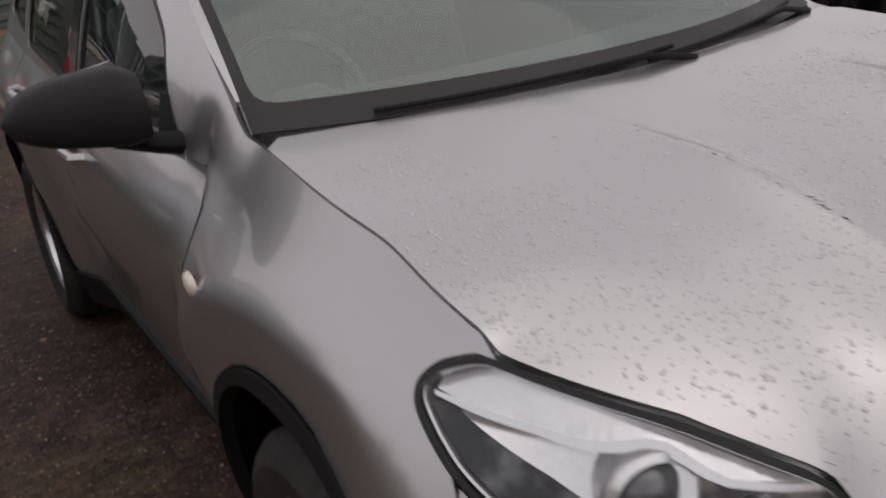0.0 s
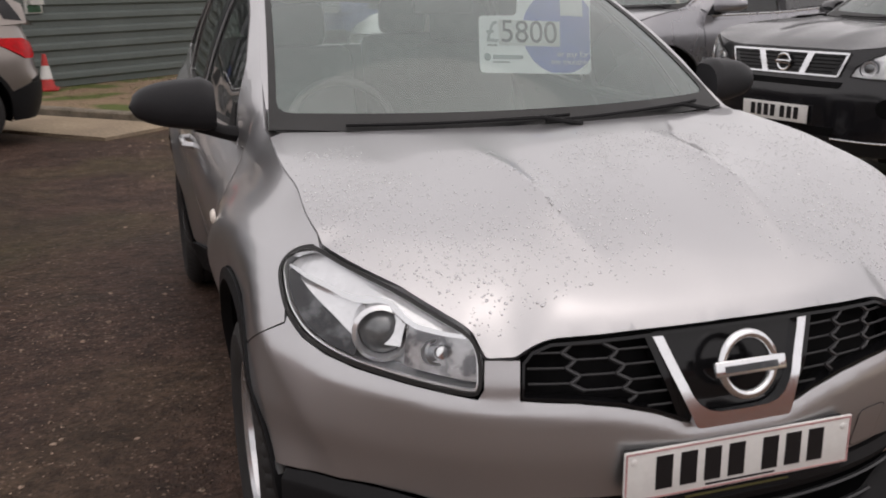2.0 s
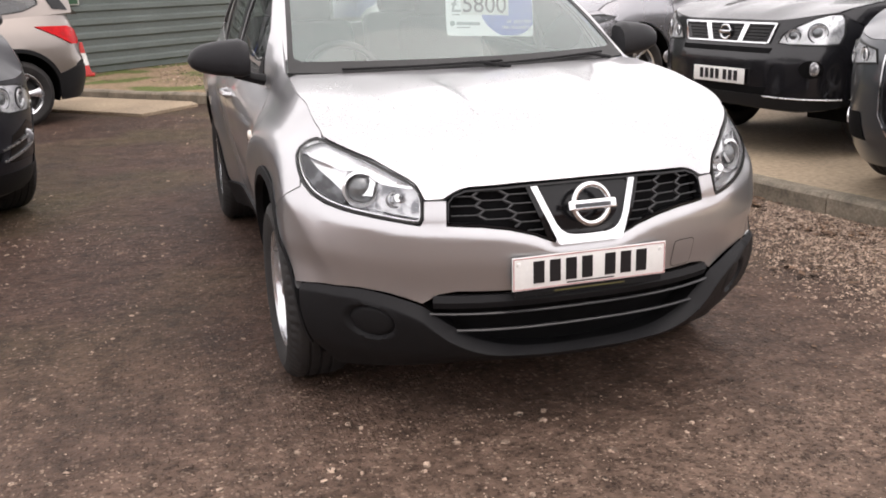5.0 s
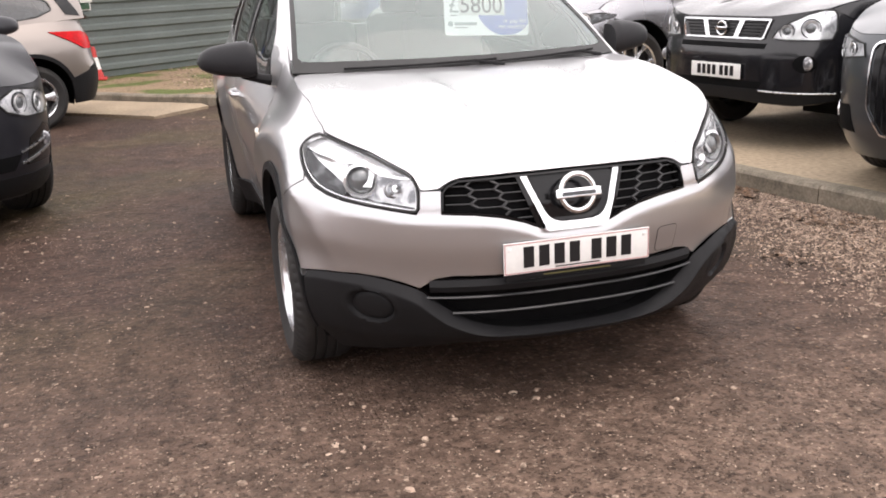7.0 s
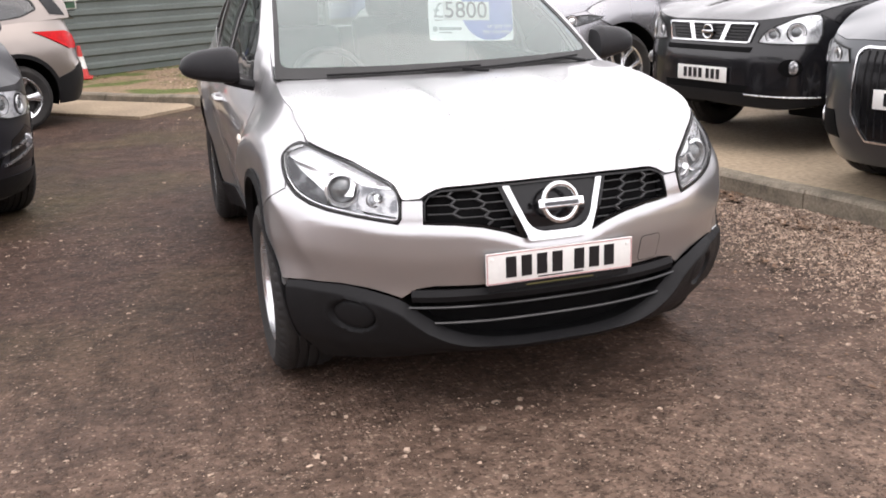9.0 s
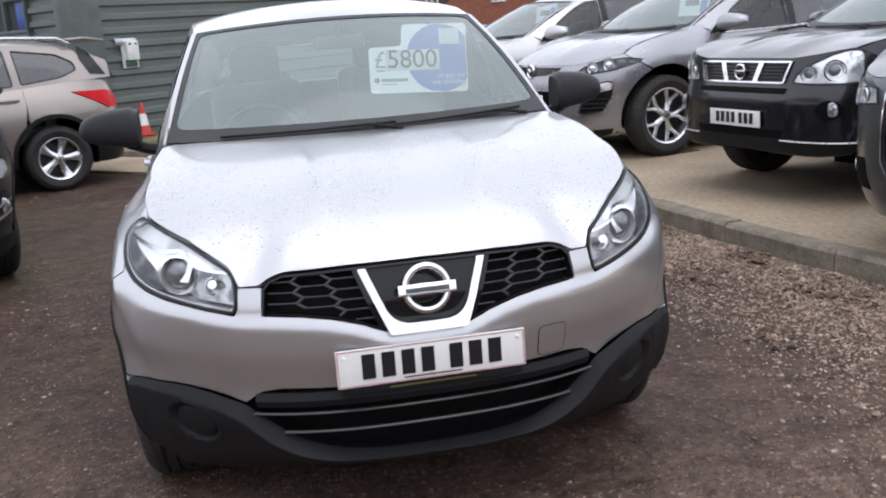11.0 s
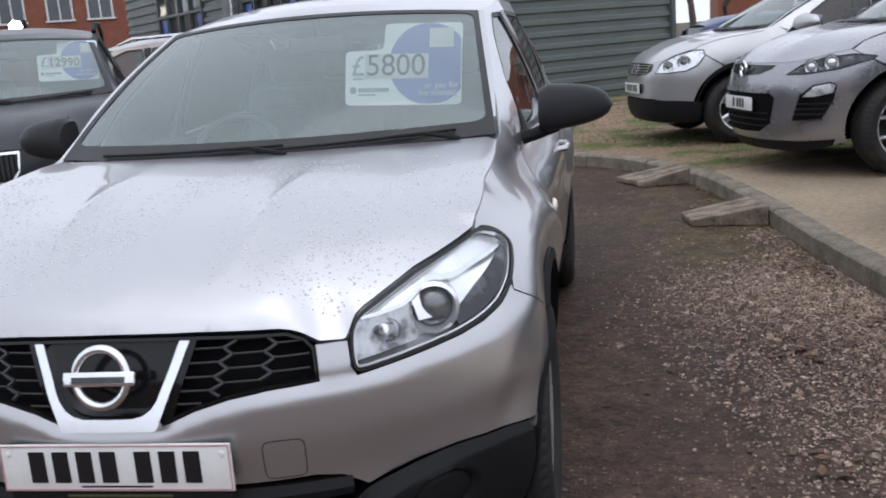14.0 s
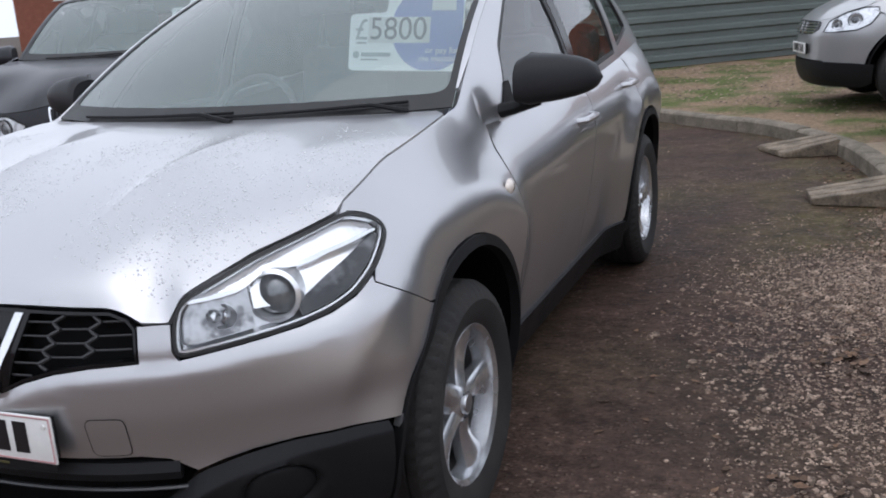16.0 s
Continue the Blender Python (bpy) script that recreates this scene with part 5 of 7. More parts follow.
for i in range(0, len(kerb_face) - 6, 6):
    sec = []
    for j in range(7):
        f, b = np.array(kerb_face[i + j]), np.array(kerb_back[i + j])
        if j in (0, 6):
            t = np.array(kerb_face[i + j + (1 if j == 0 else -1)]) - f
            f, b = f + t * 0.025, b + t * 0.025
        n = (b - f) / np.linalg.norm(b - f)
        lift = 0.121 + 0.004 * math.sin(i * 1.7)
        sec.append([(*f, -0.02), (*(f + n * 0.004), lift - 0.022), (*(f + n * 0.02), lift - 0.004), (*(f + n * 0.035), lift), (*(b), lift), (*b, 0.0)])
    vs = [p for s_ in sec for p in s_]
    fs = [(j * 6 + k, j * 6 + k + 1, j * 6 + k + 7, j * 6 + k + 6) for j in range(6) for k in range(5)] + [tuple(range(6)), tuple(range(36, 42))[::-1]]
    part("kerb_stone", (vs, fs), KERB, kerb)


# ---- the shed ----
def corrugated(p0, p1, z0, z1, pitch=0.205, depth=0.045):
    """Cladding with level ribs from p0 to p1; it faces to the right of that way."""
    a, b = Vector((*p0, 0)), Vector((*p1, 0))
    d = (b - a).normalized()
    n = Vector((d.y, -d.x, 0))
    prof, z = [], z0
    while z < z1:
        prof += [(0.0, z), (0.0, z + pitch * 0.42), (depth, z + pitch * 0.55), (depth, z + pitch * 0.86)]
        z += pitch
    prof.append((0.0, z))
    vs = [tuple(q + n * o + Vector((0, 0, h))) for q in (a, b) for o, h in prof]
    k = len(prof)
    return vs, [(i, k + i, k + i + 1, i + 1) for i in range(k - 1)]


C0 = Vector((-2.75, 12.65))
EAST, NORTH = Vector((0.766, 0.643)), Vector((-0.643, 0.766))
east = lambda s: tuple(C0 + EAST * s)  # noqa: E731
north = lambda s: tuple(C0 + NORTH * s)  # noqa: E731
shed = thing("shed", Matrix.Identity(4), "dark green-grey shed clad in ribbed sheet metal", "building", kind="structure")
part("cladding", corrugated(east(0.25), east(6.75), 0.12, 3.9), SIDING, shed, "level-ribbed sheet cladding")
for s0, s1 in ((0.45, 1.30), (4.95, 6.25), (9.6, 12.6)):
    part("cladding", corrugated(north(s1), north(s0), 0.1, 3.9), SIDING, shed)
turn_e, turn_n = math.degrees(math.atan2(EAST.y, EAST.x)), math.degrees(math.atan2(NORTH.y, NORTH.x))


def on_wall(s, z, size, wall="e", out=0.03):
    """A block on a shed wall, s metres from the corner."""
    p = Vector(east(s) if wall == "e" else north(s))
    nrm = Vector((EAST.y, -EAST.x)) if wall == "e" else Vector((-NORTH.y, NORTH.x))
    q = p + nrm * out
    return box((q.x, q.y, z), size, 0.006, pose(0, 0, 0, 0, 0, turn_e if wall == "e" else turn_n))


part("corner_post", on_wall(0.0, 2.0, (0.62, 0.16, 4.0), "e"), SIDING_TRIM, shed)
part("corner_post", on_wall(0.22, 2.0, (0.45, 0.16, 4.0), "n"), SIDING_TRIM, shed)
part("end_trim", on_wall(6.78, 2.0, (0.10, 0.14, 4.0), "e"), SIDING_TRIM, shed)
part("back_wall", merge(box((east(3.5)[0] - 0.643 * 6, east(3.5)[1] + 0.766 * 6, 1.95), (6.6, 11.6, 3.8), 0, pose(0, 0, 0, 0, 0, turn_e)),), SIDING_TRIM, shed)
part("sill_band", on_wall(2.6, 1.66, (2.7, 0.16, 0.20), "n"), SIDING_TRIM, shed)
part("dwarf_wall", on_wall(2.6, 0.80, (2.7, 0.10, 1.56), "n"), SIDING_TRIM, shed)
part("column", on_wall(4.42, 2.0, (0.85, 0.18, 4.0), "n"), SIDING_TRIM, shed, "dark steel column")
part("downpipe", on_wall(4.1, 2.0, (0.08, 0.08, 4.0), "n", 0.16), SATIN, shed, "pale downpipe")
part("dwarf_wall", on_wall(7.9, 0.85, (3.3, 0.10, 1.7), "n"), SIDING_TRIM, shed)
for s0, s1, n in ((1.35, 3.9, 4), (6.3, 9.55, 4)):
    win = part("shed_window", on_wall((s0 + s1) / 2, 2.75, (s1 - s0, 0.05, 2.0), "n", -0.02), WINDOW_DARK, shed, "dark office window with steel frames")
    for k in range(n + 1):
        part("mullion", on_wall(s0 + (s1 - s0) * k / n, 2.75, (0.07, 0.09, 2.0), "n", 0.03), SIDING_TRIM, win)
    for z in (1.80, 2.30, 3.1, 3.72):
        part("transom", on_wall((s0 + s1) / 2, z, (s1 - s0, 0.08, 0.06), "n", 0.032), SIDING_TRIM, win)
    for k, zz in ((n - 1, 2.04), (0, 2.05)):
        w = (s1 - s0) / n
        part("poster", on_wall(s0 + w * (k + (0.62 if k else 0.3)), zz, (w * 0.5, 0.01, 0.42), "n", 0.012), POSTER, win, "plain blue poster in the window")
meter = thing("wall_box", Matrix.Identity(4), "pale meter box with a small green notice on the shed", "wall box")
part("box_case", on_wall(0.74, 1.40, (0.20, 0.12, 0.28), "e", 0.10), WHITE, meter)
part("box_frame", on_wall(0.74, 1.365, (0.27, 0.03, 0.44), "e", 0.05), WHITE, meter)
part("notice", on_wall(0.74, 1.21, (0.21, 0.012, 0.10), "e", 0.072), surface("green_notice", (0.05, 0.14, 0.08), 0.4), meter)
for k in (-1, 1):
    part("latch", on_wall(0.74 + 0.05 * k, 1.50, (0.03, 0.02, 0.03), "e", 0.165), PLASTIC, meter)
part("conduit", on_wall(0.56, 1.54, (0.14, 0.06, 0.10), "e", 0.07), SATIN, meter)


# ---- houses far off ----
def house(m, size, label, wins, roof=True, wall=BRICK):
    """A block with windows on its front at -y: (x, z, width, height)."""
    w, d, h = size
    ob = thing("house", m, label, "building", "far houses")
    body = part("wall", box((0, d / 2, h / 2), (w, d, h)), wall, ob)
    if roof:
        part("roof", ([(-w / 2 - 0.4, -0.4, h), (w / 2 + 0.4, -0.4, h), (w / 2 + 0.4, d + 0.4, h), (-w / 2 - 0.4, d + 0.4, h), (-w / 2, d / 2, h + 2.6), (w / 2, d / 2, h + 2.6)], [(0, 1, 5, 4), (2, 3, 4, 5), (1, 2, 5), (3, 0, 4), (3, 2, 1, 0)]), SLATE, ob)
    for x, z, ww, hh in wins:
        f = part("window", merge(box((x, -0.02, z + hh / 2), (ww + 0.16, 0.10, 0.08)), box((x, -0.02, z - hh / 2), (ww + 0.24, 0.16, 0.09)), box((x - ww / 2, -0.02, z), (0.09, 0.10, hh)), box((x + ww / 2, -0.02, z), (0.09, 0.10, hh)), box((x, -0.02, z), (0.07, 0.09, hh))), WHITE, ob, "white framed window")
        part("pane", box((x, 0.0, z), (ww, 0.03, hh)), WINDOW_DARK, f)
    return ob


house(pose(25.3, 70, 0, 0, 0, -4), (31, 12, 9.5), "long red brick block with white windows", [(x, z, 0.85, 1.6) for z in (3.7, 6.6) for x in (-13.9, -11.7, -6.6, -3.8, 0.2, 3.0, 8.5, 11.5)], False)
house(pose(-24.6, 43.8, 0, 0, 0, 28), (11.5, 9, 7.5), "red brick house with white windows", [(x, z, 1.15, 1.5) for z in (4.35,) for x in (-2.6, -0.4, 1.5, 4.6)])
house(pose(-48.5, 58, 0, 0, 0, 30), (13.5, 8, 4.9), "low brick house with a dark tiled roof", [(-3.2, 4.0, 1.2, 1.0), (2.4, 4.0, 1.2, 1.0)])
house(pose(-40, 66, 0, 0, 0, 30), (11, 8, 9.5), "pale rendered house behind the cars", [(3.6, 6.2, 1.0, 1.3)], wall=RENDER_WALL)
# three unseen ranges, added to give reflections and bounced light a dark horizon
house(pose(0, -38, 0, 0, 0, 180), (80, 8, 4.6), "plain brick range, added out of view to darken reflections", [], False)
house(pose(-46, -6, 0, 0, 0, 90), (60, 8, 4.6), "plain brick range, added out of view to darken reflections", [], False)
house(pose(48, -10, 0, 0, 0, -90), (50, 8, 4.6), "plain brick range, added out of view to darken reflections", [], False)
glow = bpy.data.materials.new("lamp_glow")
glow.use_nodes = True
glow.node_tree.nodes["Principled BSDF"].inputs["Emission Color"].default_value = (1.0, 0.9, 0.7, 1)
glow.node_tree.nodes["Principled BSDF"].inputs["Emission Strength"].default_value = 30.0
flood = thing("flood_lamp", pose(-24.9, 39.6, 3.3), "lit flood lamp on a post", "lamp")
part("lamp_glass", lathe([(0.0, -0.2), (0.2, -0.18), (0.3, -0.1), (0.3, 0.0)], 16, "y"), glow, flood)
part("lamp_case", box((0, 0.16, 0), (0.75, 0.3, 0.6), 0.05), PLASTIC, flood)
part("post", tube([(0, 0.3, -3.35), (0, 0.3, 0.2)], 0.07, 8), SATIN, flood)


def bare_tree(x, y, h, seed):
    """A leafless tree: a tapered trunk, limbs and twigs."""
    rnd = random.Random(seed)
    tree = thing("tree", pose(x, y, 0), "bare winter tree with fine twigs", "tree", "bare trees")
    limbs, twigs = [], []

    def grow(p, d, length, r, level):
        q = [p]
        for _ in range(4):
            d = (d + Vector((rnd.uniform(-.25, .25), rnd.uniform(-.25, .25), rnd.uniform(-.05, .22)))).normalized()
            p = p + d * length / 4
            q.append(p)
        (limbs if level < 2 else twigs).append(tube([tuple(v) for v in q], [r * (1 - 0.13 * i) for i in range(5)], 5))
        if level < 4:
            for _ in range(4 if level else 6):
                k = rnd.randint(2, 4)
                side = Vector((rnd.uniform(-1, 1), rnd.uniform(-1, 1), rnd.uniform(0.1, 0.9))).normalized()
                grow(q[k], (d + side).normalized(), length * rnd.uniform(0.5, 0.72), r * 0.5, level + 1)

    grow(Vector((0, 0, 0)), Vector((0, 0, 1)), h * 0.42, h * 0.022, 0)
    part("trunk", merge(*limbs), BARK, tree)
    part("twigs", merge(*twigs), BARK, tree)


bare_tree(6.2, 50, 10, 3)
bare_tree(8.6, 56, 9, 8)
bare_tree(12.6, 62, 9, 5)


# ---- the other cars ----
def overlay(car, name, half, material, out=0.004, both_sides=False, depth=0.006, step=0.04, label=""):
    """A plate laid on the body: one across the middle from its half, or one on each side."""
    if both_sides:
        return car.both(name, half, car.wall(out), material, label, step=step, depth=depth)
    return [part(name, patch(mirrored(half), car.wall(out), step, depth=depth), material, car.root, label)]


def parked(m, label, body, group, length, half, height, lamp, edge, shut, front, side, plate, power=2.8, nose=0.9, y_rear=None, r=0.35, rim=0.225, spokes=5, twin=False, projs=(), y_front=0.90, cab=None, dark=(), bright=(), bars=(), low=None, rear_tint=PRIVACY, mirror_mat=None, yc=0.03, lower=None, chars=(4, 3), crease=0.004, name="car", keel=0.22, lamp_mat=LAMP_IN, tuck=0.0, trim=PLASTIC, sides=None, window_line=None):
    root = thing(name, m, label, "car", group)
    shell = Shell(length, half, yc=yc, nose=nose, power=power, front=front, side=side, rear=[(z * height / 1.6, d) for z, d in Q_REAR])
    sc = (half / 0.892, cab or length / 4.315, height / 1.60)
    car = Car(root, shell, body, sc, edge, shut, y_front, y_rear or length - 0.83, r, lower or PLASTIC, crease)
    car.bonnet("")
    e = edge[-1]
    a_front = [(car.s(y), z) for y, z in arch(car.yf, r, 0.468, 192, 112, 12)]
    s0 = max(p[0] for p in a_front[:6])
    fascia = [(0, keel + 0.01), (0.6 * s0, keel - 0.01), (0.85 * s0, keel + 0.01), (s0 - 0.03, keel + 0.04)] + [p for p in a_front if p[1] > keel + 0.05] + [(e[0] + 0.01, e[1] - 0.006)] + [(s, z - 0.004) for s, z in edge[::-1]]
    part("front_bumper", patch(mirrored(fascia), car.wall(), 0.05, depth=0.02), body, root)
    y_door = 1.30 * sc[1]
    wing = [(e[0] + 0.016, e[1] - 0.006)] + [(s, z - 0.004) for s, z in shut[1:]] + [(car.s(y_door), shut[-1][1]), (car.s(y_door + 0.06), 1.08 * sc[2]), (car.s(y_door - 0.006), 0.96 * sc[2]), (car.s(y_door + 0.003), 0.7), (car.s(y_door + 0.05), 0.335)]
    wing += [(car.s(y), z) for y, z in arch(car.yf, r, 0.474, 0, 110, 14)]
    car.both("front_wing", wing, car.wall(), body, step=0.05, depth=0.015)
    car.both("pillar_base", [(shut[-1][0] - 0.12, 0.98 * sc[2]), (car.s(y_door + 0.12), 0.98 * sc[2]), (car.s(y_door + 0.16), 1.07 * sc[2]), (car.s(y_door + 0.02), 1.125 * sc[2]), (shut[-1][0], shut[-1][1] + 0.02), (shut[-1][0] - 0.12, shut[-1][1] - 0.005)], car.wall(-0.008), body, step=0.05, depth=0.01)
    car.arches(trim=trim)
    car.flank(y_door)
    car.cabin(sides or Q_SIDES, tint=PARKGLASS, rear_tint=rear_tint)
    if window_line:
        y0, y1 = 1.42 * sc[1], 3.2 * sc[1]
        for sgn in (1, -1):
            side = car.flank_at(0.004)
            run = [(y, float(car.belt(np.array([y]))[0]) + 0.022) for y in np.linspace(y0, y1, 16)]
            part("window_line", tube([(sgn * float(side(np.array([y]), np.array([z]))[0][0]), y, z) for y, z in run], 0.009, 6), window_line, root, "bright strip under the side windows")
    car.mirror(mirror_mat or body, 0.80 * sc[0] + 0.01, 1.43 * sc[1], 1.06 * sc[2])
    car.inside()
    car.wipers()
    wf = min(half - 0.13, float(shell.at(car.s(car.yf), 0.6)[0]) - 0.125) - tuck
    for xx, yy, sg in ((wf, car.yf, 1), (-wf, car.yf, -1), (half - 0.13, car.yr, 1), (-half + 0.13, car.yr, -1)):
        wheel(root, xx, yy, r, 0.225, rim, spokes, sg, ALLOY, twin=twin)
    if low:
        overlay(car, "lower_bumper", low, PLASTIC, 0.008)
    for sgn in (1, -1):
        pol = lamp if sgn > 0 else flip(lamp)
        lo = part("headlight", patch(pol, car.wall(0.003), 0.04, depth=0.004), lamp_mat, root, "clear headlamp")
        part("lens", patch(shrunk(pol, -0.002), car.wall(0.014), 0.04, depth=0.012), LENS, lo, shadow=False)
        part("gasket", patch(shrunk(pol, -0.006), car.wall(0.006), 0.04, holes=[shrunk(pol, 0.006)], depth=0.006), SEAL, lo)
        for s, z, q in projs:
            c = Vector([float(v) for v in shell.at(sgn * s, z, 0.004)])
            d = (Vector([float(v) for v in shell.at(sgn * s, z, 0.03)]) - c).normalized()
            mm = Matrix.Translation(c) @ d.to_track_quat("Y", "Z").to_matrix().to_4x4()
            part("projector_ring", moved(lathe([(q * 0.62, -0.01), (q * 0.8, 0.006), (q, 0.008), (q * 1.08, -0.01)], 24, "y"), mm), REFLECTOR, lo)
            part("projector_lens", moved(lathe([(q * 0.64, 0.0), (q * 0.4, 0.006), (0.0, 0.008)], 24, "y"), mm), PROJ if lamp_mat is LAMP_IN else REFLECTOR, lo)
            part("projector_bezel", moved(lathe([(q * 1.08, -0.004), (q * 1.12, 0.003), (q * 1.24, 0.002), (q * 1.26, -0.006)], 24, "y"), mm), SHROUD, lo)
    # plates in DARK are flat: the shade of an open intake is painted on
    for h, both_sides, mat in dark:
        overlay(car, "grille" if not both_sides else "vent", h, mat, 0.004, both_sides)
    for h, both_sides, mat in bright:
        overlay(car, "trim", h, mat, 0.014, both_sides, depth=0.012, step=0.02)
    for pts, rad in bars:
        part("grille_bar", tube([tuple(float(c) for c in shell.at(s, z, 0.005)) for s, z in pts], rad, 6), CHROME if rad > 0.007 else PLASTIC, root)
    if plate:
        yp = float(shell.at(0.0, sum(plate) / 2)[1])
        car.plate(plate[0], plate[1], yp - 0.022, chars)
    return car


def badge(car, z, ring=0.05, bar=True, s=0.0):
    """A plain badge on the nose: a ring, and a bar across it."""
    y = float(car.shell.at(0.0, z)[1]) - 0.02
    pts = [(s + ring * math.cos(a), y, z + ring * math.sin(a)) for a in np.linspace(0, 2 * math.pi, 25)[:-1]]
    b = part("badge_ring", tube(pts, ring * 0.16, 6, True), CHROME, car.root, "plain chrome badge")
    if bar:
        part("badge_bar", box((s, y - 0.006, z), (ring * 2.3, 0.012, ring * 0.5), 0.003), CHROME, b)


def lines(z0, z1, n, w, dw=0.0):
    return [([(s, z) for s in np.linspace(-w - dw * k, w + dw * k, 13)], 0.005) for k, z in enumerate(np.linspace(z0, z1, n))]


BLACK_PAINT = surface("black_paint", (0.008, 0.008, 0.010), 0.22, 0.0, (0.011, 0.011, 0.013), 3, coat=0.5, spec=0.4, rough_var=0.05)
GREY_PAINT = paint("grey_paint", (0.34, 0.34, 0.36), rough=0.28)
GRAPHITE = paint("graphite_paint", (0.055, 0.062, 0.070), metal=0.5, coat=0.8)
OFFROADER_GREY = surface("dark_grey_paint", (0.014, 0.014, 0.018), 0.35, 0.0, (0.018, 0.018, 0.022), 3, coat=0.2, spec=0.3)
SAND_PAINT = paint("light_bronze_paint", (0.285, 0.248, 0.224), metal=0.7)
SILVER_OLD = paint("pale_silver_paint", (0.50, 0.50, 0.50))
BLUE_PAINT = surface("blue_paint", (0.008, 0.024, 0.11), 0.3, 0.0, (0.010, 0.028, 0.125), 3, coat=0.3, spec=0.4)
TALL_SIDE = [(.15, .10), (.3, .04), (.5, .012), (.75, .0), (.92, .006), (1.0, .02), (1.08, .05), (1.25, .13)]

suv = parked(
    pose(2.84, 3.73, 0.112, 0, 0, -79), "black boxy off-roader with a chrome-slashed grille", BLACK_PAINT, "cars for sale", 4.63, 0.893, 1.60,
    lamp=[(.49, .805), (.60, .795), (.84, .793), (.93, .80), (.96, .86), (.965, .965), (.945, .995), (.88, 1.0), (.76, .975), (.60, .91), (.52, .86)],
    edge=[(0, .958), (.45, .958), (.62, .975), (.80, .998), (.92, 1.010)], shut=[(.92, 1.010), (1.05, 1.038), (1.3, 1.068), (1.6, 1.085), (1.75, 1.09)],
    front=[(.2, .12), (.3, .04), (.45, .0), (.62, .0), (.72, .005), (.78, .035), (.93, .06), (1.0, .10), (1.2, .3)], side=TALL_SIDE, plate=(.505, .616), power=3.6, nose=0.75,
    projs=[(.60, .855, .045), (.78, .875, .055)], low=[(0, .35), (.75, .34), (.98, .37), (.98, .42), (.9, .43), (.5, .44), (0, .44)], keel=0.34,
    dark=[([(0, .802), (.37, .802), (.43, .935), (0, .935)], False, GLOSSBLACK), ([(0, .735), (.43, .735), (.45, .768), (0, .768)], False, DARK), ([(0, .43), (.40, .43), (.44, .495), (0, .495)], False, DARK), ([(.75 + .085 * math.cos(k * math.pi / 6), .632 + .062 * math.sin(k * math.pi / 6)) for k in range(12)], True, DARK)],
    bright=[([(.12, .80), (.165, .80), (.225, .94), (.175, .94)], True, CHROME), ([(.40, .802), (.415, .802), (.47, .94), (.455, .94)], True, CHROME), ([(0, .93), (.45, .93), (.455, .942), (0, .942)], False, CHROME), ([(0, .797), (.40, .797), (.40, .807), (0, .807)], False, CHROME)],
    bars=lines(.825, .915, 5, .36, .015), crease=0.008,
)
badge(suv, .868)
for e in (1, -1):
    part("bumper_strip", tube([tuple(float(c) for c in suv.shell.at(e * q, .432 - .02 * (q - .4), 0.012)) for q in np.linspace(.42, .98, 16)], 0.006, 6), SATIN, suv.root, "thin silver strip along the bumper")
for e in (1, -1):
    c = Vector([float(v) for v in suv.shell.at(e * .765, .635, 0.004)])
    part("fog_lamp", moved(lathe([(0.0, 0.016), (0.03, 0.013), (0.044, 0.006), (0.05, -0.004)], 20, "y"), Matrix.Translation(c) @ pose(0, 0, 0, 0, 0, 180)), FOG, suv.root, "round fog lamp")

mz = parked(
    pose(2.17, 6.50, 0.112, 0, 0, -75.5), "mid-grey crossover car with a low wide intake", GREY_PAINT, "cars for sale", 4.68, 0.936, 1.645,
    lamp=[(.56, .795), (.72, .80), (.95, .825), (1.20, .885), (1.23, .905), (1.08, .925), (.86, .912), (.68, .862)],
    edge=[(0, .885), (.2, .885), (.5, .885), (.68, .90), (.9, .94), (1.05, .965)], shut=[(1.05, .965), (1.15, 1.02), (1.35, 1.075), (1.6, 1.115), (1.8, 1.13)],
    front=[(.2, .10), (.3, .03), (.45, .0), (.65, .0), (.75, .015), (.85, .05), (.92, .11), (1.15, .35)], side=[(z * 1.03, d) for z, d in Q_SIDE], plate=(.515, .622), power=2.4, nose=1.05, r=0.37, rim=0.25, spokes=5, twin=True, y_front=0.95, chars=(1, 3),
    projs=[(.76, .848, .046), (.91, .872, .050)],
    dark=[([(0, .785), (.26, .80), (.40, .845), (.43, .868), (0, .872)], False, GLOSSBLACK), ([(0, .34), (.28, .35), (.41, .42), (.46, .62), (.40, .66), (0, .66)], False, DARK), ([(.61, .44), (.84, .455), (.93, .60), (.95, .715), (.90, .735), (.78, .715), (.68, .64)], True, GLOSSBLACK), ([(0, .20), (.7, .20), (.92, .25), (.94, .30), (.7, .285), (0, .28)], False, PLASTIC)],
    bright=[([(0, .658), (.40, .655), (.405, .683), (0, .688)], False, SATIN), ([(.70, .625), (.80, .63), (.925, .655), (.94, .712), (.90, .724), (.79, .705)], True, LAMP_IN), ([(.60, .432), (.85, .447), (.862, .462), (.60, .446)], True, CHROME)],
    bars=lines(.40, .50, 3, .36, .02) + [([(e * q, z) for q in np.linspace(a, b, 5)], 0.006) for e in (1, -1) for z, a, b in ((.495, .64, .87), (.535, .65, .89), (.575, .66, .91))], mirror_mat=GREY_PAINT, lamp_mat=SHROUD, trim=None, keel=0.24, window_line=SATIN,
)
badge(mz, .835, 0.06, False)
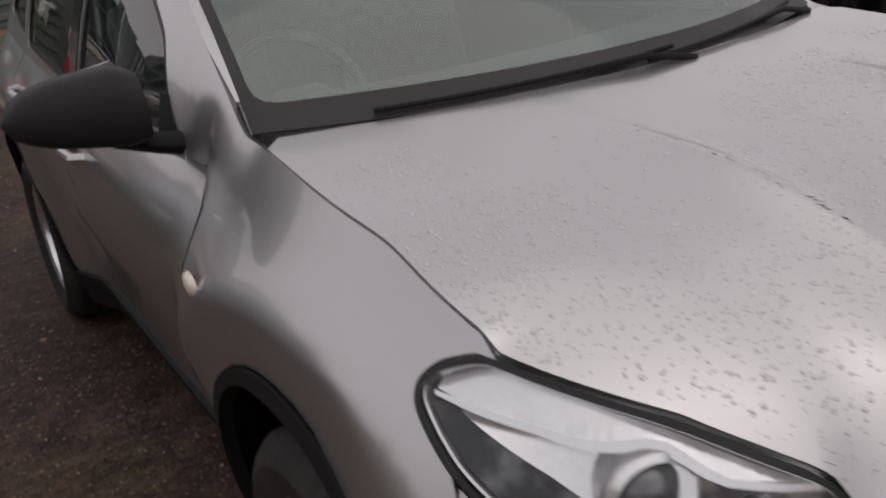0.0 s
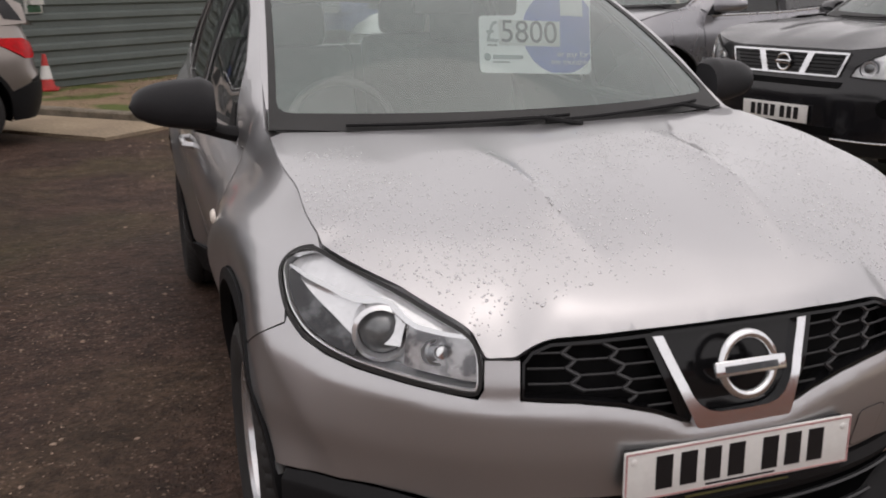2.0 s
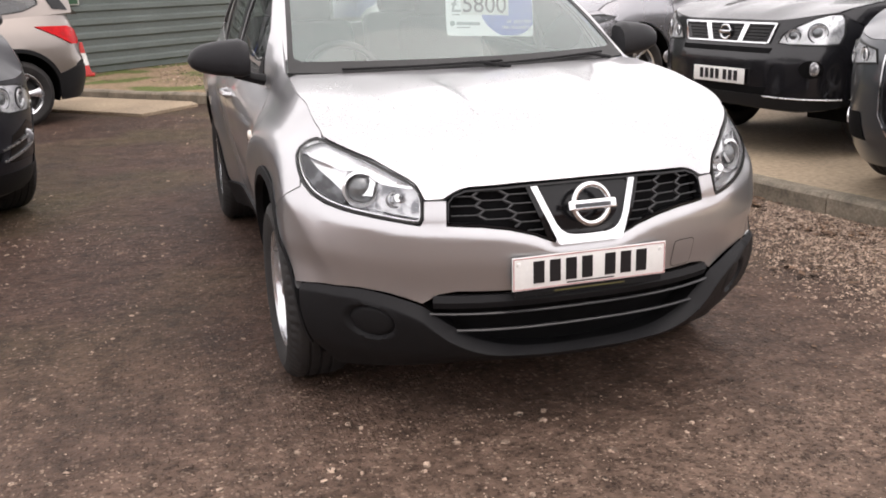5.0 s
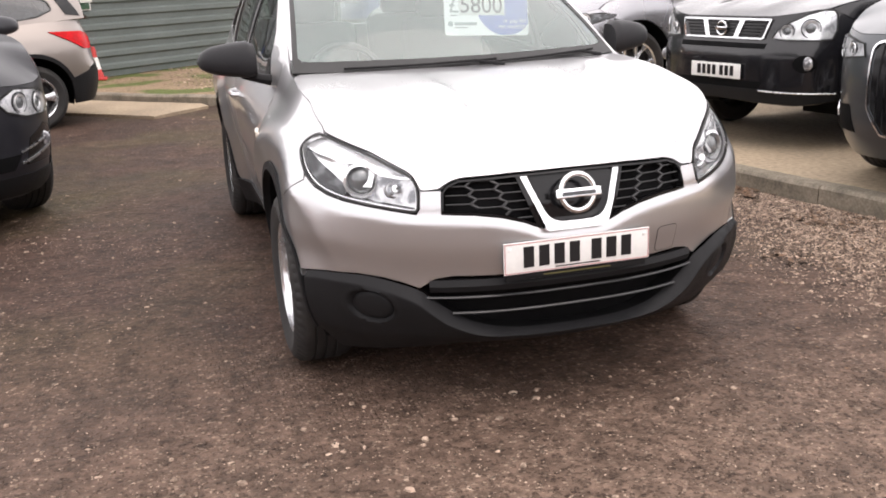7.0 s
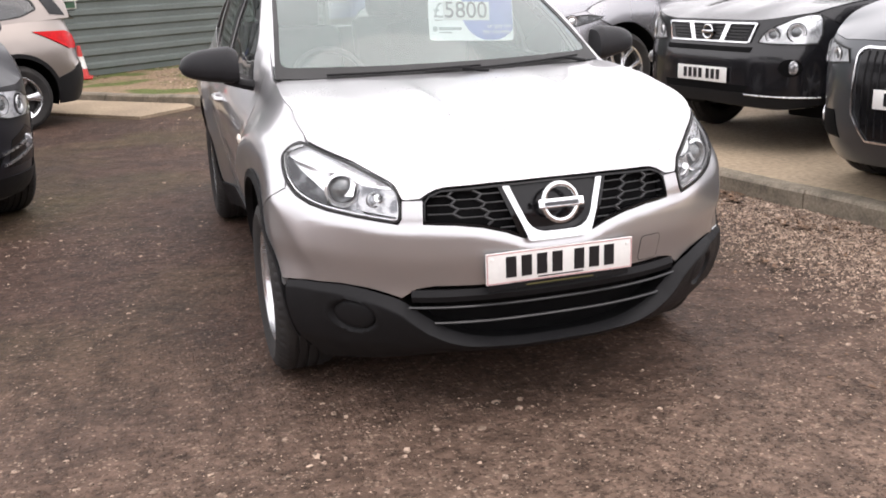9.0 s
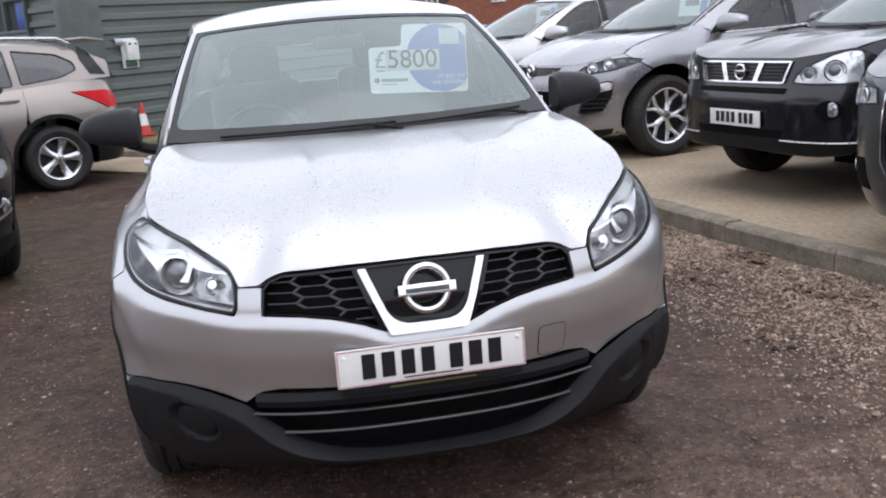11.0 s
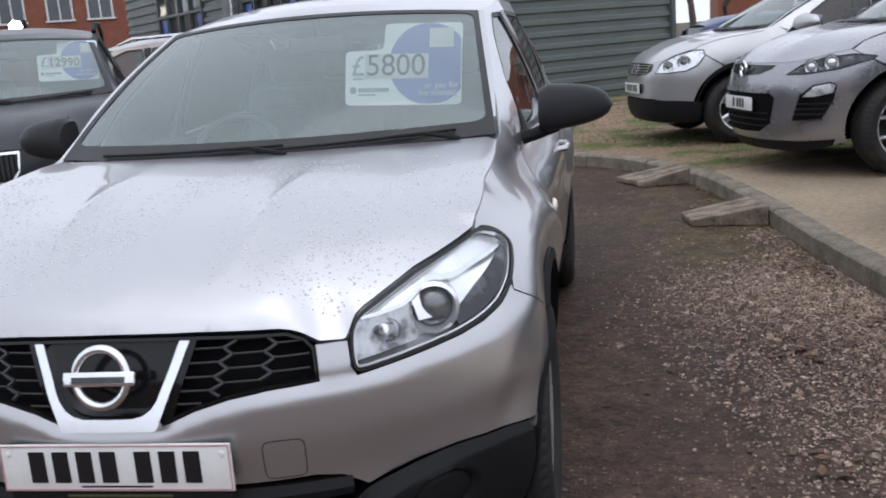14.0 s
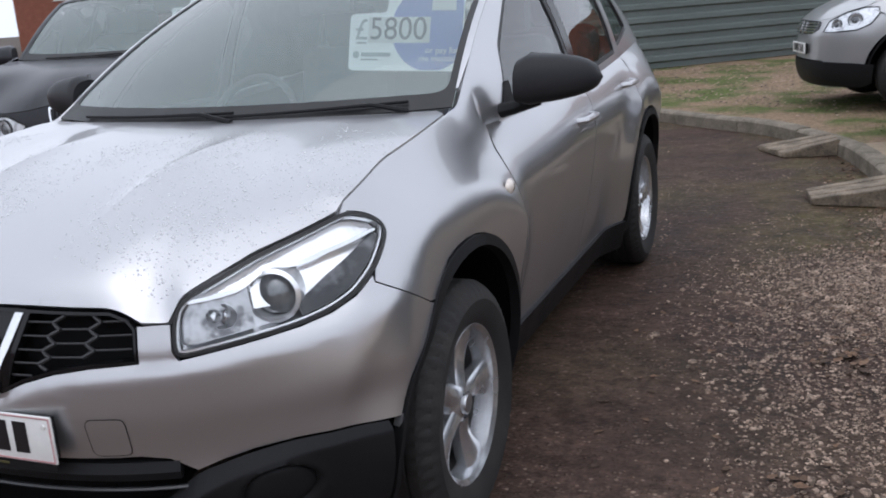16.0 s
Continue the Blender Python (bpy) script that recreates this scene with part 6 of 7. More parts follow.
part("badge_wing", tube([(-0.045, float(mz.shell.at(0.0, .84)[1]) - 0.022, .855), (-0.02, float(mz.shell.at(0.0, .84)[1]) - 0.026, .848), (0, float(mz.shell.at(0.0, .84)[1]) - 0.026, .822), (0.02, float(mz.shell.at(0.0, .84)[1]) - 0.026, .848), (0.045, float(mz.shell.at(0.0, .84)[1]) - 0.022, .855)], 0.007, 6), CHROME, mz.root)

parked(
    pose(1.40, 8.95, 0.125, 0, 0, -76), "pale silver crossover car with a slatted grille", SILVER_OLD, "cars for sale", 4.315, 0.892, 1.60,
    lamp=[(.50, .728), (.66, .730), (.86, .745), (.98, .795), (1.05, .885), (1.04, .940), (.92, .942), (.74, .905), (.56, .83)], edge=Q_EDGE[:3] + [(.45, .845), (.52, .85), (.628, .875), (.723, .908), (.845, .936), (.953, .960)], shut=Q_SHUT,
    front=Q_FRONT, side=Q_SIDE, plate=(.520, .625), projs=[(.66, .79, .045), (.84, .83, .055)], power=2.6, nose=1.0, y_front=0.87, y_rear=3.5, r=0.335, rim=0.212,
    low=[(0, .23), (.9, .22), (1.0, .26), (1.02, .43), (.8, .45), (.5, .46), (0, .46)],
    dark=[([(0, .700), (.34, .715), (.43, .755), (.44, .815), (.40, .828), (0, .832)], False, GLOSSBLACK), ([(0, .30), (.42, .31), (.52, .43), (.50, .47), (0, .475)], False, DARK), ([(.71 + .07 * math.cos(k * math.pi / 6), .385 + .05 * math.sin(k * math.pi / 6)) for k in range(12)], True, DARK)],
    bright=[([(.05, .70), (.10, .70), (.11, .83), (.04, .83)], True, CHROME)], bars=[(p, 0.008) for p, _ in lines(.73, .81, 4, .36, .015)],
)

hatch = parked(
    pose(2.62, 1.33, 0.112, 0, 0, -78), "dark grey off-roader with a tall framed grille", GRAPHITE, "cars for sale", 4.63, 0.94, 1.65,
    lamp=[(.50, .80), (.75, .775), (.98, .84), (1.02, .89), (.82, .905), (.54, .87)], edge=[(0, .93), (.45, .925), (.62, .92), (.80, .94), (1.0, .97)], shut=[(1.0, .97), (1.12, 1.03), (1.35, 1.09), (1.6, 1.13), (1.8, 1.14)],
    front=[(.2, .12), (.3, .04), (.45, .0), (.62, .0), (.75, .01), (.85, .03), (.92, .06), (1.2, .35)], side=[(z * 1.04, d) for z, d in Q_SIDE], plate=(.565, .672), power=3.0, nose=0.95, r=0.365, rim=0.24,
    projs=[(.64, .83, .04)], dark=[([(0, .37), (.30, .37), (.41, .52), (.42, .85), (.38, .885), (0, .885)], False, GLOSSBLACK), ([(.55, .36), (.85, .36), (.88, .50), (.60, .52)], True, DARK)],
    bright=[([(.31, .37), (.325, .37), (.432, .515), (.442, .845), (.43, .845), (.42, .52)], True, CHROME), ([(0, .884), (.37, .884), (.405, .874), (.43, .845), (.442, .845), (.43, .872), (.40, .892), (.37, .898), (0, .898)], False, CHROME), ([(0, .365), (.32, .365), (.32, .378), (0, .378)], False, CHROME), ([(.86, .42), (.95, .46), (.95, .50), (.86, .46)], True, REFLECTOR)],
    bars=[([(s, z) for z in np.linspace(.40, .87, 6)], 0.006) for s in np.linspace(-.36, .36, 15)], chars=(4, 3), trim=None,
)
for k in range(4):
    badge(hatch, .775, 0.045, False, (k - 1.5) * 0.06)

offroader = parked(
    pose(-2.49, 3.27, 0, 0, 0, 26), "dark grey off-roader with twin rounded grilles, price card inside", OFFROADER_GREY, "cars for sale", 4.40, 0.93, 1.72, cab=1.02,
    lamp=[(.40, .825), (.46, .755), (.62, .71), (.86, .705), (.98, .75), (.96, .815), (.78, .872), (.55, .888)], edge=[(0, .945), (.25, .94), (.40, .915), (.60, .905), (.80, .905), (.98, .93)], shut=[(.98, .93), (1.12, 1.07), (1.35, 1.13), (1.6, 1.17), (1.8, 1.185)],
    front=[(.2, .12), (.3, .04), (.45, .0), (.62, .0), (.75, .01), (.85, .02), (.95, .05), (1.2, .35)], side=TALL_SIDE, plate=(.50, .61), power=2.45, nose=1.1, r=0.365, rim=0.235, y_front=0.88, tuck=0.075,
    projs=[(.58, .80, .055), (.78, .785, .055)], low=[(0, .24), (.8, .22), (1.02, .26), (1.02, .36), (.6, .36), (0, .36)],
    dark=[([(.025, .76), (.17, .76), (.215, .82), (.225, .92), (.05, .925)], True, GLOSSBLACK), ([(0, .40), (.45, .40), (.52, .49), (0, .49)], False, DARK), ([(.56, .42), (.94, .42), (.96, .60), (.82, .65), (.62, .58)], True, GLOSSBLACK)],
    bright=[([(.02, .75), (.175, .75), (.225, .815), (.237, .925), (.225, .925), (.213, .82), (.17, .762), (.035, .762), (.052, .925), (.04, .925)], True, CHROME), ([(.04, .918), (.235, .918), (.235, .932), (.04, .932)], True, CHROME), ([(.52, .43), (.92, .50), (.92, .512), (.52, .442)], True, SATIN), ([(.52, .50), (.92, .57), (.92, .58), (.52, .51)], True, SATIN)],
    bars=[([(e * s, z) for z in np.linspace(.765, .915, 4)], 0.006) for s in np.linspace(.06, .20, 6) for e in (1, -1)],
)
badge(offroader, .965, 0.035, False)
for e in (1, -1):
    c = Vector([float(v) for v in offroader.shell.at(e * .80, .545, 0.0)])
    part("fog_lamp", moved(lathe([(0.0, 0.010), (0.035, 0.008), (0.046, 0.0), (0.05, -0.01)], 20, "y"), Matrix.Translation(c) @ pose(0, 0, 0, 0, 0, 180)), FOG, offroader.root, "round fog lamp")
for e in (1, -1):
    part("roof_rail", tube([(e * 0.66, 2.1, 1.64), (e * 0.67, 2.2, 1.70), (e * 0.67, 3.0, 1.725), (e * 0.655, 3.9, 1.68), (e * 0.65, 4.0, 1.60)], 0.018, 8), PLASTIC, offroader.root, "black roof rail")

brn = parked(
    pose(-6.12, 7.56, 0, 0, 0, -64), "light bronze seven-seat crossover with silver roof rails", SAND_PAINT, "cars for sale", 4.53, 0.892, 1.64,
    lamp=Q_LAMP, edge=Q_EDGE, shut=Q_SHUT, front=Q_FRONT, side=Q_SIDE, plate=(.511, .617), power=2.6, nose=1.0, y_front=0.87, y_rear=3.635, r=0.345, rim=0.22, cab=1.05,
    low=[(0, .23), (.9, .22), (1.0, .26), (1.02, .46), (.8, .50), (.5, .48), (0, .48)], dark=[(Q_GRILLE, False, GLOSSBLACK)], mirror_mat=GLOSSBLACK,
    sides=Q_SIDES[:2] + [[(3.22, 1.105), (3.62, 1.15), (3.80, 1.22), (3.78, 1.31), (3.62, 1.40), (3.19, 1.465)]],
)
T = brn.shell.total
tail_lamp = [(brn.s(4.53 - 0.66), 1.03), (T - 0.86, 1.02), (T - 0.70, .975), (T - 0.64, .88), (T - 0.72, .825), (T - 0.90, .83), (brn.s(4.53 - 0.44), .92)]
brn.both("tail_lamp", tail_lamp, brn.wall(0.012), RED, "red wraparound tail lamp", step=0.03, depth=0.02)
for e in (1, -1):
    part("roof_rail", tube([(e * 0.63, 2.15, 1.56), (e * 0.645, 2.30, 1.615), (e * 0.65, 3.1, 1.635), (e * 0.63, 3.85, 1.59), (e * 0.62, 3.98, 1.53)], [0.012, 0.02, 0.02, 0.022, 0.014], 8), SATIN, brn.root, "silver roof rail")
part("roof_spoiler", box((0, 4.26, 1.565), (1.12, 0.24, 0.028), 0.01, pose(0, 0, 0, -10)), SAND_PAINT, brn.root, "painted spoiler over the rear window")
for e in (1, -1):
    side = brn.flank_at(0.006)
    part("rear_window_edge", patch([(4.12, 1.20), (4.30, 1.18), (4.24, 1.30), (4.16, 1.44), (4.06, 1.50), (4.05, 1.36)], (lambda u, v: (lambda q: (e * q[0], q[1], q[2]))(side(u, v))), 0.05, depth=0.006), GLOSSBLACK, brn.root, "dark edge of the sloping rear window")
cl = [(brn.s(brn.yr + 0.44), .25), (T - 0.60, .25), (T - 0.60, .60), (T - 0.86, .60), (brn.s(brn.yr + 0.40), .52)]
brn.both("bumper_cladding", cl, brn.wall(0.010), PLASTIC, "black bumper cladding", step=0.06, depth=0.02)

FARGLASS = surface("dark_tinted_glass", (0.010, 0.016, 0.016), 0.25, 0, spec=0.25, coat=0.0)
parked(
    pose(6.72, 18.45, 0.0, 0, 0, 102), "small dark blue hatchback seen behind the others", BLUE_PAINT, "cars for sale", 4.1, 0.86, 1.40, rear_tint=FARGLASS,
    lamp=[(z * .9, w * .88) for z, w in Q_LAMP], edge=[(s * .9, z * .86) for s, z in Q_EDGE], shut=[(s * .95, z * .88) for s, z in Q_SHUT], front=[(z * .88, d) for z, d in Q_FRONT], side=[(z * .88, d) for z, d in Q_SIDE], plate=None, r=0.31, rim=0.2, y_front=0.85,
)


# ---- price cards ----
CARD = surface("white_card", (0.90, 0.98, 0.98), 0.4, 0, (0.88, 0.96, 0.96), 8, grain=0.02)
CARD_STRIP = surface("price_strip", (0.72, 0.78, 0.76), 0.45, 0, grain=0.02)
CARD_BLUE = surface("card_blue", (0.11, 0.17, 0.52), 0.4, 0, (0.13, 0.19, 0.54), 8, grain=0.03)
CARD_GREY = surface("card_grey_ink", (0.30, 0.38, 0.38), 0.5)
CARD_INK = surface("card_ink", (0.02, 0.026, 0.028), 0.5)
CARD_WHITE = surface("card_white_ink", (0.75, 0.78, 0.85), 0.5)


def words(text, x, z, height, material, parent, y=-0.003, align="LEFT"):
    cu = bpy.data.curves.new("lettering", "FONT")
    cu.body, cu.size, cu.align_x, cu.extrude = text, height * 1.42, align, 0.0004
    cu.materials.append(material)
    ob = new("lettering", cu)
    ob.parent = parent
    ob.matrix_basis = pose(x, y, z, 90, 0, 0)
    return ob


def slab(poly, y, thick=0.0015):
    n = len(poly)
    return [(u, y, v) for u, v in poly] + [(u, y + thick, v) for u, v in poly], [tuple(range(n)), tuple(range(n, 2 * n))[::-1]] + [(i, n + i, n + (i + 1) % n, (i + 1) % n) for i in range(n)]


def price_card(m, price, label):
    card = thing("price_card", m, label, "price card", "price cards")
    base = rounded([(0, 0), (.435, 0), (.435, .20), (.44, .30), (.15, .30), (.145, .205), (0, .20)], .02)
    part("card", slab(base, 0.0), CARD, card)
    circ = [(.315 + .150 * math.cos(a), .150 + .150 * math.sin(a)) for a in np.linspace(0, 2 * math.pi, 49)[:-1]]
    disc = [(min(max(u, .17), .432), min(max(v, .004), .298)) for u, v in circ]
    part("blue_disc", slab(disc, -0.001, 0.001), CARD_BLUE, card)
    part("hook_slot", slab([(.315, .21), (.405, .21), (.405, .28), (.315, .28)], -0.002, 0.001), CARD_STRIP, card)
    part("price_strip", slab([(.075, .098), (.312, .098), (.312, .188), (.075, .188)], -0.002, 0.001), CARD_STRIP, card)
    words("£", .020, .110, .074, CARD_GREY, card)
    words(price, .078, .110, .079 * (1.0 if len(price) < 5 else 0.80), CARD_INK, card)
    words("or pay for", .425, .062, .022, CARD_WHITE, card, align="RIGHT")
    words("me monthly", .425, .034, .022, CARD_WHITE, card, align="RIGHT")
    part("maker_mark", slab([(.030 + .013 * math.cos(a), .056 + .013 * math.sin(a)) for a in np.linspace(0, 2 * math.pi, 17)[:-1]], -0.0015, 0.001), CARD_GREY, card)
    part("maker_bar", slab([(.05, .050), (.165, .050), (.165, .064), (.05, .064)], -0.0015, 0.001), CARD_GREY, card)
    part("small_print_bar", slab([(.05, .036), (.115, .036), (.115, .041), (.05, .041)], -0.0015, 0.001), CARD_GREY, card)
    part("small_print_bar", slab([(.03, .095), (.068, .095), (.068, .100), (.03, .100)], -0.0015, 0.001), CARD_GREY, card)
    return card


price_card(pose(.108, 1.775, 1.170, -13, 3.0, 0), "5800", "white and blue price card hanging behind a windscreen")
bm = pose(-2.49, 3.27, 0, 0, 0, 26)
price_card(bm @ pose(.23, 1.87, 1.295, -14, 2, 0), "12990", "white and blue price card hanging in the dark grey car")
for base, nm in ((pose(2.17, 6.50, 0.112, 0, 0, -75.5), "white price card in the grey car"), (pose(1.40, 8.95, 0.125, 0, 0, -76), "white price card in the pale silver car"), (pose(2.84, 3.73, 0.112, 0, 0, -79), "white price card in the black car")):
    c = thing("price_card", base @ pose(.05, 1.78, 1.24, -12, 0, 0), nm, "price card", "price cards")
    part("card", slab(rounded([(0, 0), (.435, 0), (.44, .24), (0, .20)], .02), 0.0), CARD, c)
    part("price_bar", slab([(.09, .10), (.30, .10), (.30, .16), (.09, .16)], -0.002, 0.001), CARD_INK, c)
    part("blue_patch", slab([(.32, .02), (.42, .02), (.42, .19), (.32, .19)], -0.002, 0.001), CARD_BLUE, c)

# ---- cone, ramps, slab ----
CONE_RED = surface("cone_red", (0.50, 0.035, 0.03), 0.5, 0, (0.42, 0.03, 0.025), 9)
cone = thing("traffic_cone", pose(-2.08, 12.95, 0.112), "red and white traffic cone against the shed", "cone")
part("cone_body", lathe([(0.115, 0.03), (0.085, 0.15), (0.078, 0.18), (0.05, 0.34), (0.028, 0.48), (0.022, 0.50), (0.0, 0.50)], 24, "z"), CONE_RED, cone)
part("cone_base", box((0, 0, 0.018), (0.30, 0.30, 0.036), 0.01), CONE_RED, cone)
part("white_band", lathe([(0.0855, 0.16), (0.052, 0.34)], 24, "z"), WHITE, cone, "white reflective band")


def ramp(corners, z_low, z_high, label):
    """A thick wooden wedge: corners left near, right near, right far, left far."""
    ob = thing("wooden_ramp", Matrix.Identity(4), label, "ramp", "wooden ramps")
    (a, b, c, d) = corners
    n = 4
    for k in range(n):
        f0, f1 = k / n + 0.01, (k + 1) / n - 0.01
        lp = lambda p, q, f: (p[0] + (q[0] - p[0]) * f, p[1] + (q[1] - p[1]) * f)  # noqa: E731
        l0, l1, r0, r1 = lp(a, d, f0), lp(a, d, f1), lp(b, c, f0), lp(b, c, f1)
        dz = 0.004 * math.sin(k * 2.1)
        vs = [(*l0, 0.002), (*r0, 0.002), (*r1, 0.002), (*l1, 0.002), (*l0, z_low + dz), (*r0, z_high + dz), (*r1, z_high + dz), (*l1, z_low + dz)]
        bmx = bmesh.new()
        bv = [bmx.verts.new(v) for v in vs]
        for f in ((3, 2, 1, 0), (4, 5, 6, 7), (0, 1, 5, 4), (1, 2, 6, 5), (2, 3, 7, 6), (3, 0, 4, 7)):
            bmx.faces.new([bv[i] for i in f])
        bmesh.ops.bevel(bmx, geom=bmx.edges[:], offset=0.006, segments=1, affect="EDGES")
        part("plank", bmx, WOOD, ob)
    return ob


ramp(((1.63, 4.86), (2.13, 4.80), (2.06, 5.20), (1.59, 5.18)), 0.045, 0.135, "weathered wooden ramp laid against the kerb")
ramp(((1.39, 6.56), (1.80, 6.66), (1.72, 7.02), (1.17, 6.98)), 0.045, 0.135, "weathered wooden ramp laid against the kerb")
slab_ob = part("ramp_slab", ([(-1.30, 8.63, 0.035), (-.66, 9.25, 0.035), (-.72, 9.55, 0.035), (-2.32, 11.05, 0.035), (-2.62, 9.92, 0.035), (-1.30, 8.63, -0.01), (-.66, 9.25, -0.01), (-.72, 9.55, -0.01), (-2.32, 11.05, -0.01), (-2.62, 9.92, -0.01)], [(0, 1, 2, 3, 4), (5, 6, 1, 0), (6, 7, 2, 1), (8, 9, 4, 3), (9, 5, 0, 4)]), PAVE)
tagged(slab_ob, "flat concrete slab sloping up to the kerb", "slab")
cover = part("drain_cover", box((3.39, 6.06, 0.115), (0.52, 0.30, 0.012), 0.003, pose(0, 0, 0, 0, 0, 14)), surface("rusty_iron", (0.12, 0.09, 0.065), 0.7, 0.4, fine=90, grain=0.3))
tagged(cover, "rusty iron cover set in the concrete", "drain cover")


# ---- loose stones, leaves, grass and raindrops ----
def scatter(name, material, label, category, places, shape, kind="stuff", angle=60):
    """Many small copies of a shape as one mesh: places of (x, y, z, size, turn, flat)."""
    sv, sf = np.array(shape[0], float), shape[1]
    vs, fs = [], []
    for x, y, z, size, turn, flat in places:
        c, s_ = math.cos(turn), math.sin(turn)
        k = len(vs)
        for a, b, h in sv:
            vs.append((x + size * (a * c - b * s_), y + size * (a * s_ + b * c), z + size * flat * h))
        fs += [tuple(i + k for i in f) for f in sf]
    return tagged(part(name, (vs, fs), material, angle=angle), label, category, kind=kind)


PEBBLE = ([(1, 0, 0), (.45, .7, 0), (-.6, .62, 0), (-1, -.1, 0), (-.5, -.66, 0), (.55, -.68, 0), (.85, .05, .5), (.35, .5, .6), (-.5, .45, .55), (-.8, -.1, .5), (-.4, -.5, .6), (.45, -.5, .5), (.05, 0, .85)], [(0, 1, 7, 6), (1, 2, 8, 7), (2, 3, 9, 8), (3, 4, 10, 9), (4, 5, 11, 10), (5, 0, 6, 11), (6, 7, 12), (7, 8, 12), (8, 9, 12), (9, 10, 12), (10, 11, 12), (11, 6, 12)])
rnd = random.Random(11)
kf = np.array(kerb_face)


def kerb_x(y):
    return float(np.interp(y, kf[: len(kf) // 2 + 12, 1], kf[: len(kf) // 2 + 12, 0]))


stones = []
while len(stones) < 40000:
    y = rnd.uniform(-3.2, 5.2)
    f = rnd.betavariate(1.1, 2.5)
    x = kerb_x(y) - 0.01 - 1.45 * f
    thin = noise.noise(Vector((x * 1.3, y * 0.9, 4))) * 0.5 + 0.55 - 0.35 * f - max(0, y - 3.4) * 0.35 - max(0, -1.9 - y) * 0.7
    if rnd.random() < thin:
        stones.append((x, y, -0.002, rnd.uniform(0.0044, 0.0112) * (rnd.uniform(1.4, 2.1) if rnd.random() < 0.10 else 1), rnd.uniform(0, 6.28), rnd.uniform(0.7, 1.15)))
scatter("gravel", STONE, "loose brown and grey gravel along the kerb", "gravel", stones, PEBBLE, angle=20)
grit = []
while len(grit) < 32000:
    x, y = rnd.uniform(-3.4, 2.6), rnd.uniform(-3.0, 8.5)
    if x > kerb_x(y) - 0.02 or (abs(x) < 0.62 and 0.3 < y < 4.0):
        continue
    if rnd.random() < 0.12 + 0.5 * noise.noise(Vector((x * 0.8, y * 0.8, 9))) + 0.75 * min(1, max(0, (1.2 - y) / 2)) - (0.3 if 0.6 < x < 1.4 and 0.2 < y < 3.6 else 0):
        grit.append((x, y, -0.001, rnd.uniform(0.002, 0.0062) * (rnd.uniform(1.8, 3.2) if rnd.random() < 0.07 else 1), rnd.uniform(0, 6.28), rnd.uniform(0.5, 0.9)))
scatter("grit", STONE, "scattered grit on the tarmac", "gravel", grit, PEBBLE, angle=20)
LEAF_SHAPE = ([(-1, 0, .10), (-.4, .45, .35), (.35, .38, .15), (1, 0, .45), (.3, -.42, .3), (-.4, -.4, .12), (0, 0, .05)], [(0, 1, 6), (1, 2, 6), (2, 3, 6), (3, 4, 6), (4, 5, 6), (5, 0, 6)])
leaves = []
for _ in range(2200):
    if rnd.random() < 0.86:
        y = rnd.uniform(-1.0, 8.0)
        x = kerb_x(y) - 0.02 - abs(rnd.gauss(0, 0.15 if y > 3.2 else 0.30))
    else:
        x, y = rnd.uniform(0.9, 2.4), rnd.uniform(-2.5, 5.5)
        if x > kerb_x(y) - 0.03:
            continue
    leaves.append((x, y, 0.003, rnd.uniform(0.009, 0.024), rnd.uniform(0, 6.28), rnd.uniform(0.3, 1.0)))
for y, away, count, wide in ((2.55, 0.12, 70, 0.10), (1.75, 0.30, 30, 0.12), (3.6, 0.15, 40, 0.12), (0.6, 0.10, 60, 0.16), (2.2, 0.75, 26, 0.12), (1.2, 0.95, 16, 0.14), (-0.4, 0.2, 40, 0.2)):
    for _ in range(count):
        yy = y + rnd.gauss(0, wide)
        leaves.append((min(kerb_x(yy) - 0.03, kerb_x(y) - away + rnd.gauss(0, wide * 0.6)), yy, 0.004 + rnd.uniform(0, 0.012), rnd.uniform(0.016, 0.034), rnd.uniform(0, 6.28), rnd.uniform(0.3, 1.0)))
for _ in range(140):
    x = rnd.uniform(-2.0, 0.2)
    leaves.append((x, 10.4 - x * 0.8 + rnd.uniform(0, 1.5), 0.115, rnd.uniform(0.015, 0.035), rnd.uniform(0, 6.28), 0.7))
scatter("dead_leaves", LEAF, "dry brown leaves gathered by the kerb", "leaves", leaves, LEAF_SHAPE)
BLADE = ([(-.08, 0, 0), (.08, 0, 0), (.10, .12, .6), (-.02, .12, .6), (.12, .4, 1.0)], [(0, 1, 2, 3), (3, 2, 4)])
blades = []
while len(blades) < 15000:
    x, y = rnd.uniform(-1.0, 3.6), rnd.uniform(7.0, 15.5)
    if y < 8.5 + max(0, 0.9 - x) * 0.95 and x < 1.35 or x < kerb_x(min(y, 8.9)) + 0.12 and y < 8.0 or y > 13.8 + 0.84 * x:
        continue
    if noise.noise(Vector((x * 1.1, y * 0.8, 2))) + (0.35 if y < 9.2 or y > 12.5 else -0.12) > rnd.uniform(0, 0.5):
        blades.append((x, y, 0.108, rnd.uniform(0.014, 0.034), rnd.uniform(0, 6.28), rnd.uniform(0.35, 0.8)))
scatter("grass", GRASS, "thin winter grass on the verge", "grass", blades, BLADE)
pebbles = [(rnd.uniform(-1.0, 3.8), rnd.uniform(8.2, 14.5), 0.108, rnd.uniform(0.008, 0.022), rnd.uniform(0, 6.28), 0.7) for _ in range(3500)]
pebbles = [p for p in pebbles if not (p[1] < 9.0 + max(0, 0.9 - p[0]) * 0.95 and p[0] < 1.3)]
scatter("verge_gravel", STONE, "pale gravel spread on the verge", "gravel", pebbles, PEBBLE)

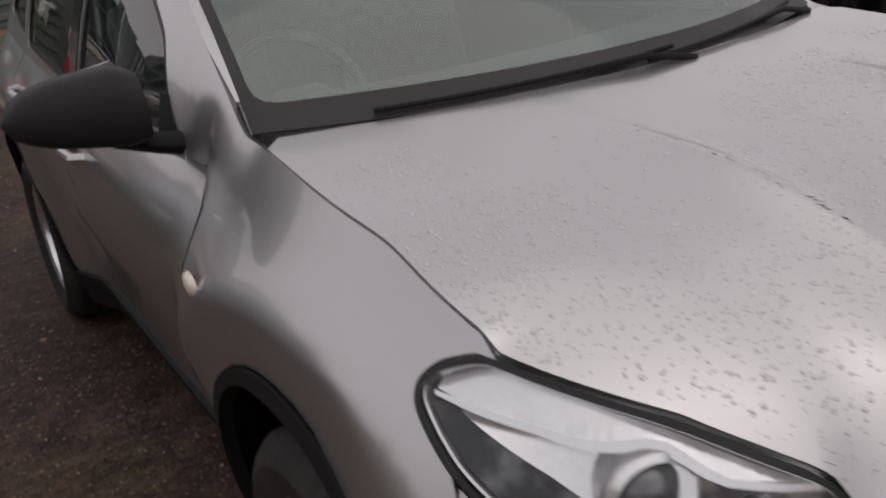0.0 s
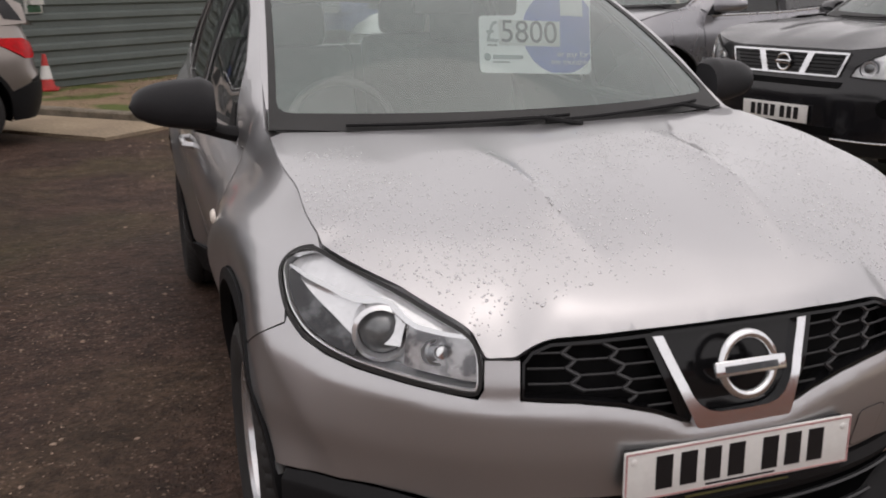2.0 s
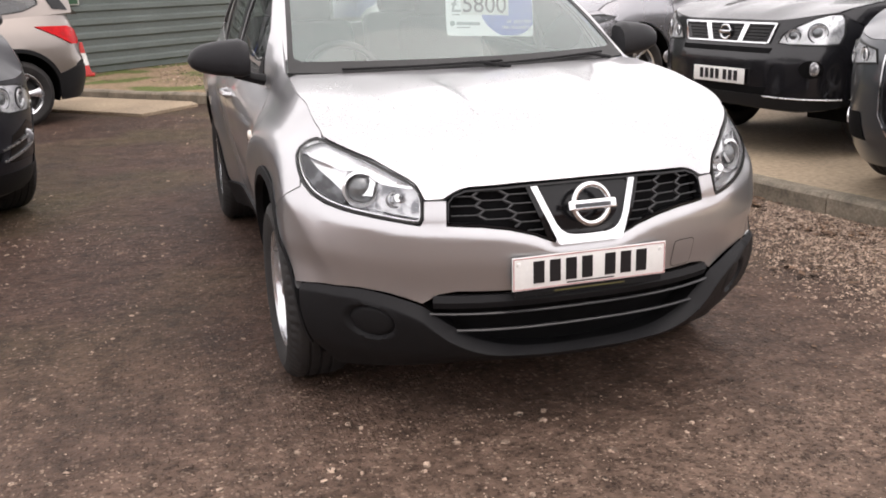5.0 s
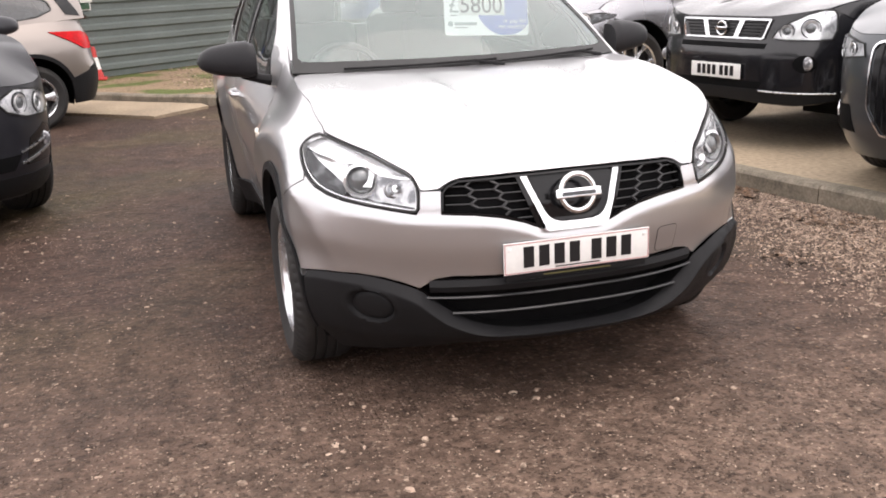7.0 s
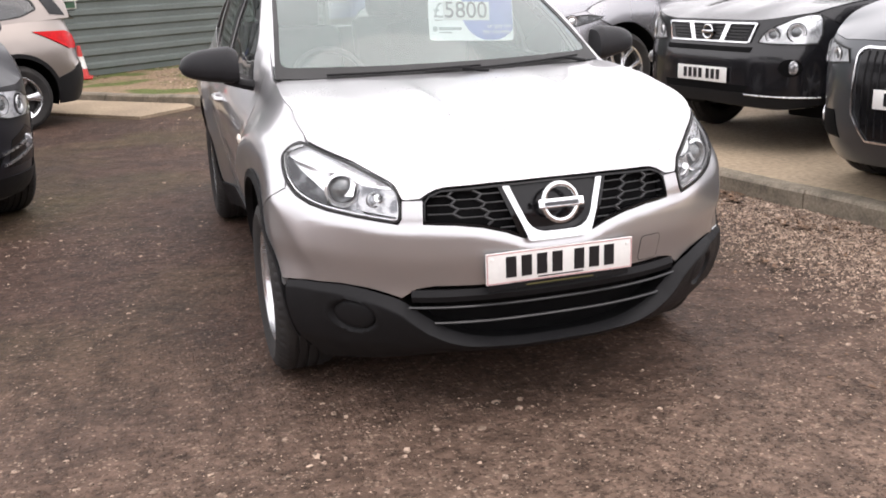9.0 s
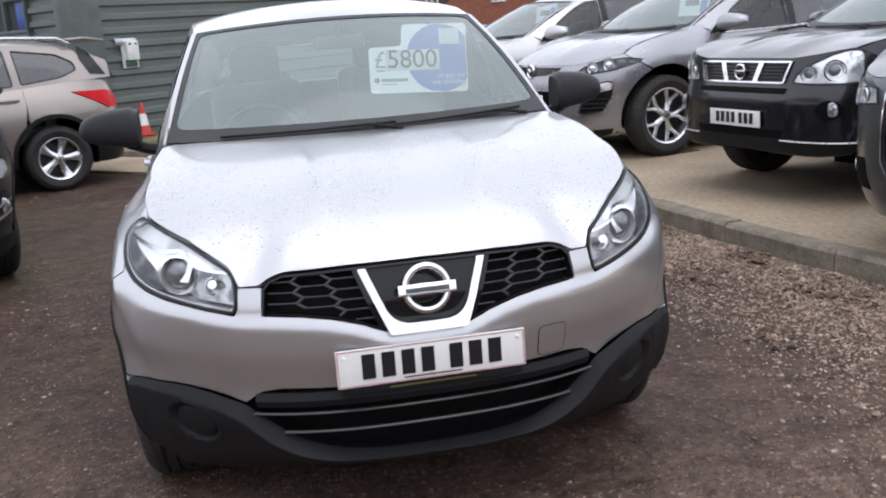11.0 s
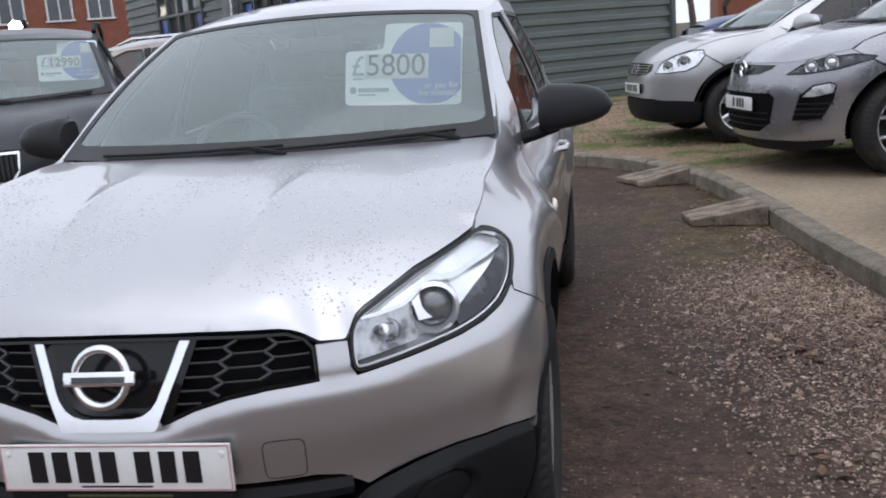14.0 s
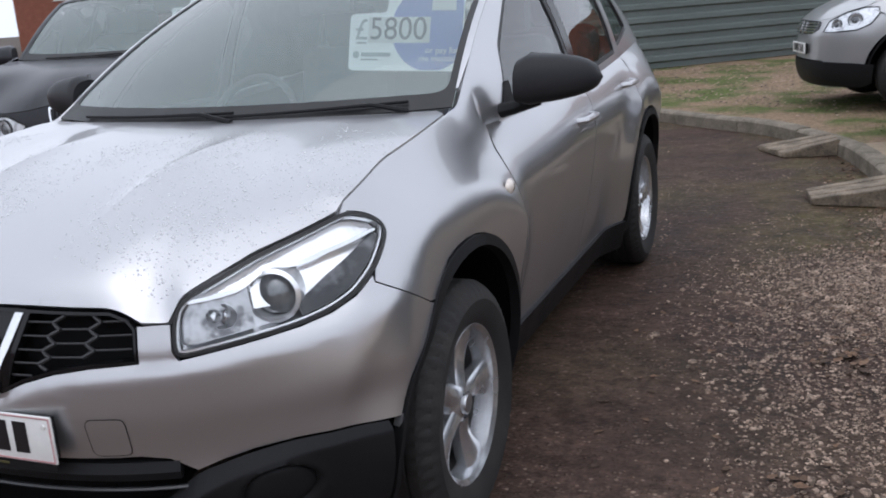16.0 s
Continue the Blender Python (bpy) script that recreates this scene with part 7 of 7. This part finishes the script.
WATER = surface("water_drop", (0.52, 0.52, 0.53), 0.20, 0.72, (0.50, 0.50, 0.51), 30, coat=1.0, grain=0.03, rough_var=0.04)
ringa = [(math.cos(a), math.sin(a)) for a in np.linspace(0, 2 * math.pi, 9)[:-1]]
vs, fs = [], []
spots = []
while len(spots) < 5400:
    x, y = rnd.uniform(-0.77, 0.77), rnd.uniform(0.16, 1.00)
    if 0.8 * noise.noise(Vector((x * 6.0, y * 4.5, 7.7))) + 0.5 * min(y, 0.6) - 0.10 - 4.0 * max(0, y - 0.74 - 0.17 * (x / 0.75) ** 2) > rnd.uniform(-0.25, 0.55):
        spots.append((x, y))
spots = [p for p, ok in zip(spots, within(shrunk(main.bonnet_outline, 0.008), spots)) if ok]
sx_, sy_ = (np.array([p[k] for p in spots]) for k in (0, 1))
z0_, zx_, zy_ = main.bonnet_z(sx_, sy_), main.bonnet_z(sx_ + 0.002, sy_), main.bonnet_z(sx_, sy_ + 0.002)
for x, y, za, zb, zc_ in zip(sx_, sy_, z0_, zx_, zy_):
    p = Vector((x, y, za + 0.0003))
    tx = Vector((0.002, 0, zb - za)).normalized()
    nrm = tx.cross(Vector((0, 0.002, zc_ - za))).normalized()
    ty = nrm.cross(tx)
    r = (0.0011 + 0.0018 * rnd.random() ** 1.8) * (1.5 if rnd.random() < 0.10 else 1.0)
    st = rnd.uniform(0.8, 1.3)
    k = len(vs)
    for rad, hh in ((1.0, -0.02), (0.84, 0.20), (0.48, 0.33)):
        for c, s_ in ringa:
            vs.append(tuple(p + tx * (c * r * rad * st) + ty * (s_ * r * rad) + nrm * (hh * r)))
    vs.append(tuple(p + nrm * (0.37 * r)))
    for j in range(2):
        for i in range(8):
            fs.append((k + j * 8 + i, k + j * 8 + (i + 1) % 8, k + (j + 1) * 8 + (i + 1) % 8, k + (j + 1) * 8 + i))
    fs += [(k + 16 + i, k + 16 + (i + 1) % 8, k + 24) for i in range(8)]
drops = part("raindrops", (vs, fs), WATER, None, angle=80)
tagged(drops, "beads of rain standing on the silver bonnet", "raindrops", kind="stuff")
